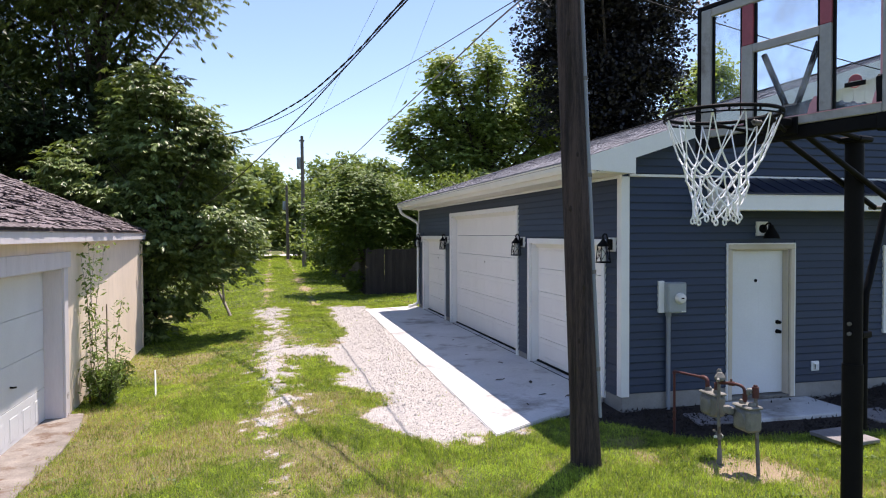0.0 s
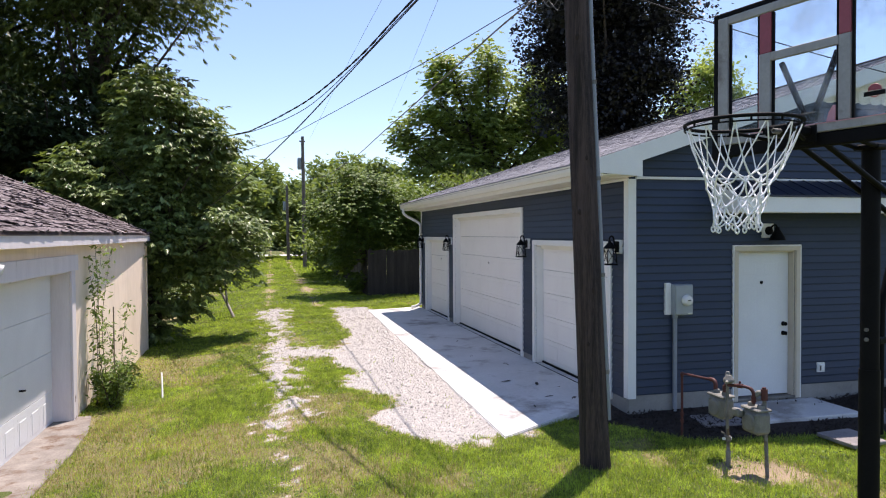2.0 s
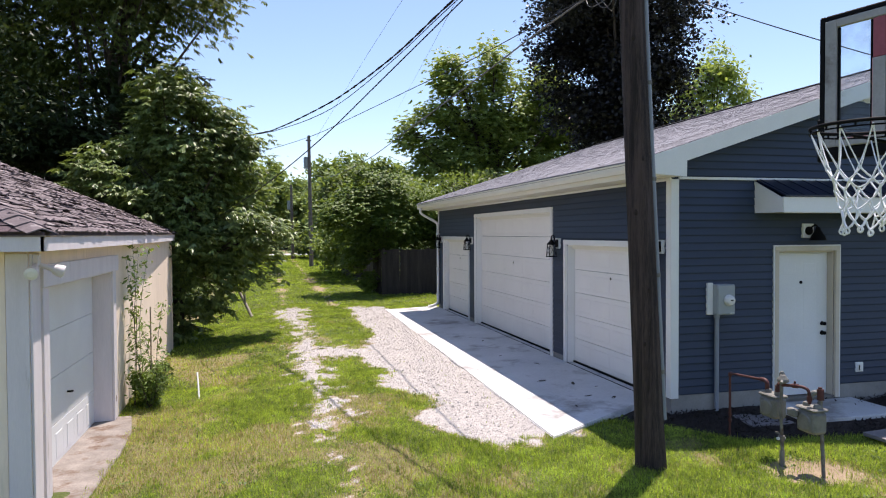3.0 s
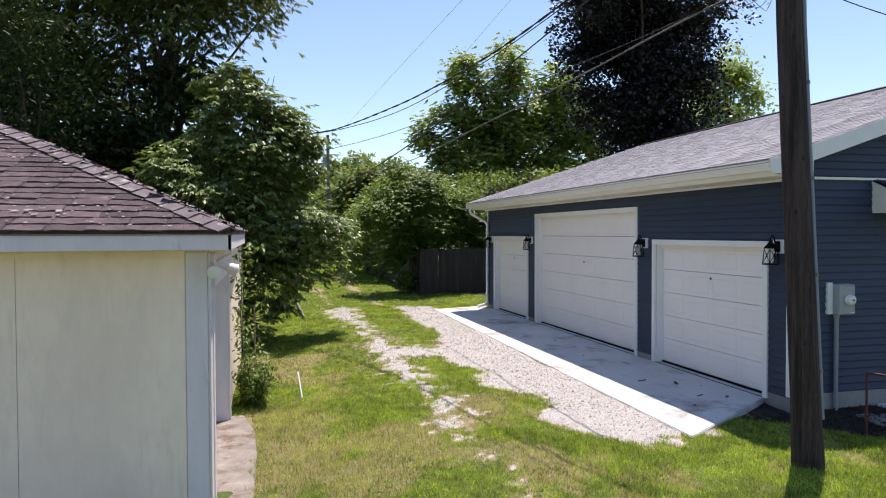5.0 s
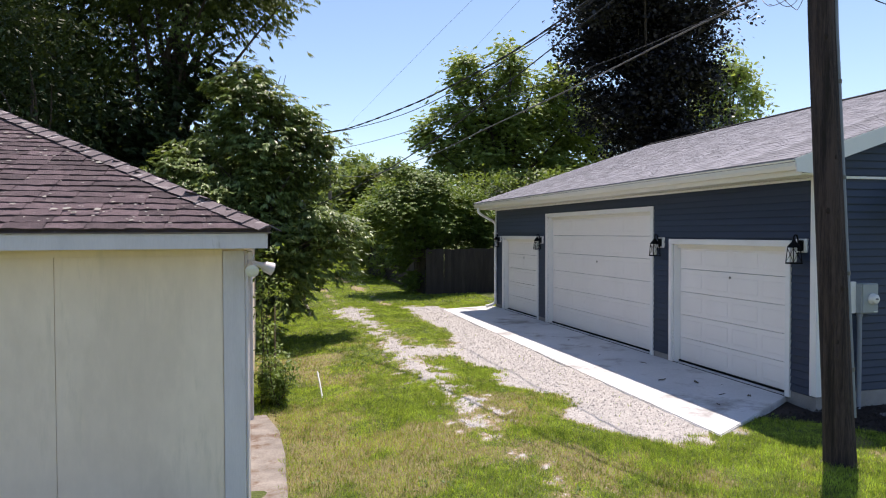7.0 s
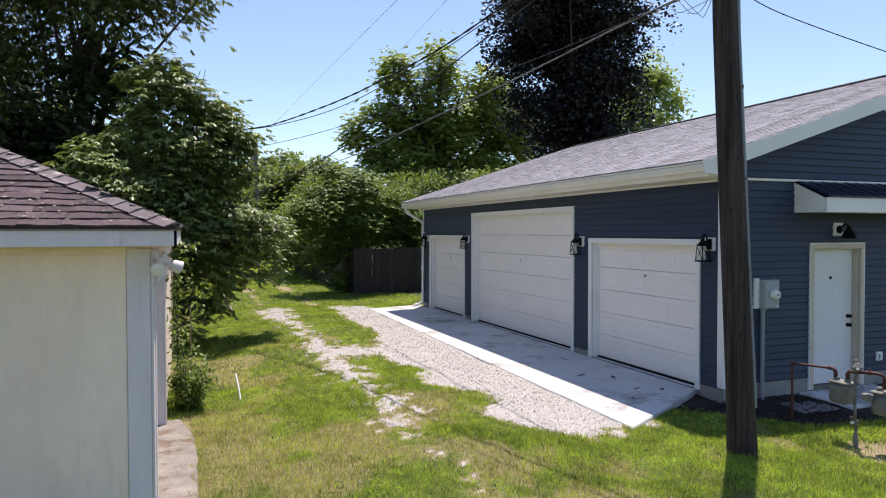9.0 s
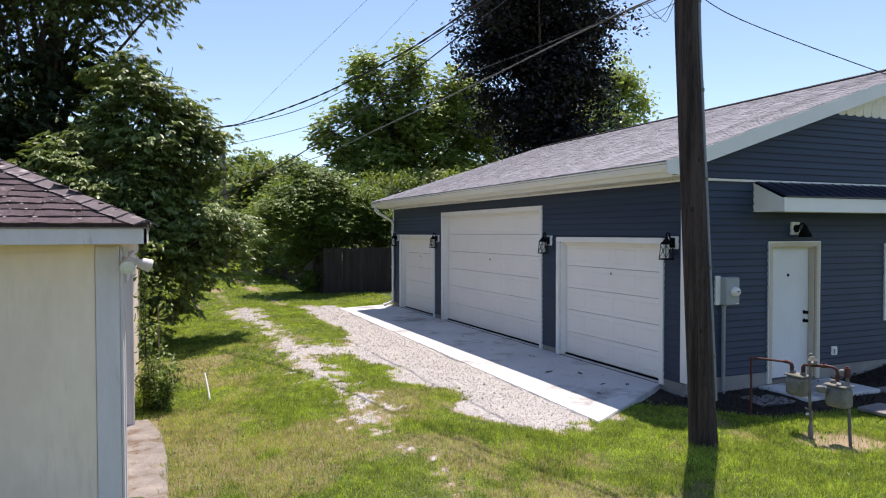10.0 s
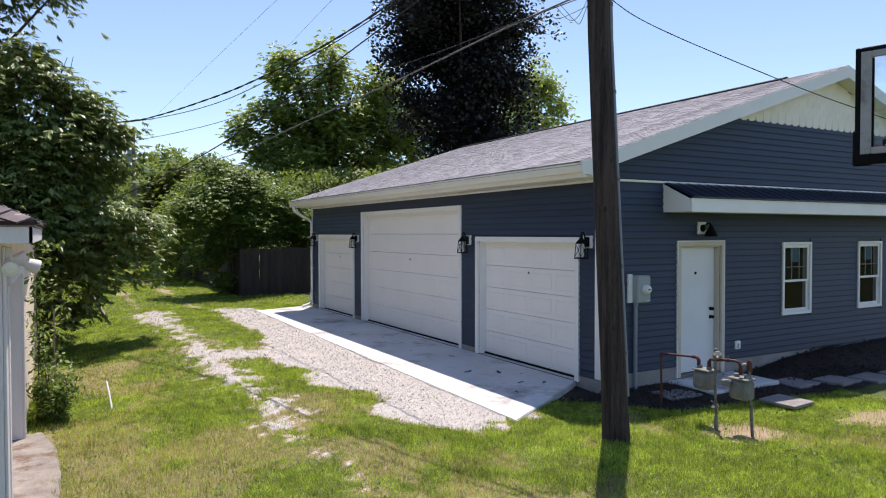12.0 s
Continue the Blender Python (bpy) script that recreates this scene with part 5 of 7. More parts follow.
def all_trees():
    # broad leaved young tree over the lane, leaves down to the grass
    tree("tree", (-7.4, 9.9, -0.25), 6.6, 0.11, [((0.0, 0.1, 5.7), (1.1, 1.0, 1.45)), ((0.9, 0.1, 5.4), (0.75, 0.8, 1.0)), ((0.3, 0.0, 4.3), (1.7, 1.4, 1.4)), ((1.5, -0.35, 4.5), (0.55, 0.55, 0.8)), ((1.8, -0.95, 2.5), (0.95, 0.85, 1.0)), ((0.3, -0.2, 2.7), (1.8, 1.5, 1.6)), ((-1.35, -1.35, 3.7), (0.85, 0.85, 0.75)), ((-1.0, -0.5, 2.7), (1.5, 1.3, 1.7)), ((1.2, -0.7, 1.9), (0.95, 0.8, 0.85)), ((-0.1, -0.2, 1.1), (1.5, 1.2, 1.2))],
         2500, 9, 0.150, L_BUSH, "leafy young tree with drooping glossy leaves, branches to the grass", spread=0.17, aspect=0.36, droop=-0.30, seed=3, forks=3, hollow=0.5, sprays=3)
    # tall trees behind the shed
    tree("tree", (-10.3, 15.6, -0.3), 15, 0.24, [((0.5, 0, 10.5), (3.4, 3.2, 2.4)), ((3.2, -2.7, 9.7), (1.7, 1.7, 1.7)), ((1.6, -1.6, 9.2), (1.8, 1.6, 1.4)), ((-2.5, 0.5, 8.0), (3.0, 3.0, 3.0)), ((0, 0, 13.2), (4.0, 4.0, 2.6))],
         2200, 9, 0.17, L_DARK, "tall thin leaved tree with several bare stems", sprays=4, spread=0.40, aspect=0.30, droop=-0.55, seed=5, forks=3, lean=(0.6, 0), hollow=0.3)
    # dark masses: these four crowns carry their shade in the L_SHADE colour
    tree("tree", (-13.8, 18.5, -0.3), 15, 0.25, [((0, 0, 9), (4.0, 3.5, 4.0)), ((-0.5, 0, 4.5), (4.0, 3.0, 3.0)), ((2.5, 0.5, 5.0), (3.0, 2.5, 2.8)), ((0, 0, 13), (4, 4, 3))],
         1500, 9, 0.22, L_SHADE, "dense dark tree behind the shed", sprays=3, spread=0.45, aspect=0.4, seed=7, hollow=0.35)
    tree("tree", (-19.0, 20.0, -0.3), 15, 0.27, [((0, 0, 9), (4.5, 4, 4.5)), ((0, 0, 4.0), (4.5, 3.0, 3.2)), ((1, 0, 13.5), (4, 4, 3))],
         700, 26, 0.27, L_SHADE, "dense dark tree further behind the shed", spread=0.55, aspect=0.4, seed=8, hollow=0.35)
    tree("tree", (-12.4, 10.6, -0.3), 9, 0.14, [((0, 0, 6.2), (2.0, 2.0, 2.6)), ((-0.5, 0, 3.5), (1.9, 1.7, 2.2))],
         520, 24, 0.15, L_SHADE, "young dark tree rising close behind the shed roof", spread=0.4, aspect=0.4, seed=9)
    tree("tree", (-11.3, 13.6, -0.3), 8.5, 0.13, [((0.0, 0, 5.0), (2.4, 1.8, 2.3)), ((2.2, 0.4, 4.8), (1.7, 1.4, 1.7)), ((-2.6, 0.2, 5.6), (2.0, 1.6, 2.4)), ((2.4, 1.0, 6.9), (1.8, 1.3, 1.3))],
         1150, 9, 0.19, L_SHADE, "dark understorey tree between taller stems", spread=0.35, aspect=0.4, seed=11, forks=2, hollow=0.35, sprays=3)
    tree("shrub", (-9.4, 11.6, -0.25), 3, 0.07, [((0, 0, 1.7), (1.9, 1.3, 1.7)), ((1.7, -0.6, 0.9), (0.9, 0.9, 1.0))],
         420, 22, 0.16, L_VINE, "rank shrub growing at the shed corner", spread=0.28, aspect=0.45, seed=10, category="shrub")
    # thicket and vines behind the fence
    tree("shrub", (-0.6, 19.9, -0.1), 4.5, 0.12, [((-1.0, -0.8, 3.4), (1.7, 1.5, 1.5)), ((-0.2, -0.6, 3.9), (1.4, 1.3, 1.1)), ((0.9, 0.0, 3.0), (1.8, 1.2, 1.7)), ((2.6, 0.4, 2.9), (1.7, 1.3, 1.5)), ((-0.7, -0.3, 1.6), (1.1, 1.0, 1.4))],
         1900, 7, 0.12, L_VINE, "tall thicket of vines over the board fence", sprays=4, spread=0.22, aspect=0.6, seed=12, forks=2, category="shrub", hollow=0.45)
    # shaded end of the thicket, darkened through its leaf colour
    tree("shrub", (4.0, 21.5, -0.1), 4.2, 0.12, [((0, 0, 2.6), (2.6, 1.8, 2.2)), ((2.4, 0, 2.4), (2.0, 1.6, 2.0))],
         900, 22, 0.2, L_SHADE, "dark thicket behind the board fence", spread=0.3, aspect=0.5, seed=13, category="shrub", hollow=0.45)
    tree("shrub", (-0.4, 28.5, -0.1), 4.5, 0.12, [((0, 0, 2.4), (2.0, 3.5, 2.4)), ((1.5, 2, 3.6), (2.2, 2.5, 2.2)), ((-0.6, 6, 2.0), (1.6, 3, 2.0))],
         900, 22, 0.24, L_MID, "bright overgrown hedge along the lane", spread=0.35, aspect=0.55, seed=14, category="shrub", hollow=0.45)
    for x, y, w, seed in ((-8.6, 58.0, 3.4, 61), (0.7, 62.0, 3.5, 62)):
        tree("shrub", (x, y, -0.1), 2.6, 0.06, [((0, 0, 1.3), (w, 1.6, 1.5)), ((w * 0.4, 0.4, 1.9), (w * 0.5, 1.4, 1.3))],
             260, 18, 0.40, L_FAR, "green hedge before the cross road", spread=0.4, aspect=0.55, seed=seed, category="shrub", group="hedges by the cross road")
    # background trees
    tree("tree", (13.3, 49.0, 0), 19, 0.42, [((-4.5, 0, 11.0), (2.6, 2.6, 3.2)), ((-3.1, 0, 14.3), (2.2, 2.3, 2.7)), ((0.3, -1, 16.0), (2.2, 2.2, 3.0)), ((0.3, -1.0, 11.5), (2.8, 3.2, 3.2)), ((4.0, -0.5, 14.3), (2.2, 2.3, 3.2)), ((5.4, -1, 10.8), (2.7, 2.7, 3.4)), ((-5.4, -1, 7.6), (2.3, 2.2, 2.3)), ((-1.6, -2, 7.4), (2.9, 2.5, 2.6)), ((2.4, -2, 7.0), (3.0, 2.5, 2.5)), ((5.6, 0, 7.4), (2.1, 2.5, 2.6)), ((0, 1, 10), (4.5, 3, 5)), ((-6.5, 0, 10.3), (1.5, 1.8, 1.7)), ((-3.7, 0, 16.3), (1.2, 1.3, 1.4)), ((7.6, 0, 10.6), (2.3, 2.5, 3.6)), ((6.6, 0, 14.0), (1.8, 2.0, 2.4))],
         3700, 7, 0.26, L_MAPLE, "large spreading maple with bright upper leaves", sprays=4, spread=0.55, aspect=0.65, seed=15, forks=3, hollow=0.5)
    tree("tree", (13.8, 26.5, 0), 18, 0.40, [((0, 0, 8.5), (3.5, 3.2, 4.2)), ((-0.6, 0, 11.6), (4.2, 3.5, 3.2)), ((-0.6, 0, 15.6), (5.0, 4.2, 3.6)), ((0.4, 0, 5.0), (2.6, 2.5, 2.5))],
         2500, 30, 0.21, L_PURPLE, "dark purple leaved maple towering over the garage roof", spread=0.4, aspect=0.8, seed=17, hollow=0.5)
    tree("tree", (35.5, 48.5, 0), 20, 0.32, [((0, 0, 13.0), (4.0, 4, 4.6)), ((-2.8, 0, 9), (3.2, 3, 3.6)), ((3.0, 0, 10), (3.2, 3, 3.6)), ((0, 0, 17.2), (1.8, 2, 2.2)), ((0, 0, 6.5), (4, 3.5, 3))],
         700, 20, 0.5, L_LIGHT, "light green tree seen over the garage ridge", spread=0.6, aspect=0.5, seed=19)
    tree("tree", (8.6, 40.0, 0), 9, 0.2, [((0, 0, 4.0), (2.8, 3, 2.8)), ((-3.0, 1, 3.2), (2.6, 2.5, 2.4))],
         800, 24, 0.25, L_MID, "green tree below the large maple", spread=0.5, aspect=0.45, seed=20)
    tree("tree", (19.5, 36.0, 0), 8, 0.2, [((0, 0, 5.0), (3.5, 3, 3.2)), ((-5, 2, 4.2), (3.5, 3, 3.0)), ((5, 2, 4.6), (4, 3, 3.2))],
         700, 20, 0.36, L_MID, "green tree behind the garage", spread=0.5, aspect=0.5, seed=21)
    far = [(-9.0, 52, 10.5, 3.6, L_FAR), (-7.4, 66, 11, 3.6, L_FAR), (-11, 78, 13, 5, L_FAR), (3.0, 58, 8.5, 2.4, L_DARK), (3.4, 80, 12.5, 3.4, L_FAR), (6.0, 92, 14, 5, L_FAR),
           (-14, 40, 11, 4, L_DARK), (3.2, 62, 9, 4, L_FAR), (-5.5, 128, 13, 6, L_FAR), (-2.6, 100, 11, 3.2, L_FAR), (-0.2, 108, 12, 4, L_FAR), (4.5, 118, 15, 6, L_FAR), (-16, 100, 15, 6, L_FAR), (8, 74, 11, 5, L_FAR),
           (-24, 34, 13, 6, L_DARK), (26, 66, 12, 6, L_FAR), (48, 60, 11, 6, L_FAR), (60, 45, 11, 6, L_FAR)]
    for i, (x, y, h, r, m) in enumerate(far):
        tree("tree", (x, y, -0.1), h, 0.22, [((0, 0, h * 0.62), (r, r, h * 0.38)), ((r * 0.4, 0, h * 0.4), (r * 0.8, r * 0.8, h * 0.3)), ((-r * 0.35, 0, h * 0.28), (r * 0.75, r * 0.7, h * 0.25))],
             420, 18, 0.5 + y * 0.002, m, "green tree in the distance along the lane", spread=0.55, aspect=0.55, seed=40 + i, group="trees along the lane")


all_trees()


def far_woods():
    g = np.random.default_rng(91)
    n = 900
    a = g.uniform(-1.25, 1.35, n)
    d = g.uniform(150, 260, n)
    c = np.stack([np.sin(a) * d, np.cos(a) * d, g.uniform(0.5, 11, n) * (0.6 + 0.5 * fnoise(a * 40, d * 0, 1.0, 92))], -1)
    v, f = leaf_cloud(c, (3.0, 3.0, 1.6), 22, 1.7, 0.7, -0.2, 93)
    tagged(new("far_woods", fast_mesh("far_woods", v, f, L_FAR)), "hazy belt of woods beyond the lane", "woods", "", "stuff")


far_woods()


# ---- board fence ----
def build_fence():
    fence = thing("fence", -0.9, 18.6, -0.1, "dark weathered vertical board fence", "fence")
    fence.matrix_world = Matrix()
    bm = boxed(0, 0.150, -0.01, 0.01, 0, 1.8, 0.0)
    for v in bm.verts:
        if v.co.z > 1:
            v.co.z += 0.012 if v.co.x > 0.05 else 0.0
    board = data_of("board", bm, M_FENCE)
    x = -0.95
    while x < 4.6:
        ob = new("board", board)
        ob.parent = fence
        ob.matrix_world = pose(x, 18.6 + random.uniform(-0.006, 0.006), -0.1 + random.uniform(-0.02, 0.02), 0, random.uniform(-0.5, 0.5), 0)
        x += 0.146
    y = 18.68
    while y < 34:
        ob = new("board", board)
        ob.parent = fence
        ob.matrix_world = pose(-0.96 + random.uniform(-0.008, 0.008), y, -0.1 + random.uniform(-0.03, 0.02), random.uniform(-0.6, 0.6), 0, 90)
        y += 0.147
    for z in (0.3, 1.5):
        part("rail", boxed(-0.9, 4.6, 18.62, 18.66, z, z + 0.09), M_FENCE, fence)
    for k in range(4):
        part("post", boxed(-0.9 + k * 1.8, -0.8 + k * 1.8, 18.665, 18.765, -0.2, 1.75), M_FENCE, fence)


build_fence()


# ---- utility pole and wires ----
def pole_axis(z):
    return -1.39 - 0.026 * z, -1.79 + 0.037 * min(z, 4.6)


def pole_radius(z):
    return 0.148 - 0.0045 * z + 0.02 * max(0.0, 0.5 - z)


def build_pole():
    p = thing("utility_pole", -1.53, -1.86, -0.12, "dark weathered wooden utility pole with a grey conduit", "utility pole")
    p.matrix_world = Matrix()
    bm = bmesh.new()
    rows, seg = 46, 20
    rings = []
    for i in range(rows):
        z = -0.3 + i * 0.19
        r = pole_radius(z)
        cx, cy = pole_axis(z)
        ring = []
        for k in range(seg):
            a = 2 * math.pi * k / seg
            rr = r * (1 + 0.02 * math.sin(3 * a + 1) + 0.012 * math.sin(7 * a + z * 0.6)) - (0.006 if (k * 7 + 3) % 5 == 0 else 0.0)
            ring.append(bm.verts.new((cx + rr * math.cos(a), cy + rr * math.sin(a), z)))
        rings.append(ring)
    for a, b in zip(rings, rings[1:]):
        for k in range(seg):
            bm.faces.new((a[k], a[(k + 1) % seg], b[(k + 1) % seg], b[k])).smooth = True
    bm.faces.new(rings[-1])
    part("shaft", bm, M_POLE, p, "creosoted wooden shaft with checks")
    pts = [(pole_axis(z)[0] + pole_radius(z) * 0.95, pole_axis(z)[1] - 0.06, z) for z in (0.4, 1.5, 3.0, 4.5, 6.5)]
    part("conduit", tubed(pts, 0.026, 10), M_CONDUIT, p, "grey plastic conduit")
    for z in (0.9, 1.9, 2.9, 3.9, 4.9):
        c = Vector((pole_axis(z)[0] + pole_radius(z) * 0.95, pole_axis(z)[1] - 0.06, z))
        bm = bmesh.new()
        lathe(bm, [(0.032, -0.02), (0.033, 0.0), (0.032, 0.02)], c.x, c.y, 10, "z", z)
        part("strap", bm, M_ZINC, p)
    for ang, z, r in ((-118, 4.35, 0.030), (-100, 3.1, 0.022), (-140, 2.55, 0.024), (-95, 1.75, 0.028), (-125, 1.2, 0.02), (-110, 5.0, 0.02)):
        a = math.radians(ang)
        rr = pole_radius(z)
        c = Vector((pole_axis(z)[0] + rr * math.cos(a), pole_axis(z)[1] + rr * math.sin(a), z))
        bm = bmesh.new()
        bmesh.ops.create_uvsphere(bm, u_segments=10, v_segments=6, radius=r)
        for v in bm.verts:
            v.co = Vector((v.co.x * 0.9, v.co.y * 0.9, v.co.z * 1.5)) * 1.0
            v.co += c - Vector((math.cos(a), math.sin(a), 0)) * r * 0.45
        part("knot", bm, M_KNOT, p, "dark knot")
    bm = boxed(-1.72, -1.56, -1.64, -1.56, 5.02, 5.10, 0.005)
    part("wire_bracket", bm, M_ZINC, p)


build_pole()


def wire(label, pts, r, mat, n=10, name="overhead_wire"):
    ob = new(name, data_of(name, tubed(smooth_path(pts, n), r, 6), mat))
    tagged(ob, label, "wire", "overhead wires")


DROP = [(-1.45, -1.6, 5.05), (-0.6, -1.5, 4.85), (0.65, -2.0, 4.35), (2.0, -2.5, 3.9), (4.0, -3.2, 3.4), (8.0, -4.6, 2.9)]
def twisted_wire(label, pts, r, off, pitch):
    """Two strands wound loosely round each other."""
    path = smooth_path(pts, 48)
    bm = bmesh.new()
    for phase in (0.0, math.pi):
        run, strand = 0.0, []
        for i, p in enumerate(path):
            run += (p - path[i - 1]).length if i else 0.0
            a = 2 * math.pi * run / pitch + phase
            side = (path[min(i + 1, len(path) - 1)] - path[max(i - 1, 0)]).cross(Vector((0, 0, 1))).normalized()
            strand.append(p + side * off * math.cos(a) + Vector((0, 0, off * math.sin(a))))
        tube(bm, strand, r, 5)
    tagged(new("overhead_wire", data_of("overhead_wire", bm, M_WIRE)), label, "wire", "overhead wires")


twisted_wire("black twisted service cable sagging into the trees", [(-1.50, -1.62, 6.75), (-2.10, 0.0, 6.08), (-2.75, 1.65, 5.58), (-3.16, 3.5, 5.34), (-3.73, 6.0, 5.18), (-4.27, 7.6, 5.07), (-4.92, 9.3, 4.98), (-5.40, 10.7, 5.02), (-7.3, 14.2, 5.15)], 0.010, 0.009, 0.9)
wire("thin black cable hanging beside the service cable", [(-1.50, -1.62, 6.68), (-2.10, 0.0, 6.03), (-2.75, 1.65, 5.53), (-3.16, 3.5, 5.28), (-3.73, 6.0, 5.05), (-4.27, 7.6, 4.94), (-4.92, 9.3, 4.93), (-5.40, 10.7, 5.0), (-7.3, 14.2, 5.1)], 0.008, M_WIRE)
wire("black cable falling steeply to the trees", [(-1.50, -1.62, 6.45), (-2.35, -0.3, 5.72), (-3.20, 1.28, 4.96), (-3.73, 2.25, 4.48), (-4.34, 3.35, 3.94), (-5.06, 5.15, 3.44), (-5.8, 7.4, 3.05), (-6.9, 12.0, 2.6)], 0.010, M_WIRE)
wire("thin grey cable crossing low over the lane", [(-1.50, -1.62, 5.06), (-1.92, -0.55, 4.92), (-2.48, 0.9, 4.73), (-3.01, 2.75, 4.65), (-3.72, 5.5, 4.58), (-4.30, 7.5, 4.52), (-5.34, 9.9, 4.46), (-7.2, 14.0, 4.5)], 0.006, M_WIRE)
wire("weathered grey cable running along the lane", [(-1.54, -1.62, 5.09), (-1.72, 0.1, 5.01), (-1.85, 3.0, 4.90), (-1.92, 8.0, 4.86), (-2.05, 15.0, 4.80), (-2.1, 28.0, 5.3), (-1.85, 43.0, 6.6)], 0.012, M_WIRE_PALE)
wire("thin grey wire crossing behind the garage", [(-1.52, -1.62, 8.0), (0.18, 11.6, 9.14), (1.84, 24.0, 10.2), (5.2, 49.0, 12.5)], 0.005, M_WIRE_PALE)
wire("thin high wire over the lane", [(-1.56, -1.62, 8.3), (-1.8, 15.0, 8.6), (-1.85, 43.0, 9.3)], 0.005, M_WIRE_PALE)
wire("black drop wire towards the house", DROP, 0.006, M_WIRE)


for k, (dx, dy, dz) in enumerate(((-0.1, 0.2, -0.16), (-0.05, 0.12, -0.22), (-0.15, 0.35, -0.1))):
    wire("thin loose loop of wire by the pole", [(-1.6, -1.55, 5.0 - 0.05 * k), (-1.62 + dx * 0.4, -1.5 + dy * 0.4, 4.95 + dz), (-1.6 + dx, -1.5 + dy, 4.9 + dz * 0.7), (-1.72, -1.3 + dy, 4.99)], 0.004, M_WIRE_PALE, 8)


def far_pole(x, y, h, label):
    p = thing("utility_pole", x, y, -0.1, label, "utility pole")
    part("shaft", tubed([(0, 0, 0), (-0.1, 0, h)], [0.16, 0.11], 10), M_FAR_POLE, p)
    part("insulator_arm", boxed(-0.32, 0.08, -0.04, 0.04, h - 0.4, h - 0.3), M_FAR_POLE, p)
    bm = bmesh.new()
    lathe(bm, [(0.16, 0.0), (0.18, 0.1), (0.18, 0.75), (0.14, 0.85)], -0.3, 0.1, 12, "z", h - 2.4)
    part("transformer", bm, M_GREY_BOX, p, "grey transformer can")


far_pole(-2.25, 43.0, 9.6, "dark utility pole standing far along the lane")
far_pole(-3.03, 60.0, 7.2, "pale utility pole in the distance")


# ---- fixtures on the garage ----
def lantern(y):
    """A black coach lantern on a white block; its arm rises and hooks over."""
    t = thing("wall_lantern", 0, y, 2.05, "black metal coach lantern on a white mounting block", "wall lamp", "lanterns by the garage doors")
    part("mounting_block", boxed(-0.04, -0.001, -0.10, 0.10, 0.0, 0.19, 0.006), M_WHITE, t, "white block")
    bm = boxed(-0.055, -0.041, -0.055, 0.055, 0.02, 0.17, 0.01)
    part("back_plate", bm, M_BLACK, t)
    arm = [(-0.055, 0, 0.09), (-0.075, 0, 0.10), (-0.09, 0, 0.17), (-0.105, 0, 0.225), (-0.135, 0, 0.24), (-0.16, 0, 0.21), (-0.155, 0, 0.17)]
    part("arm", tubed(smooth_path(arm, 5), 0.011, 8), M_BLACK, t)
    cx = -0.155
    bm = bmesh.new()
    lathe(bm, [(0.018, 0.17), (0.03, 0.15), (0.045, 0.13), (0.085, 0.085), (0.088, 0.07)], cx, 0, 12)
    part("cap", bm, M_BLACK, t)
    bm = bmesh.new()
    for sx in (-1, 1):
        for sy in (-1, 1):
            tube(bm, [(cx + sx * 0.055, sy * 0.055, 0.075), (cx + sx * 0.07, sy * 0.07, -0.135)], 0.007, 6)
    for a, b in (((-1, -1), (1, -1)), ((1, -1), (1, 1)), ((1, 1), (-1, 1)), ((-1, 1), (-1, -1))):
        tube(bm, [(cx + a[0] * 0.057, a[1] * 0.057, 0.06), (cx + b[0] * 0.069, b[1] * 0.069, -0.13)], 0.004, 5)
        tube(bm, [(cx + b[0] * 0.057, b[1] * 0.057, 0.06), (cx + a[0] * 0.069, a[1] * 0.069, -0.13)], 0.004, 5)
    part("cage", bm, M_BLACK, t)
    part("base_ring", boxed(cx - 0.08, cx + 0.08, -0.08, 0.08, -0.155, -0.135, 0.006), M_BLACK, t)
    bm = bmesh.new()
    lathe(bm, [(0.02, 0.07), (0.04, 0.03), (0.04, -0.10), (0.03, -0.13)], cx, 0, 12)
    part("glass", bm, M_BULB, t, "pale glass")
    return t


first = lantern(0.245)
for y in (3.68, 9.29, 12.56):
    copy_thing(first, pose(0, y, 2.05))


def build_barn_lamp():
    t = thing("barn_lamp", 2.135, 0, 2.255, "black gooseneck lamp on a white block above the door", "wall lamp")
    part("mounting_block", boxed(-0.09, 0.09, -0.045, -0.001, 0.0, 0.20, 0.006), M_WHITE, t, "white block")
    bm = bmesh.new()
    lathe(bm, [(0.06, 0.0), (0.06, -0.02), (0.03, -0.03)], 0.0, 0.10, 14, "y", -0.046)
    part("back_plate", bm, M_BLACK, t)
    part("arm", tubed(smooth_path([(0, -0.07, 0.10), (0.015, -0.11, 0.165), (0.025, -0.16, 0.175), (0.03, -0.185, 0.13)], 5), 0.012, 8), M_BLACK, t)
    bm = bmesh.new()
    lathe(bm, [(0.03, 0.15), (0.035, 0.11), (0.05, 0.09), (0.09, 0.02), (0.108, -0.03), (0.112, -0.035), (0.085, 0.015), (0.03, 0.08)], 0.03, -0.185, 18)
    part("shade", bm, M_BLACK, t)


build_barn_lamp()


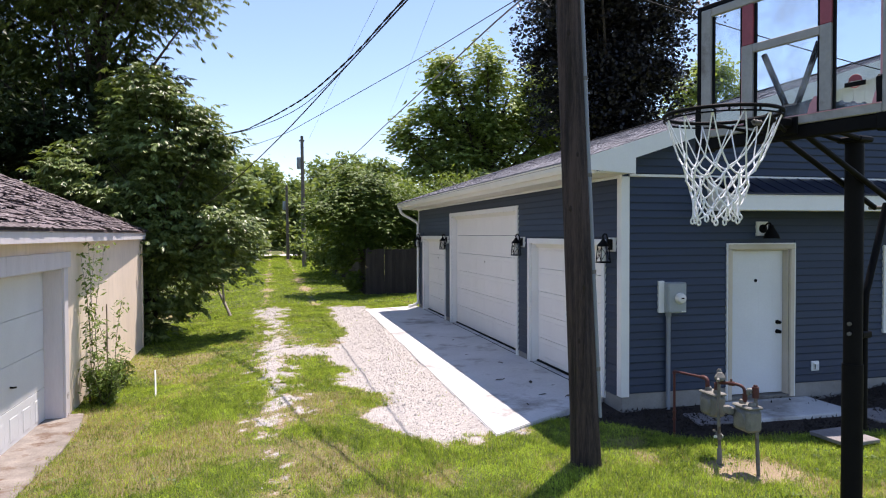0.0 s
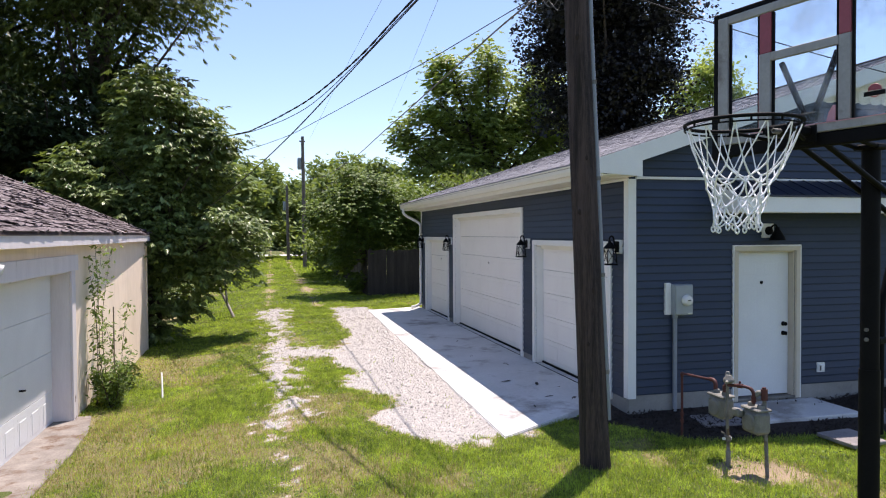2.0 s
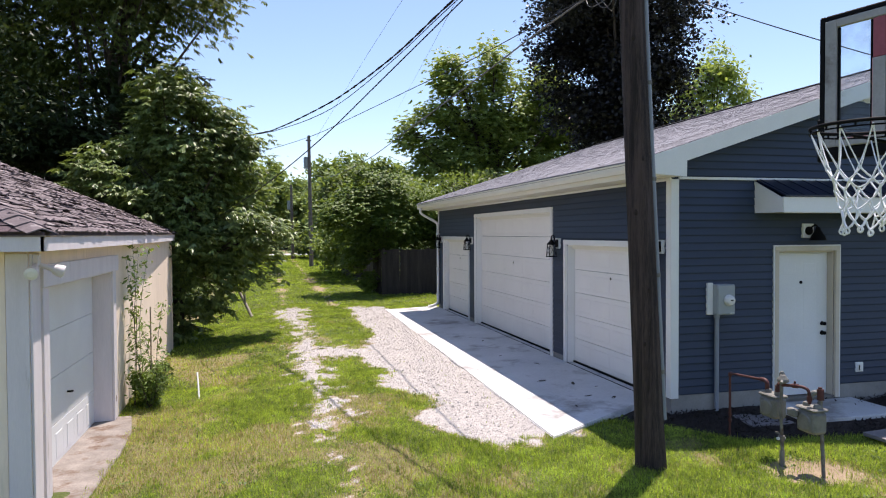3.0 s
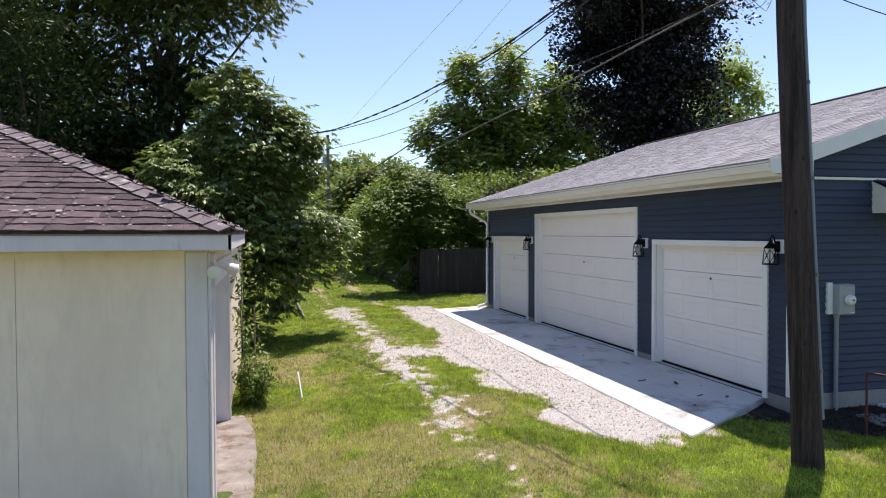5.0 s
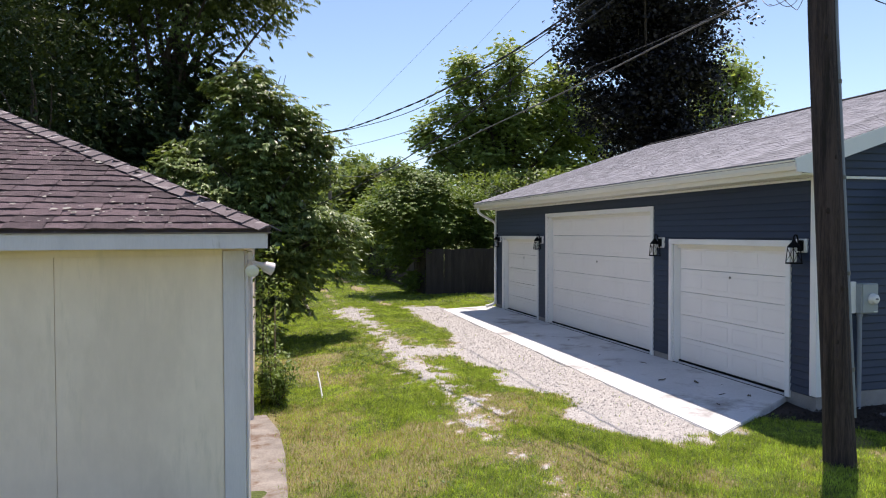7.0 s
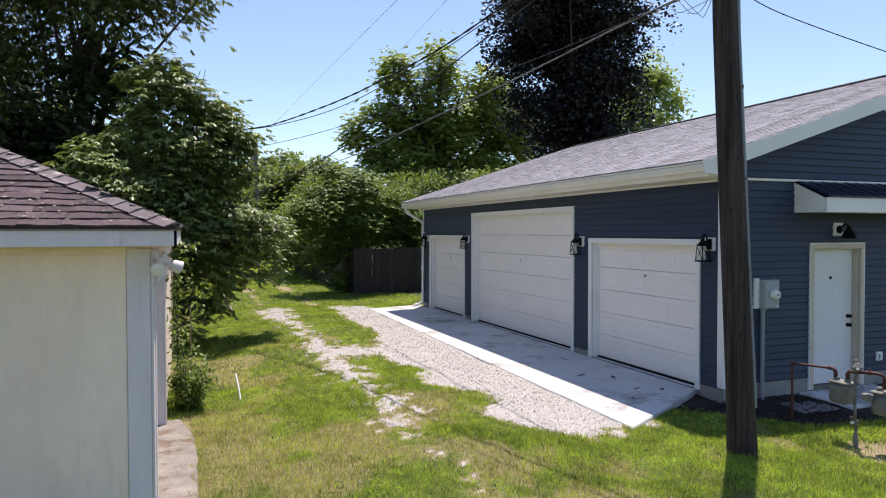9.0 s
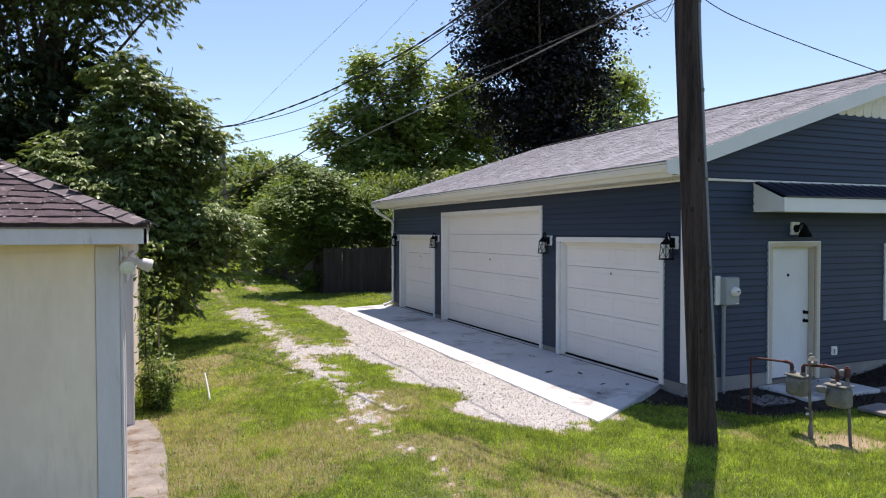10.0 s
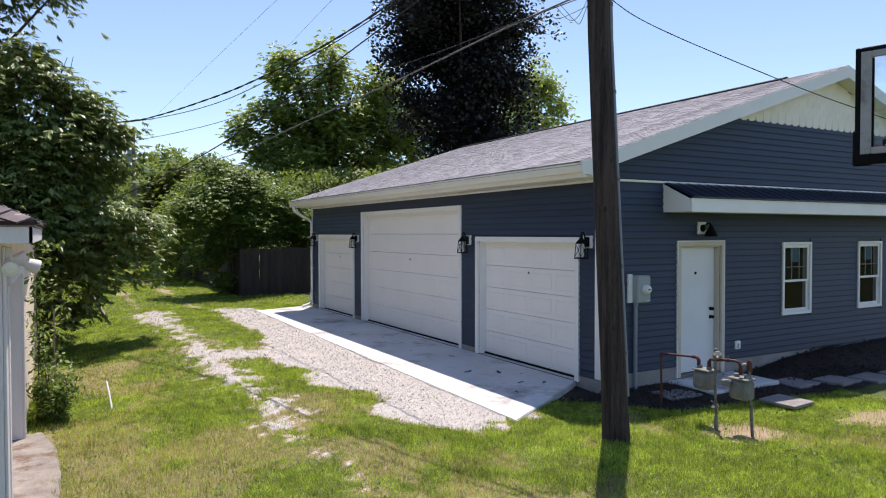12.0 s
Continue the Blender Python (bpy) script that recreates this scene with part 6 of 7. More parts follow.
def build_meter_box():
    t = thing("electric_meter", 0.69, 0, 1.225, "grey steel electric meter box with round glass meter", "electric meter")
    part("mounting_board", boxed(-0.175, -0.09, -0.05, -0.001, 0.0, 0.43, 0.004), M_WHITE, t, "pale mounting board")
    part("case", boxed(-0.095, 0.185, -0.14, -0.001, 0.0, 0.41, 0.010), M_GREY_BOX, t)
    part("cover", boxed(-0.085, 0.175, -0.152, -0.141, 0.015, 0.395, 0.006), M_GREY_BOX, t)
    bm = bmesh.new()
    lathe(bm, [(0.075, 0.0), (0.078, -0.016), (0.068, -0.022), (0.064, -0.056), (0.052, -0.068), (0.0, -0.074)], 0.075, 0.20, 20, "y", -0.153)
    m = part("meter", bm, M_BULB, t, "round pale glass meter")
    bm = boxed(0.055, 0.095, -0.2305, -0.2215, 0.197, 0.213, 0.002)
    part("dial", bm, M_BLACK, m)
    part("conduit", tubed([(-0.04, -0.06, 0.0), (-0.04, -0.06, -1.4)], 0.03, 10), M_CONDUIT, t, "grey conduit into the ground")
    bm = bmesh.new()
    lathe(bm, [(0.036, -0.05), (0.04, -0.04), (0.04, 0.0)], -0.04, -0.06, 12)
    part("hub", bm, M_CONDUIT, t)
    part("label_plate", boxed(0.10, 0.17, -0.1535, -0.1525, 0.02, 0.03), M_WHITE, t)


build_meter_box()


def build_outlet():
    t = thing("outlet", 3.05, 0, 0.31, "white weatherproof outlet cover on the siding", "outlet")
    part("plate", boxed(-0.065, 0.065, -0.03, -0.001, 0.0, 0.14, 0.005), M_WHITE, t)
    part("cover", boxed(-0.045, 0.045, -0.05, -0.031, 0.02, 0.12, 0.008), M_WHITE, t)
    part("latch", boxed(-0.035, -0.02, -0.054, -0.0505, 0.03, 0.10), M_BLACK, t)


build_outlet()


# ---- door pad and stepping stones ----
bm = boxed(1.38, 2.90, -0.90, -0.022, -0.16, -0.045, 0.012)
tagged(new("door_pad", data_of("door_pad", bm, M_SLAB)), "smooth concrete pad before the side door", "pad")


def paver(x, y, turn, w=0.6, d=0.45):
    bm = boxed(-w / 2, w / 2, -d / 2, d / 2, -0.05, 0.0, 0.008)
    for v in bm.verts:
        v.co.z += random.uniform(-0.002, 0.002)
    ob = new("stepping_stone", data_of("stepping_stone", bm, M_PAVER))
    ob.matrix_world = pose(x, y, -0.085, random.uniform(-1, 1), random.uniform(-1, 1), turn)
    tagged(ob, "flat grey aggregate stepping stone on dark mulch", "paver", "stepping stones by the side door")


for row in ((0.97, -0.55, -4, 0.62, 0.5), (2.0, -1.62, 4, 0.50, 0.53), (3.22, -0.95, 5, 0.6, 0.5), (3.97, -1.17, 4, 0.6, 0.5), (4.68, -1.34, 2, 0.62, 0.5), (5.48, -1.40, -2, 0.62, 0.5), (6.3, -1.42, 3, 0.62, 0.5)):
    paver(*row)


# ---- gas meters ----
def meter_body(parent, x, y, z, s, name="gas_meter_body"):
    """A cast meter: a squat box with rounded shoulders, a top casting and a dial hood."""
    bm = boxed(x - 0.085 * s, x + 0.085 * s, y - 0.125 * s, y + 0.125 * s, z, z + 0.225 * s, 0.03 * s)
    b = part(name, bm, M_METER, parent, "weathered pale grey casting")
    part("top_casting", boxed(x - 0.088 * s, x + 0.088 * s, y - 0.127 * s, y + 0.127 * s, z + 0.226 * s, z + 0.252 * s, 0.010 * s), M_METER, b)
    bm = bmesh.new()
    lathe(bm, [(0.09 * s, 0.0), (0.087 * s, -0.008 * s), (0.07 * s, -0.012 * s)], y, z + 0.11 * s, 16, "x", x - 0.085 * s)
    part("diaphragm", bm, M_METER, b)
    for dy in (-0.07, 0.07):
        bm = bmesh.new()
        lathe(bm, [(0.034 * s, 0.0), (0.036 * s, 0.02 * s), (0.028 * s, 0.035 * s)], x, y + dy * s, 10, "z", z + 0.252 * s)
        part("pipe_socket", bm, M_METER, b)
    return b


def build_gas():
    t = thing("gas_meter", 0.08, -1.8, -0.13, "pair of weathered gas meters with rust red pipes", "gas meter")
    t.matrix_world = pose(0, -0.03, -0.04)
    bm = tubed(smooth_path([(0.08, -1.07, -0.25), (0.08, -1.07, 0.35), (0.08, -1.07, 0.68), (0.08, -1.09, 0.705), (0.08, -1.14, 0.71), (0.11, -1.60, 0.735)], 4), 0.0145, 10)
    part("outlet_pipe", bm, M_RUST, t, "rust red pipe")
    bm = tubed(smooth_path([(0.11, -1.56, 0.735), (0.11, -1.63, 0.735), (0.11, -1.66, 0.70), (0.11, -1.66, 0.64)], 4), 0.023, 10)
    part("elbow", bm, M_RUST, t)
    for z in (0.14, 0.22, 0.69):
        bm = bmesh.new()
        lathe(bm, [(0.019, -0.02), (0.022, 0.0), (0.019, 0.02)], 0.08, -1.07, 10, "z", z)
        part("coupling", bm, M_RUST, t)
    meter_body(t, 0.12, -1.74, 0.355, 1.02)
    part("riser", tubed([(0.02, -2.0, -0.25), (0.02, -2.0, 0.10), (0.015, -1.985, 0.45), (0.02, -1.99, 0.80)], 0.017, 10), M_ZINC, t, "grey galvanised riser")
    part("riser_sleeve", tubed([(0.02, -2.0, -0.25), (0.02, -2.0, 0.07)], 0.026, 10), M_METER, t)
    part("valve", boxed(-0.012, 0.05, -2.02, -1.96, 0.17, 0.235, 0.012), M_ZINC, t)
    part("valve_nut", tubed([(-0.035, -1.99, 0.20), (0.06, -1.99, 0.20)], 0.017, 6), M_WHITE, t)
    part("valve_key", boxed(-0.045, -0.035, -2.03, -1.97, 0.255, 0.275, 0.003), M_ZINC, t)
    bm = bmesh.new()
    lathe(bm, [(0.03, -0.035), (0.055, -0.02), (0.058, 0.0), (0.05, 0.012), (0.032, 0.04), (0.026, 0.05)], 0.0, -2.03, 16, "z", 0.83)
    part("regulator", bm, M_METER, t, "round grey regulator")
    part("regulator_cap", tubed([(0.02, -1.99, 0.78), (0.02, -1.99, 0.885), (0.02, -1.99, 0.91)], [0.028, 0.028, 0.016], 12), M_METER, t)
    part("vent", tubed([(-0.02, -2.04, 0.83), (-0.07, -2.09, 0.81)], 0.016, 8), M_METER, t)
    bm = tubed(smooth_path([(0.11, -1.82, 0.63), (0.11, -1.82, 0.70), (0.10, -1.85, 0.745), (0.02, -1.99, 0.765), (0.06, -2.13, 0.785), (0.10, -2.22, 0.78), (0.12, -2.255, 0.74), (0.13, -2.255, 0.62)], 4), 0.0165, 10)
    part("manifold", bm, M_RUST, t, "rust red manifold pipe")
    part("coupling", tubed([(0.11, -1.82, 0.65), (0.11, -1.82, 0.72)], 0.025, 10), M_RUST, t)
    part("coupling", tubed([(0.05, -2.11, 0.782), (0.07, -2.16, 0.787)], 0.024, 8), M_RUST, t)
    part("coupling", tubed([(0.125, -2.255, 0.70), (0.13, -2.255, 0.64)], 0.025, 8), M_RUST, t)
    part("cock_handle", tubed([(0.06, -2.13, 0.79), (0.06, -2.13, 0.83)], 0.011, 8), M_RUST, t)
    body = meter_body(t, 0.16, -2.25, 0.325, 1.04)
    part("dial_hood", boxed(-0.005, 0.062, -2.19, -2.075, 0.475, 0.555, 0.014), M_METER, body, "pale dial housing")
    part("support_post", tubed([(0.20, -2.38, -0.25), (0.20, -2.32, 0.69)], 0.019, 10), M_ZINC, t, "galvanised post")
    part("post_cap", tubed([(0.20, -2.325, 0.67), (0.20, -2.318, 0.78)], 0.034, 10), M_RUST, t, "rust red cap")
    part("post_plug", tubed([(0.20, -2.318, 0.78), (0.20, -2.318, 0.80)], 0.02, 8), M_RUST, t)
    part("tee", tubed(smooth_path([(0.18, -2.30, 0.74), (0.16, -2.275, 0.74), (0.15, -2.26, 0.70)], 3), 0.024, 8), M_METER, t)


build_gas()


# ---- basketball hoop ----
def build_hoop():
    """Board axes: s along the face towards the camera's far side, n out of the face."""
    sx, sy = 0.264, -0.964
    nx, ny = -0.964, -0.264
    cx, cy = -2.110, -5.495
    frame_m = Matrix(((sx, -nx, 0, cx), (sy, -ny, 0, cy), (0, 0, 1, 0.018), (0, 0, 0, 1)))
    t = thing("basketball_hoop", -1.65, -5.35, -0.12, "worn adjustable basketball hoop with clear board and white net", "basketball hoop")
    t.matrix_world = frame_m
    # local x: along the board, local y: behind the board, z: up
    xl, xr, z0, z1 = -0.555, 0.485, 2.72, 3.50
    bm = bmesh.new()
    for a, b, lo, hi in ((xl, xl + 0.034, z0, z1), (xr - 0.024, xr, z0, z1), (xl + 0.034, xr - 0.024, z1 - 0.03, z1), (xl + 0.034, xr - 0.024, z0, z0 + 0.065)):
        box(bm, a, b, -0.012, 0.03, lo, hi, 0.006)
    rim_board = part("board_rim", bm, M_BLACK, t, "black plastic board edge")
    part("corner_pad", boxed(xl - 0.012, xl + 0.10, -0.016, 0.034, z0 - 0.01, z0 + 0.23, 0.01), M_BLACK, rim_board)
    part("corner_pad", boxed(xr - 0.10, xr + 0.012, -0.016, 0.034, z0 - 0.01, z0 + 0.23, 0.01), M_BLACK, rim_board)
    bm = bmesh.new()
    f = 0.043
    a0, a1, b0, b1 = xl + 0.035, xr - 0.025, z0 + 0.066, z1 - 0.031
    gl, gr = a0 + 0.064, a1 - f
    for a, b, lo, hi in ((a0, gl, b0, b1), (gr, a1, b0, b1), (gl, gr, b1 - f, b1), (gl, gr, b0, b0 + f)):
        box(bm, a, b, -0.02, 0.004, lo, hi, 0.004)
    part("inner_frame", bm, M_BOARD_FRAME, t, "scuffed grey frame")
    bm = bmesh.new()
    hl, hr, ht = -0.268, 0.196, 3.222
    for a, b, lo, hi in ((hl, hl + 0.063, b0 + f + 0.001, ht), (hr - 0.055, hr, b0 + f + 0.001, ht), (hl + 0.063, hr - 0.055, ht - 0.043, ht)):
        box(bm, a, b, -0.02, 0.003, lo, hi, 0.003)
    part("target_frame", bm, M_BOARD_FRAME, t, "scuffed grey target frame")
    for a, w in ((hl, 0.063), (hr - 0.055, 0.055)):
        part("upright", boxed(a, a + w, -0.018, 0.002, ht + 0.001, b1 - f - 0.001, 0.003), M_RED, t, "faded red upright")
    # dark and red backing bars behind the acrylic
    for a in (gl + 0.001, hl - 0.016, hl + 0.065, hr - 0.070, hr + 0.002, gr - 0.013):
        part("backing_bar", boxed(a, a + 0.012, -0.010, 0.004, b0 + f + 0.002, b1 - f - 0.002, 0.002), M_BLACK if a < hr + 0.01 else M_PINK, t, "edge strip")
    part("red_line", boxed(hl - 0.003, hl - 0.0005, -0.016, -0.010, b0 + f, ht), M_PINK, t)
    part("red_line", boxed(gl, gr, -0.0235, -0.0205, b0 + f - 0.004, b0 + f), M_PINK, t)
    for x in (hr - 0.115, gr - 0.045):
        bm = bmesh.new()
        prism(bm, [(x, b0 + f + 0.003), (x + 0.045, b0 + f + 0.003), (x + 0.045, b0 + f + 0.075), (x + 0.032, b0 + f + 0.075), (x + 0.012, b0 + f + 0.045)], -0.012, 0.0, "y")
        part("corner_gusset", bm, M_PINK, t, "faded pink corner")
    pane = part("acrylic", boxed(a0 + 0.01, a1 - 0.01, 0.005, 0.010, b0 + 0.01, b1 - 0.01), M_ACRYLIC, t, "clear hazy acrylic")
    pane.visible_shadow = False
    badge = bmesh.new()
    tube(badge, [(0.295 + 0.028 * math.cos(2 * math.pi * k / 16), -0.001, 2.94 + 0.028 * math.sin(2 * math.pi * k / 16)) for k in range(17)], 0.003, 5)
    box(badge, 0.267, 0.323, -0.004, -0.001, 2.953, 2.957)
    bow = [(0.295 + 0.026 * math.cos(math.pi * k / 8), 2.942 + 0.026 * math.sin(math.pi * k / 8)) for k in range(9)]
    prism(badge, bow, -0.003, 0.003, "y")
    part("badge_ball", badge, M_RED, t, "red ball outline badge")
    part("badge_bar", boxed(0.250, 0.342, -0.006, -0.003, 2.918, 2.938), M_BLACK, t, "dark badge bar")
    # rim
    rz, ry, rx = 2.805, -0.46, -0.03
    RIM = 0.247
    ring = bmesh.new()
    tube(ring, [(rx + RIM * math.cos(2 * math.pi * k / 40), ry + RIM * math.sin(2 * math.pi * k / 40), rz) for k in range(41)], 0.0085, 8, False)
    part("rim", ring, M_BLACK, t, "black steel rim")
    ring = bmesh.new()
    tube(ring, [(rx + RIM * math.cos(2 * math.pi * k / 40), ry + RIM * math.sin(2 * math.pi * k / 40), rz - 0.022) for k in range(41)], 0.004, 6, False)
    for k in range(12):
        a = 2 * math.pi * (k + 0.5) / 12
        c = Vector((rx + RIM * math.cos(a), ry + RIM * math.sin(a), rz))
        tube(ring, [c + Vector((0, 0, -0.005)), c + Vector((0, 0, -0.024))], 0.005, 5)
    part("net_ring", ring, M_BLACK, t)
    part("rim_bracket", boxed(rx - 0.055, rx + 0.055, -0.235, -0.031, rz - 0.035, rz + 0.012, 0.008), M_BLACK, t)
    bm = bmesh.new()
    for sgn in (-1, 1):
        tube(bm, [(rx + sgn * 0.06, -0.10, rz - 0.055), (rx + sgn * 0.15, -0.35, rz - 0.012)], 0.009, 6)
    part("rim_brace", bm, M_BLACK, t)
    part("mount_plate", boxed(rx - 0.075, rx + 0.075, -0.03, -0.0205, rz - 0.065, rz + 0.02, 0.004), M_BLACK, t)
    bm = bmesh.new()
    pts = [(rx + 0.035 + 0.012 * math.cos(k * 1.2), -0.245 - k * 0.0012, rz - 0.025 + 0.012 * math.sin(k * 1.2)) for k in range(40)]
    tube(bm, pts, 0.003, 5)
    part("spring", bm, M_ZINC, t, "coil spring")
    # net: twelve loops that knot into diamonds
    bm = bmesh.new()
    g = random.Random(4)
    levels = [(0.244, -0.014), (0.172, -0.185), (0.146, -0.235), (0.127, -0.283), (0.113, -0.330), (0.103, -0.376), (0.096, -0.420), (0.094, -0.458)]
    knots = {}
    for li, (r, dz) in enumerate(levels):
        for k in range(12):
            a = 2 * math.pi * (k + (0.5 if li % 2 else 0.0)) / 12
            jig = 0.0 if li == 0 else 0.013
            knots[li, k] = Vector((rx + r * math.cos(a) + g.uniform(-jig, jig), ry - 0.12 * max(0.0, -dz - 0.1) + r * math.sin(a) + g.uniform(-jig, jig), rz + dz + g.uniform(-jig, jig)))
    for li in range(len(levels) - 1):
        for k in range(12):
            pairs = ((k, k), (k, (k - 1) % 12)) if li % 2 == 0 else ((k, k), (k, (k + 1) % 12))
            for a, b in pairs:
                p, q = knots[li, a], knots[li + 1, b]
                mid = (p + q) / 2 + Vector((g.uniform(-0.004, 0.004), g.uniform(-0.004, 0.004), -0.006))
                tube(bm, [p, mid, q], 0.0032 if li < 1 else 0.0042, 5)
            if li:
                c = knots[li, k]
                tube(bm, [c + Vector((0, 0, 0.008)), c, c - Vector((0, 0, 0.008))], [0.003, 0.007, 0.003], 5)
    for k in range(12):
        c = knots[len(levels) - 1, k]
        lp = [c + Vector((0.010 * math.sin(2 * math.pi * q / 8), 0, -0.013 + 0.013 * math.cos(2 * math.pi * q / 8))) for q in range(9)]
        tube(bm, lp, 0.0042, 5)
    part("net", bm, M_NET, t, "white knotted cord net")
    # pole, lift arms and adjusting bar
    inv = frame_m.inverted()
    px, py = -1.625, -5.37

    def loc(x, y, z):
        return inv @ Vector((x, y, z))
    bm = bmesh.new()
    tube(bm, [loc(px, py, -0.2), loc(px, py, 1.2), loc(px, py, 2.78)], 0.045, 16)
    tube(bm, [loc(px, py, -0.2), loc(px, py, 1.62)], 0.050, 16)
    pole = part("pole", bm, M_BLACK, t, "black steel pole")
    for z in (1.78, 1.83):
        part("bolt", tubed([loc(px - 0.045, py - 0.025, z), loc(px - 0.058, py - 0.033, z)], 0.010, 8), M_ZINC, pole, "bright bolt")
    pl = loc(px, py, 0)
    for dx in (-0.06, 0.06):
        part("lift_arm", tubed([(pl.x + dx, 0.0, 2.735), (pl.x + dx, pl.y + 0.30, 2.41)], 0.0145, 8), M_BLACK, t, "black lift arm")
        part("upper_arm", tubed([(pl.x + dx * 0.8, 0.06, 2.80), (pl.x + dx * 0.8, pl.y, 2.745)], 0.014, 8), M_BLACK, t)
        part("board_brace", tubed([(-0.045 + dx * 2.4, 0.05, 3.17), (-0.045 + dx * 0.4, 0.06, 2.885)], 0.015, 8), M_BLACK, t, "black brace behind the acrylic")
    part("hub_bracket", boxed(-0.10, 0.01, 0.03, 0.10, 2.78, 2.90, 0.01), M_BLACK, t)
    part("top_bracket", boxed(pl.x - 0.065, pl.x + 0.065, pl.y - 0.06, pl.y + 0.06, 2.735, 2.765, 0.008), M_BLACK, t)
    bar = smooth_path([(pl.x, pl.y + 0.30, 2.43), (pl.x, pl.y + 0.215, 2.21), (pl.x, pl.y + 0.14, 2.02), (pl.x, pl.y + 0.105, 1.88), (pl.x, pl.y + 0.10, 1.25)], 3)
    part("adjusting_bar", tubed(bar, 0.019, 8), M_BLACK, t, "bent black adjusting bar")
    part("pivot_bolt", tubed([(pl.x - 0.09, pl.y + 0.30, 2.41), (pl.x + 0.09, pl.y + 0.30, 2.41)], 0.010, 8), M_ZINC, t)
    part("catch", boxed(pl.x - 0.03, pl.x + 0.03, pl.y + 0.04, pl.y + 0.125, 1.73, 1.765, 0.006), M_BLACK, t)


build_hoop()


# ---- by the shed: apron, lights, weeds, stake ----
bm = bmesh.new()
prism(bm, [(-7.6, -1.0), (-6.98, -1.0), (-6.96, 0.6), (-7.0, 1.6), (-7.16, 2.45), (-7.6, 2.45)], -0.4, -0.246, "z")
bmesh.ops.bevel(bm, geom=[e for e in bm.edges if e.verts[0].co.z > -0.3 and e.verts[1].co.z > -0.3], offset=0.012, segments=1, affect="EDGES")
setting("apron_shed", bm, M_OLD_CONCRETE, "stained old concrete apron before the shed door", "pavement")

def build_flood():
    t = thing("flood_light", HX - 0.135, -1.03, 1.975, "white twin flood lamp holder under the eave", "flood light")
    bm = bmesh.new()
    lathe(bm, [(0.05, 0.0), (0.05, 0.02), (0.03, 0.035)], 0.0, 0.14, 14, "x", 0.001)
    part("base", bm, M_HUT_TRIM, t)
    part("sensor_box", boxed(0.02, 0.07, -0.04, 0.05, 0.09, 0.20, 0.008), M_HUT_TRIM, t)
    for a, b in ((Vector((0.05, -0.04, 0.10)), Vector((0.06, -0.15, 0.06))), (Vector((0.06, 0.02, 0.10)), Vector((0.16, 0.05, 0.06)))):
        d = (b - a).normalized()
        holder = part("lamp_holder", tubed([a, b, b + d * 0.03, b + d * 0.10], [0.02, 0.03, 0.052, 0.062], 12), M_HUT_TRIM, t)
        part("bulb", tubed([b + d * 0.101, b + d * 0.112], [0.056, 0.03], 12), M_BULB, holder)


build_flood()


def build_weed(name, x, y, h, n, seed, label, leaf=0.10, spread=0.3, mat=L_VINE, low=0.5):
    t = thing(name, x, y, -0.27, label, "weed")
    g = random.Random(seed)
    pts = []
    for k in range(n):
        bm = bmesh.new()
        top = Vector((g.uniform(-spread, spread), g.uniform(-spread, spread), h * g.uniform(low, 1.0)))
        mid = top * 0.5 + Vector((g.uniform(-0.08, 0.08), g.uniform(-0.08, 0.08), 0.05))
        path = smooth_path([(g.uniform(-0.1, 0.1), g.uniform(-0.1, 0.1), -0.03), mid, top], 5)
        tube(bm, path, [0.007 * (1 - 0.7 * i / (len(path) - 1)) for i in range(len(path))], 5)
        part("stem", bm, M_BARK, t, "thin stem")
        for p in path[2:]:
            pts += [tuple(p + Vector((g.uniform(-0.06, 0.06), g.uniform(-0.06, 0.06), g.uniform(-0.05, 0.05)))) for _ in range(2)]
    v, f = leaf_cloud(pts, (0.05, 0.05, 0.04), 6, leaf, 0.42, -0.25, seed)
    ob = new("leaves", fast_mesh("leaves", v, f, mat))
    ob.parent = t


build_weed("weed", -7.15, 3.12, 2.48, 4, 31, "tall leggy sapling against the shed wall", 0.09, 0.16, L_MID, 0.88)
build_weed("weed", -7.1, 3.75, 1.5, 2, 32, "tall weed beside the shed wall", 0.09, 0.2, L_MID, 0.85)
build_weed("weed", -7.05, 3.25, 0.5, 8, 33, "rank weeds at the shed foot", 0.08, 0.22, L_DARK)
build_weed("weed", -6.98, 2.95, 0.85, 9, 37, "rank tall weeds at the shed corner", 0.075, 0.26, L_VINE)
build_weed("weed", -7.05, 4.2, 0.5, 6, 34, "rank weeds at the shed foot", 0.08, 0.24, L_DARK)
tagged(new("cane", data_of("cane", tubed([(-7.01, 3.25, -0.28), (-7.015, 3.26, 1.23)], 0.011, 6), M_DIRT)), "thin tan cane stuck in the ground", "cane")
tagged(new("stake", data_of("stake", tubed([(-6.305, 3.14, -0.26), (-6.33, 3.30, -0.06), (-6.36, 3.46, 0.13)], 0.014, 8), M_STAKE)), "thin white marker stake leaning in the grass", "stake")
bm = tubed([(-5.75, 13.2, -0.15), (-5.95, 13.5, 0.25), (-6.2, 13.6, 0.75)], [0.05, 0.045, 0.035], 7)
tube(bm, [(-5.95, 13.5, 0.2), (-6.0, 13.2, 1.2)], [0.04, 0.02], 6)
tagged(new("fallen_branch", data_of("fallen_branch", bm, M_BRANCH)), "bare broken branch leaning out of the leaves", "branch")


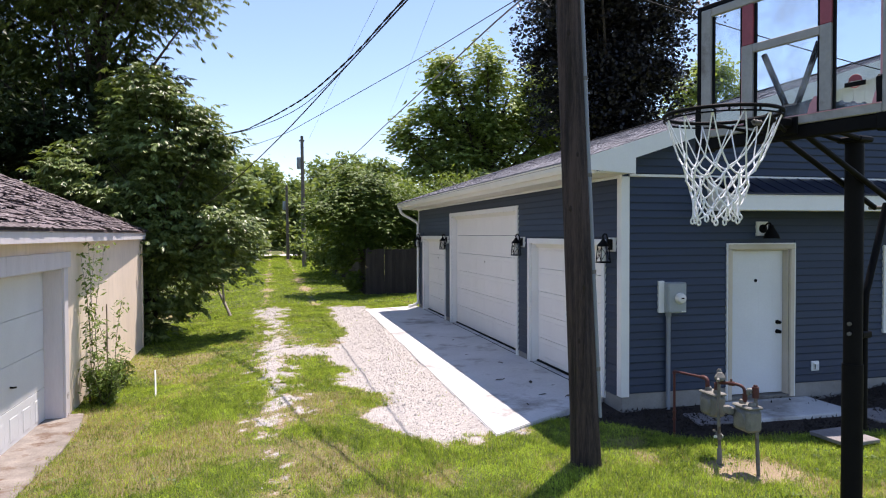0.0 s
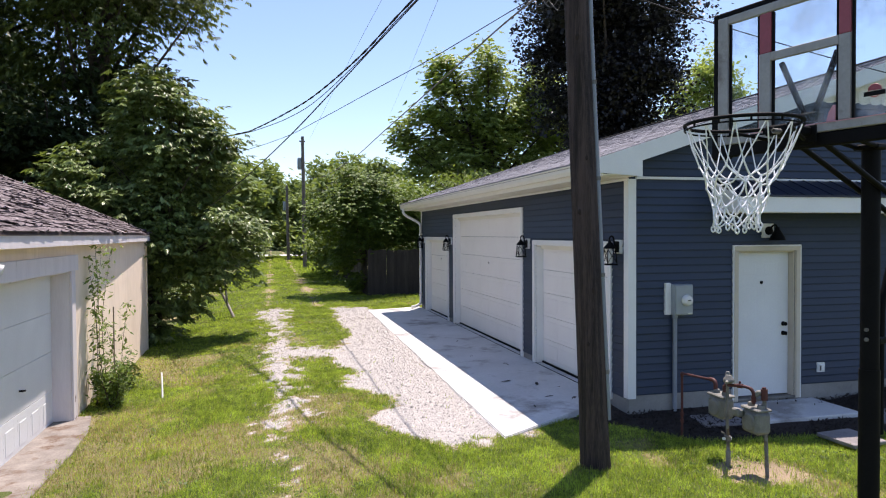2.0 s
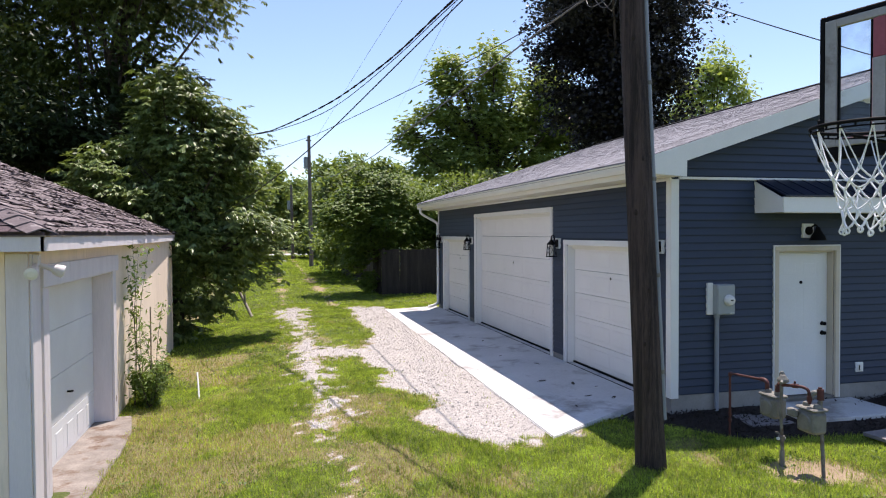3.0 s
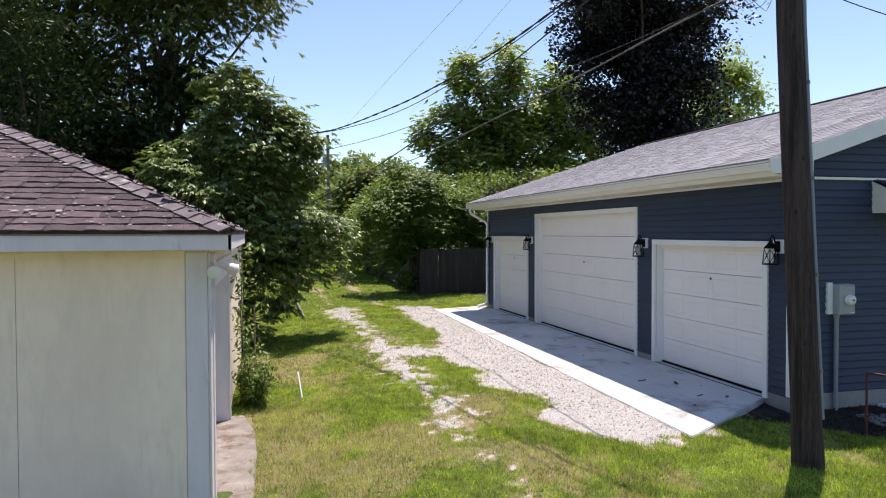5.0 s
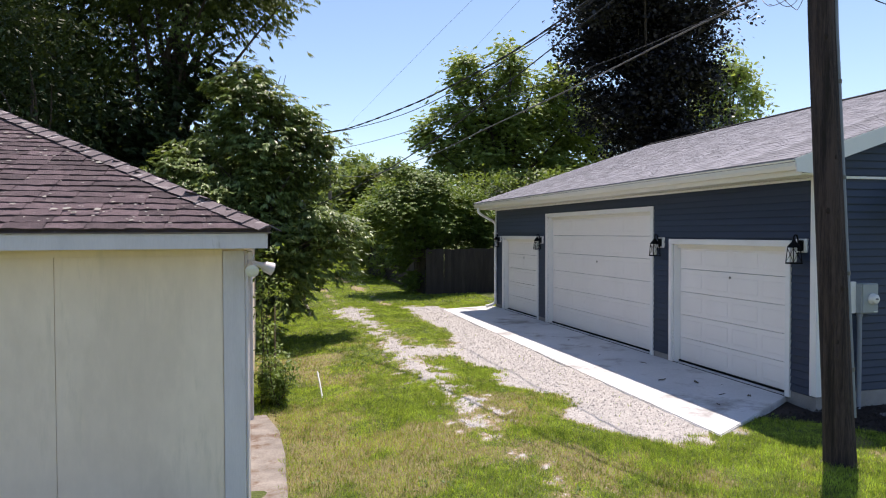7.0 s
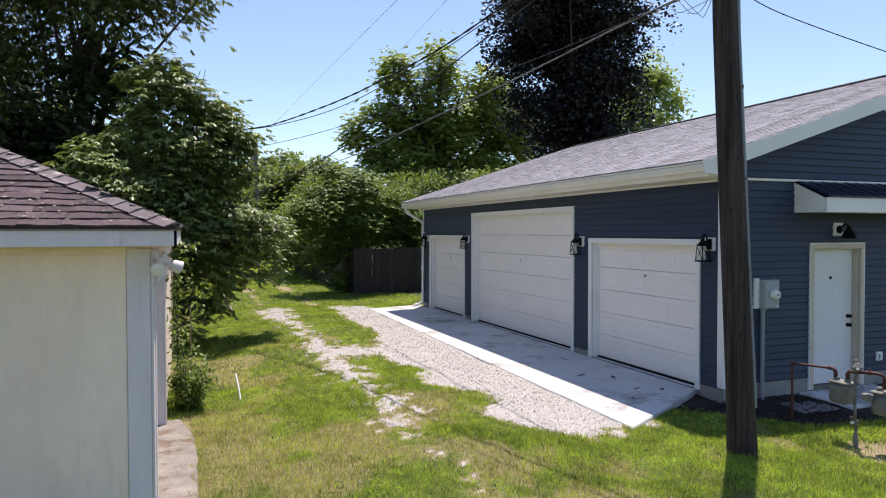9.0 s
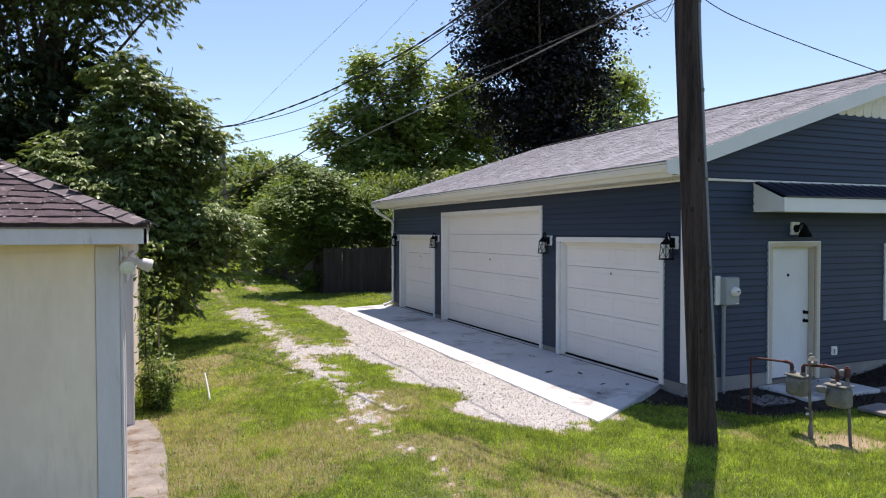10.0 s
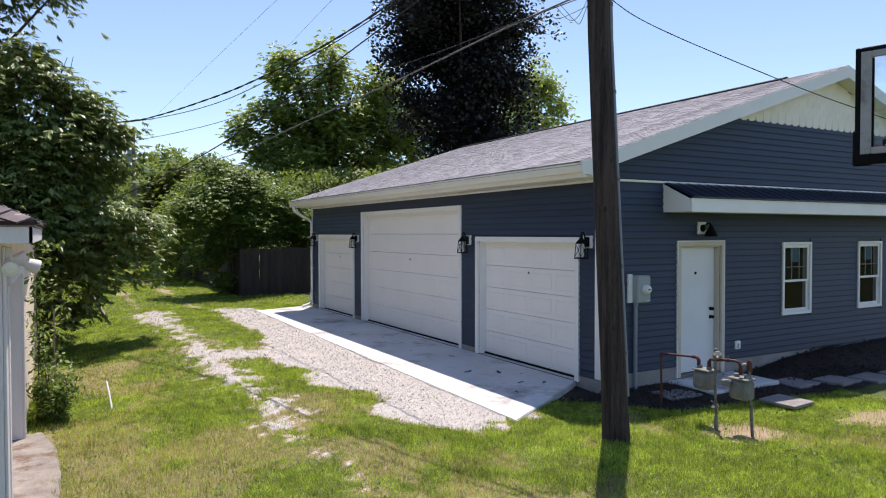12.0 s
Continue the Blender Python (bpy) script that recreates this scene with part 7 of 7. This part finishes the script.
# ---- loose ground cover ----
def scatter_blades(n, x0, x1, y0, y1, h, w, seed, keep):
    g = np.random.default_rng(seed)
    x, y = g.uniform(x0, x1, n), g.uniform(y0, y1, n)
    ok = keep(x, y, g.random(n))
    x, y = x[ok], y[ok]
    n = len(x)
    z = ground_z(x, y) + (fnoise(x, y, 1.2, 21) - 0.5) * 0.05 + (fnoise(x, y, 5.0, 22) - 0.5) * 0.02 - 0.008
    tall = (0.65 + 0.7 * fnoise(x, y, 1.5, 25)) * g.uniform(0.5, 1.3, n) * h
    a, lean = g.uniform(0, 2 * np.pi, n), g.uniform(0.1, 0.95, n)
    b = a + np.pi / 2 + g.normal(0, 0.5, n)
    wx, wy = np.cos(b) * w * 0.5, np.sin(b) * w * 0.5
    tx, ty = np.cos(a) * lean * tall, np.sin(a) * lean * tall
    v = np.stack([np.stack([x - wx, y - wy, z], -1), np.stack([x + wx, y + wy, z], -1),
                  np.stack([x + tx, y + ty, z + tall * (1 - 0.35 * lean)], -1)], 1)
    return v.reshape(-1, 3), np.arange(n * 3).reshape(n, 3)


def turf_here(x, y, r, want_dry=False):
    bare = np.maximum(np.maximum(step(0.02, 0.85, gravel_mask(x, y) * 1.25 + (fnoise(x, y, 9.0, 41) - 0.5) * 0.6 + (fnoise(x, y, 26.0, 42) - 0.5) * 0.5 - 0.12) * 0.998, dirt_mask(x, y) * 0.9), soil_mask(x, y))
    slab = (x > -1.99 + 0.022 * y) & (y > -0.68 + 0.60 * (x + 1.98)) & (y < 13.4)
    shed = (x < HX - 0.115) & (y > HY0) | (x < -7.10 + 0.16 * fnoise(x, y, 6.0, 44)) & (y > -1.1) & (y < 2.4)
    d = dry_mask(x, y)
    frac = 0.10 + 0.90 * d if want_dry else 1.0 - 0.70 * d
    return (r > bare) & ~slab & ~shed & (np.random.default_rng(5).random(len(x)) < frac) & (np.hypot(x + 1.39, y + 1.79) > 0.18)


def build_turf():
    for name, mat, dry, n1, n2, n3, label in (("grass", L_GRASS, False, 560000, 170000, 60000, "short bright green lawn grass"), ("dry_grass", L_STRAW, True, 150000, 50000, 0, "short dry straw coloured grass")):
        vs, fs, at = [], [], 0
        for k, (n, box4, h, w) in enumerate(((n1, (-7.4, 3.6, -5.2, 4.0), 0.066, 0.0072), (n2, (-7.6, 0.4, 4.0, 15.5), 0.06, 0.014), (n3, (-8.5, 1.0, 15.5, 34.0), 0.08, 0.025), (n3 * 3 // 4, (-7.0, 1.5, 34.0, 70.0), 0.11, 0.05), (n3 * 4 // 5, (-9.5, 4.0, -12.0, -5.2), 0.06, 0.014))):
            if not n:
                continue
            v, f = scatter_blades(n, *box4, h, w, 60 + k + (10 if dry else 0), lambda x, y, r: turf_here(x, y, r, dry))
            vs.append(v)
            fs.append(f + at)
            at += len(v)
        tagged(new(name, fast_mesh(name, np.concatenate(vs), np.concatenate(fs), mat)), label, "grass", "", "stuff")


build_turf()


def build_broadleaf():
    """Clover and plantain rosettes in the lawn."""
    g = np.random.default_rng(71)
    n = 2600
    x, y = g.uniform(-7.0, 2.5, n), g.uniform(-5.0, 9.0, n)
    ok = turf_here(x, y, g.random(n)) & (fnoise(x, y, 0.9, 73) > 0.45)
    x, y = x[ok], y[ok]
    c = np.stack([x, y, ground_z(x, y) + 0.03], -1)
    v, f = leaf_cloud(c, (0.035, 0.035, 0.008), 9, 0.036, 0.6, 0.25, 72)
    tagged(new("clover", fast_mesh("clover", v, f, L_VINE)), "low broad leaved weeds in the lawn", "weeds", "", "stuff")


build_broadleaf()


def build_gravel():
    g = np.random.default_rng(81)
    n = 43000
    x, y = g.uniform(-5.2, -1.5, n), g.uniform(-3.0, 15.0, n)
    slab = (x > -1.97 + 0.022 * y + 0.10 * fnoise(x, y, 4.0, 83) ** 2) & (y > -0.66 + 0.60 * (x + 1.98)) & (y < 13.4)
    ok = (g.random(n) < np.maximum(gravel_mask(x, y) * 0.8, 0.012)) & ~(slab & (g.random(n) > 0.002))
    x, y, slab = x[ok], y[ok], slab[ok]
    n = len(x)
    r = g.uniform(0.005, 0.012, n) * (1 + 1.2 * (g.random(n) < 0.04))
    z = ground_z(x, y) + (fnoise(x, y, 1.2, 21) - 0.5) * 0.05 + (fnoise(x, y, 5.0, 22) - 0.5) * 0.02 + r * 0.3
    z = np.where(slab, -0.03 + 0.0 * x, z)
    base = np.array([(1, 0, 0), (0, 1, 0), (-1, 0, 0), (0, -1, 0), (0, 0, 0.8), (0, 0, -0.8)], float)
    tri = np.array([(0, 1, 4), (1, 2, 4), (2, 3, 4), (3, 0, 4), (1, 0, 5), (2, 1, 5), (3, 2, 5), (0, 3, 5)])
    a = g.uniform(0, 6.28, n)
    p = base[None] * g.uniform(0.6, 1.4, (n, 6, 1)) * r[:, None, None]
    q = np.stack([p[..., 0] * np.cos(a)[:, None] - p[..., 1] * np.sin(a)[:, None], p[..., 0] * np.sin(a)[:, None] + p[..., 1] * np.cos(a)[:, None], p[..., 2]], -1)
    v = q + np.stack([x, y, z], -1)[:, None]
    f = tri[None] + (np.arange(n) * 6)[:, None, None]
    tagged(new("gravel", fast_mesh("gravel", v.reshape(-1, 3), f.reshape(-1, 3), M_STONE)), "loose pale crushed stone", "gravel", "", "stuff")


build_gravel()


def build_mulch():
    g = np.random.default_rng(85)
    n = 9000
    x, y = g.uniform(-1.2, 8.5, n), g.uniform(-1.8, 0.0, n)
    ok = g.random(n) < soil_mask(x, y)
    c = np.stack([x, y, ground_z(x, y) + 0.005], -1)[ok]
    v, f = leaf_cloud(c, (0.01, 0.01, 0.006), 2, 0.055, 0.35, 0.15, 86)
    tagged(new("mulch", fast_mesh("mulch", v, f, M_SOIL)), "dark bark mulch along the garage", "mulch", "", "stuff")


build_mulch()


def slab_leaves():
    """Dry curled leaves and dark flecks lying on the apron."""
    for k, (x, y, s, a) in enumerate(((-1.0, 2.1, 0.09, 20), (-0.62, 1.75, 0.10, 70), (-0.75, 0.95, 0.06, 10), (-0.45, 0.75, 0.09, 50), (-0.55, 3.4, 0.06, 120), (-0.9, 4.4, 0.05, 40), (-0.35, 1.45, 0.05, 5), (-1.15, 0.5, 0.05, 80), (-0.7, 6.2, 0.06, 60))):
        s *= 2.1
        bm = bmesh.new()
        rows = [[bm.verts.new((s * (i / 4 - 0.5), s * 0.16 * math.sin(math.pi * (i + 0.35) / 4.7) * 0.85 * sgn, 0.005 + 0.005 * (sgn != 0) + 0.003 * math.sin(i * 1.7 + k))) for sgn in (-1, 0, 1)] for i in range(5)]
        for p, q in zip(rows, rows[1:]):
            for j in range(2):
                bm.faces.new((p[j], p[j + 1], q[j + 1], q[j]))
        ob = new("dry_leaf", data_of("dry_leaf", bm, M_BARK))
        ob.matrix_world = pose(x, y, -0.05 + 0.03 * step(-1.9, -0.4, x) - 0.005, 0, 0, a)
        tagged(ob, "dry brown curled leaf lying on the concrete", "leaf", "dry leaves on the concrete")


slab_leaves()


# ---- the cross road far along the lane ----
bm = bmesh.new()
prism(bm, [(-70, 70.5), (70, 70.5), (70, 77), (-70, 77)], -0.2, -0.055, "z")
setting("road", bm, M_SLAB, "pale gravel cross road far along the lane", "road")
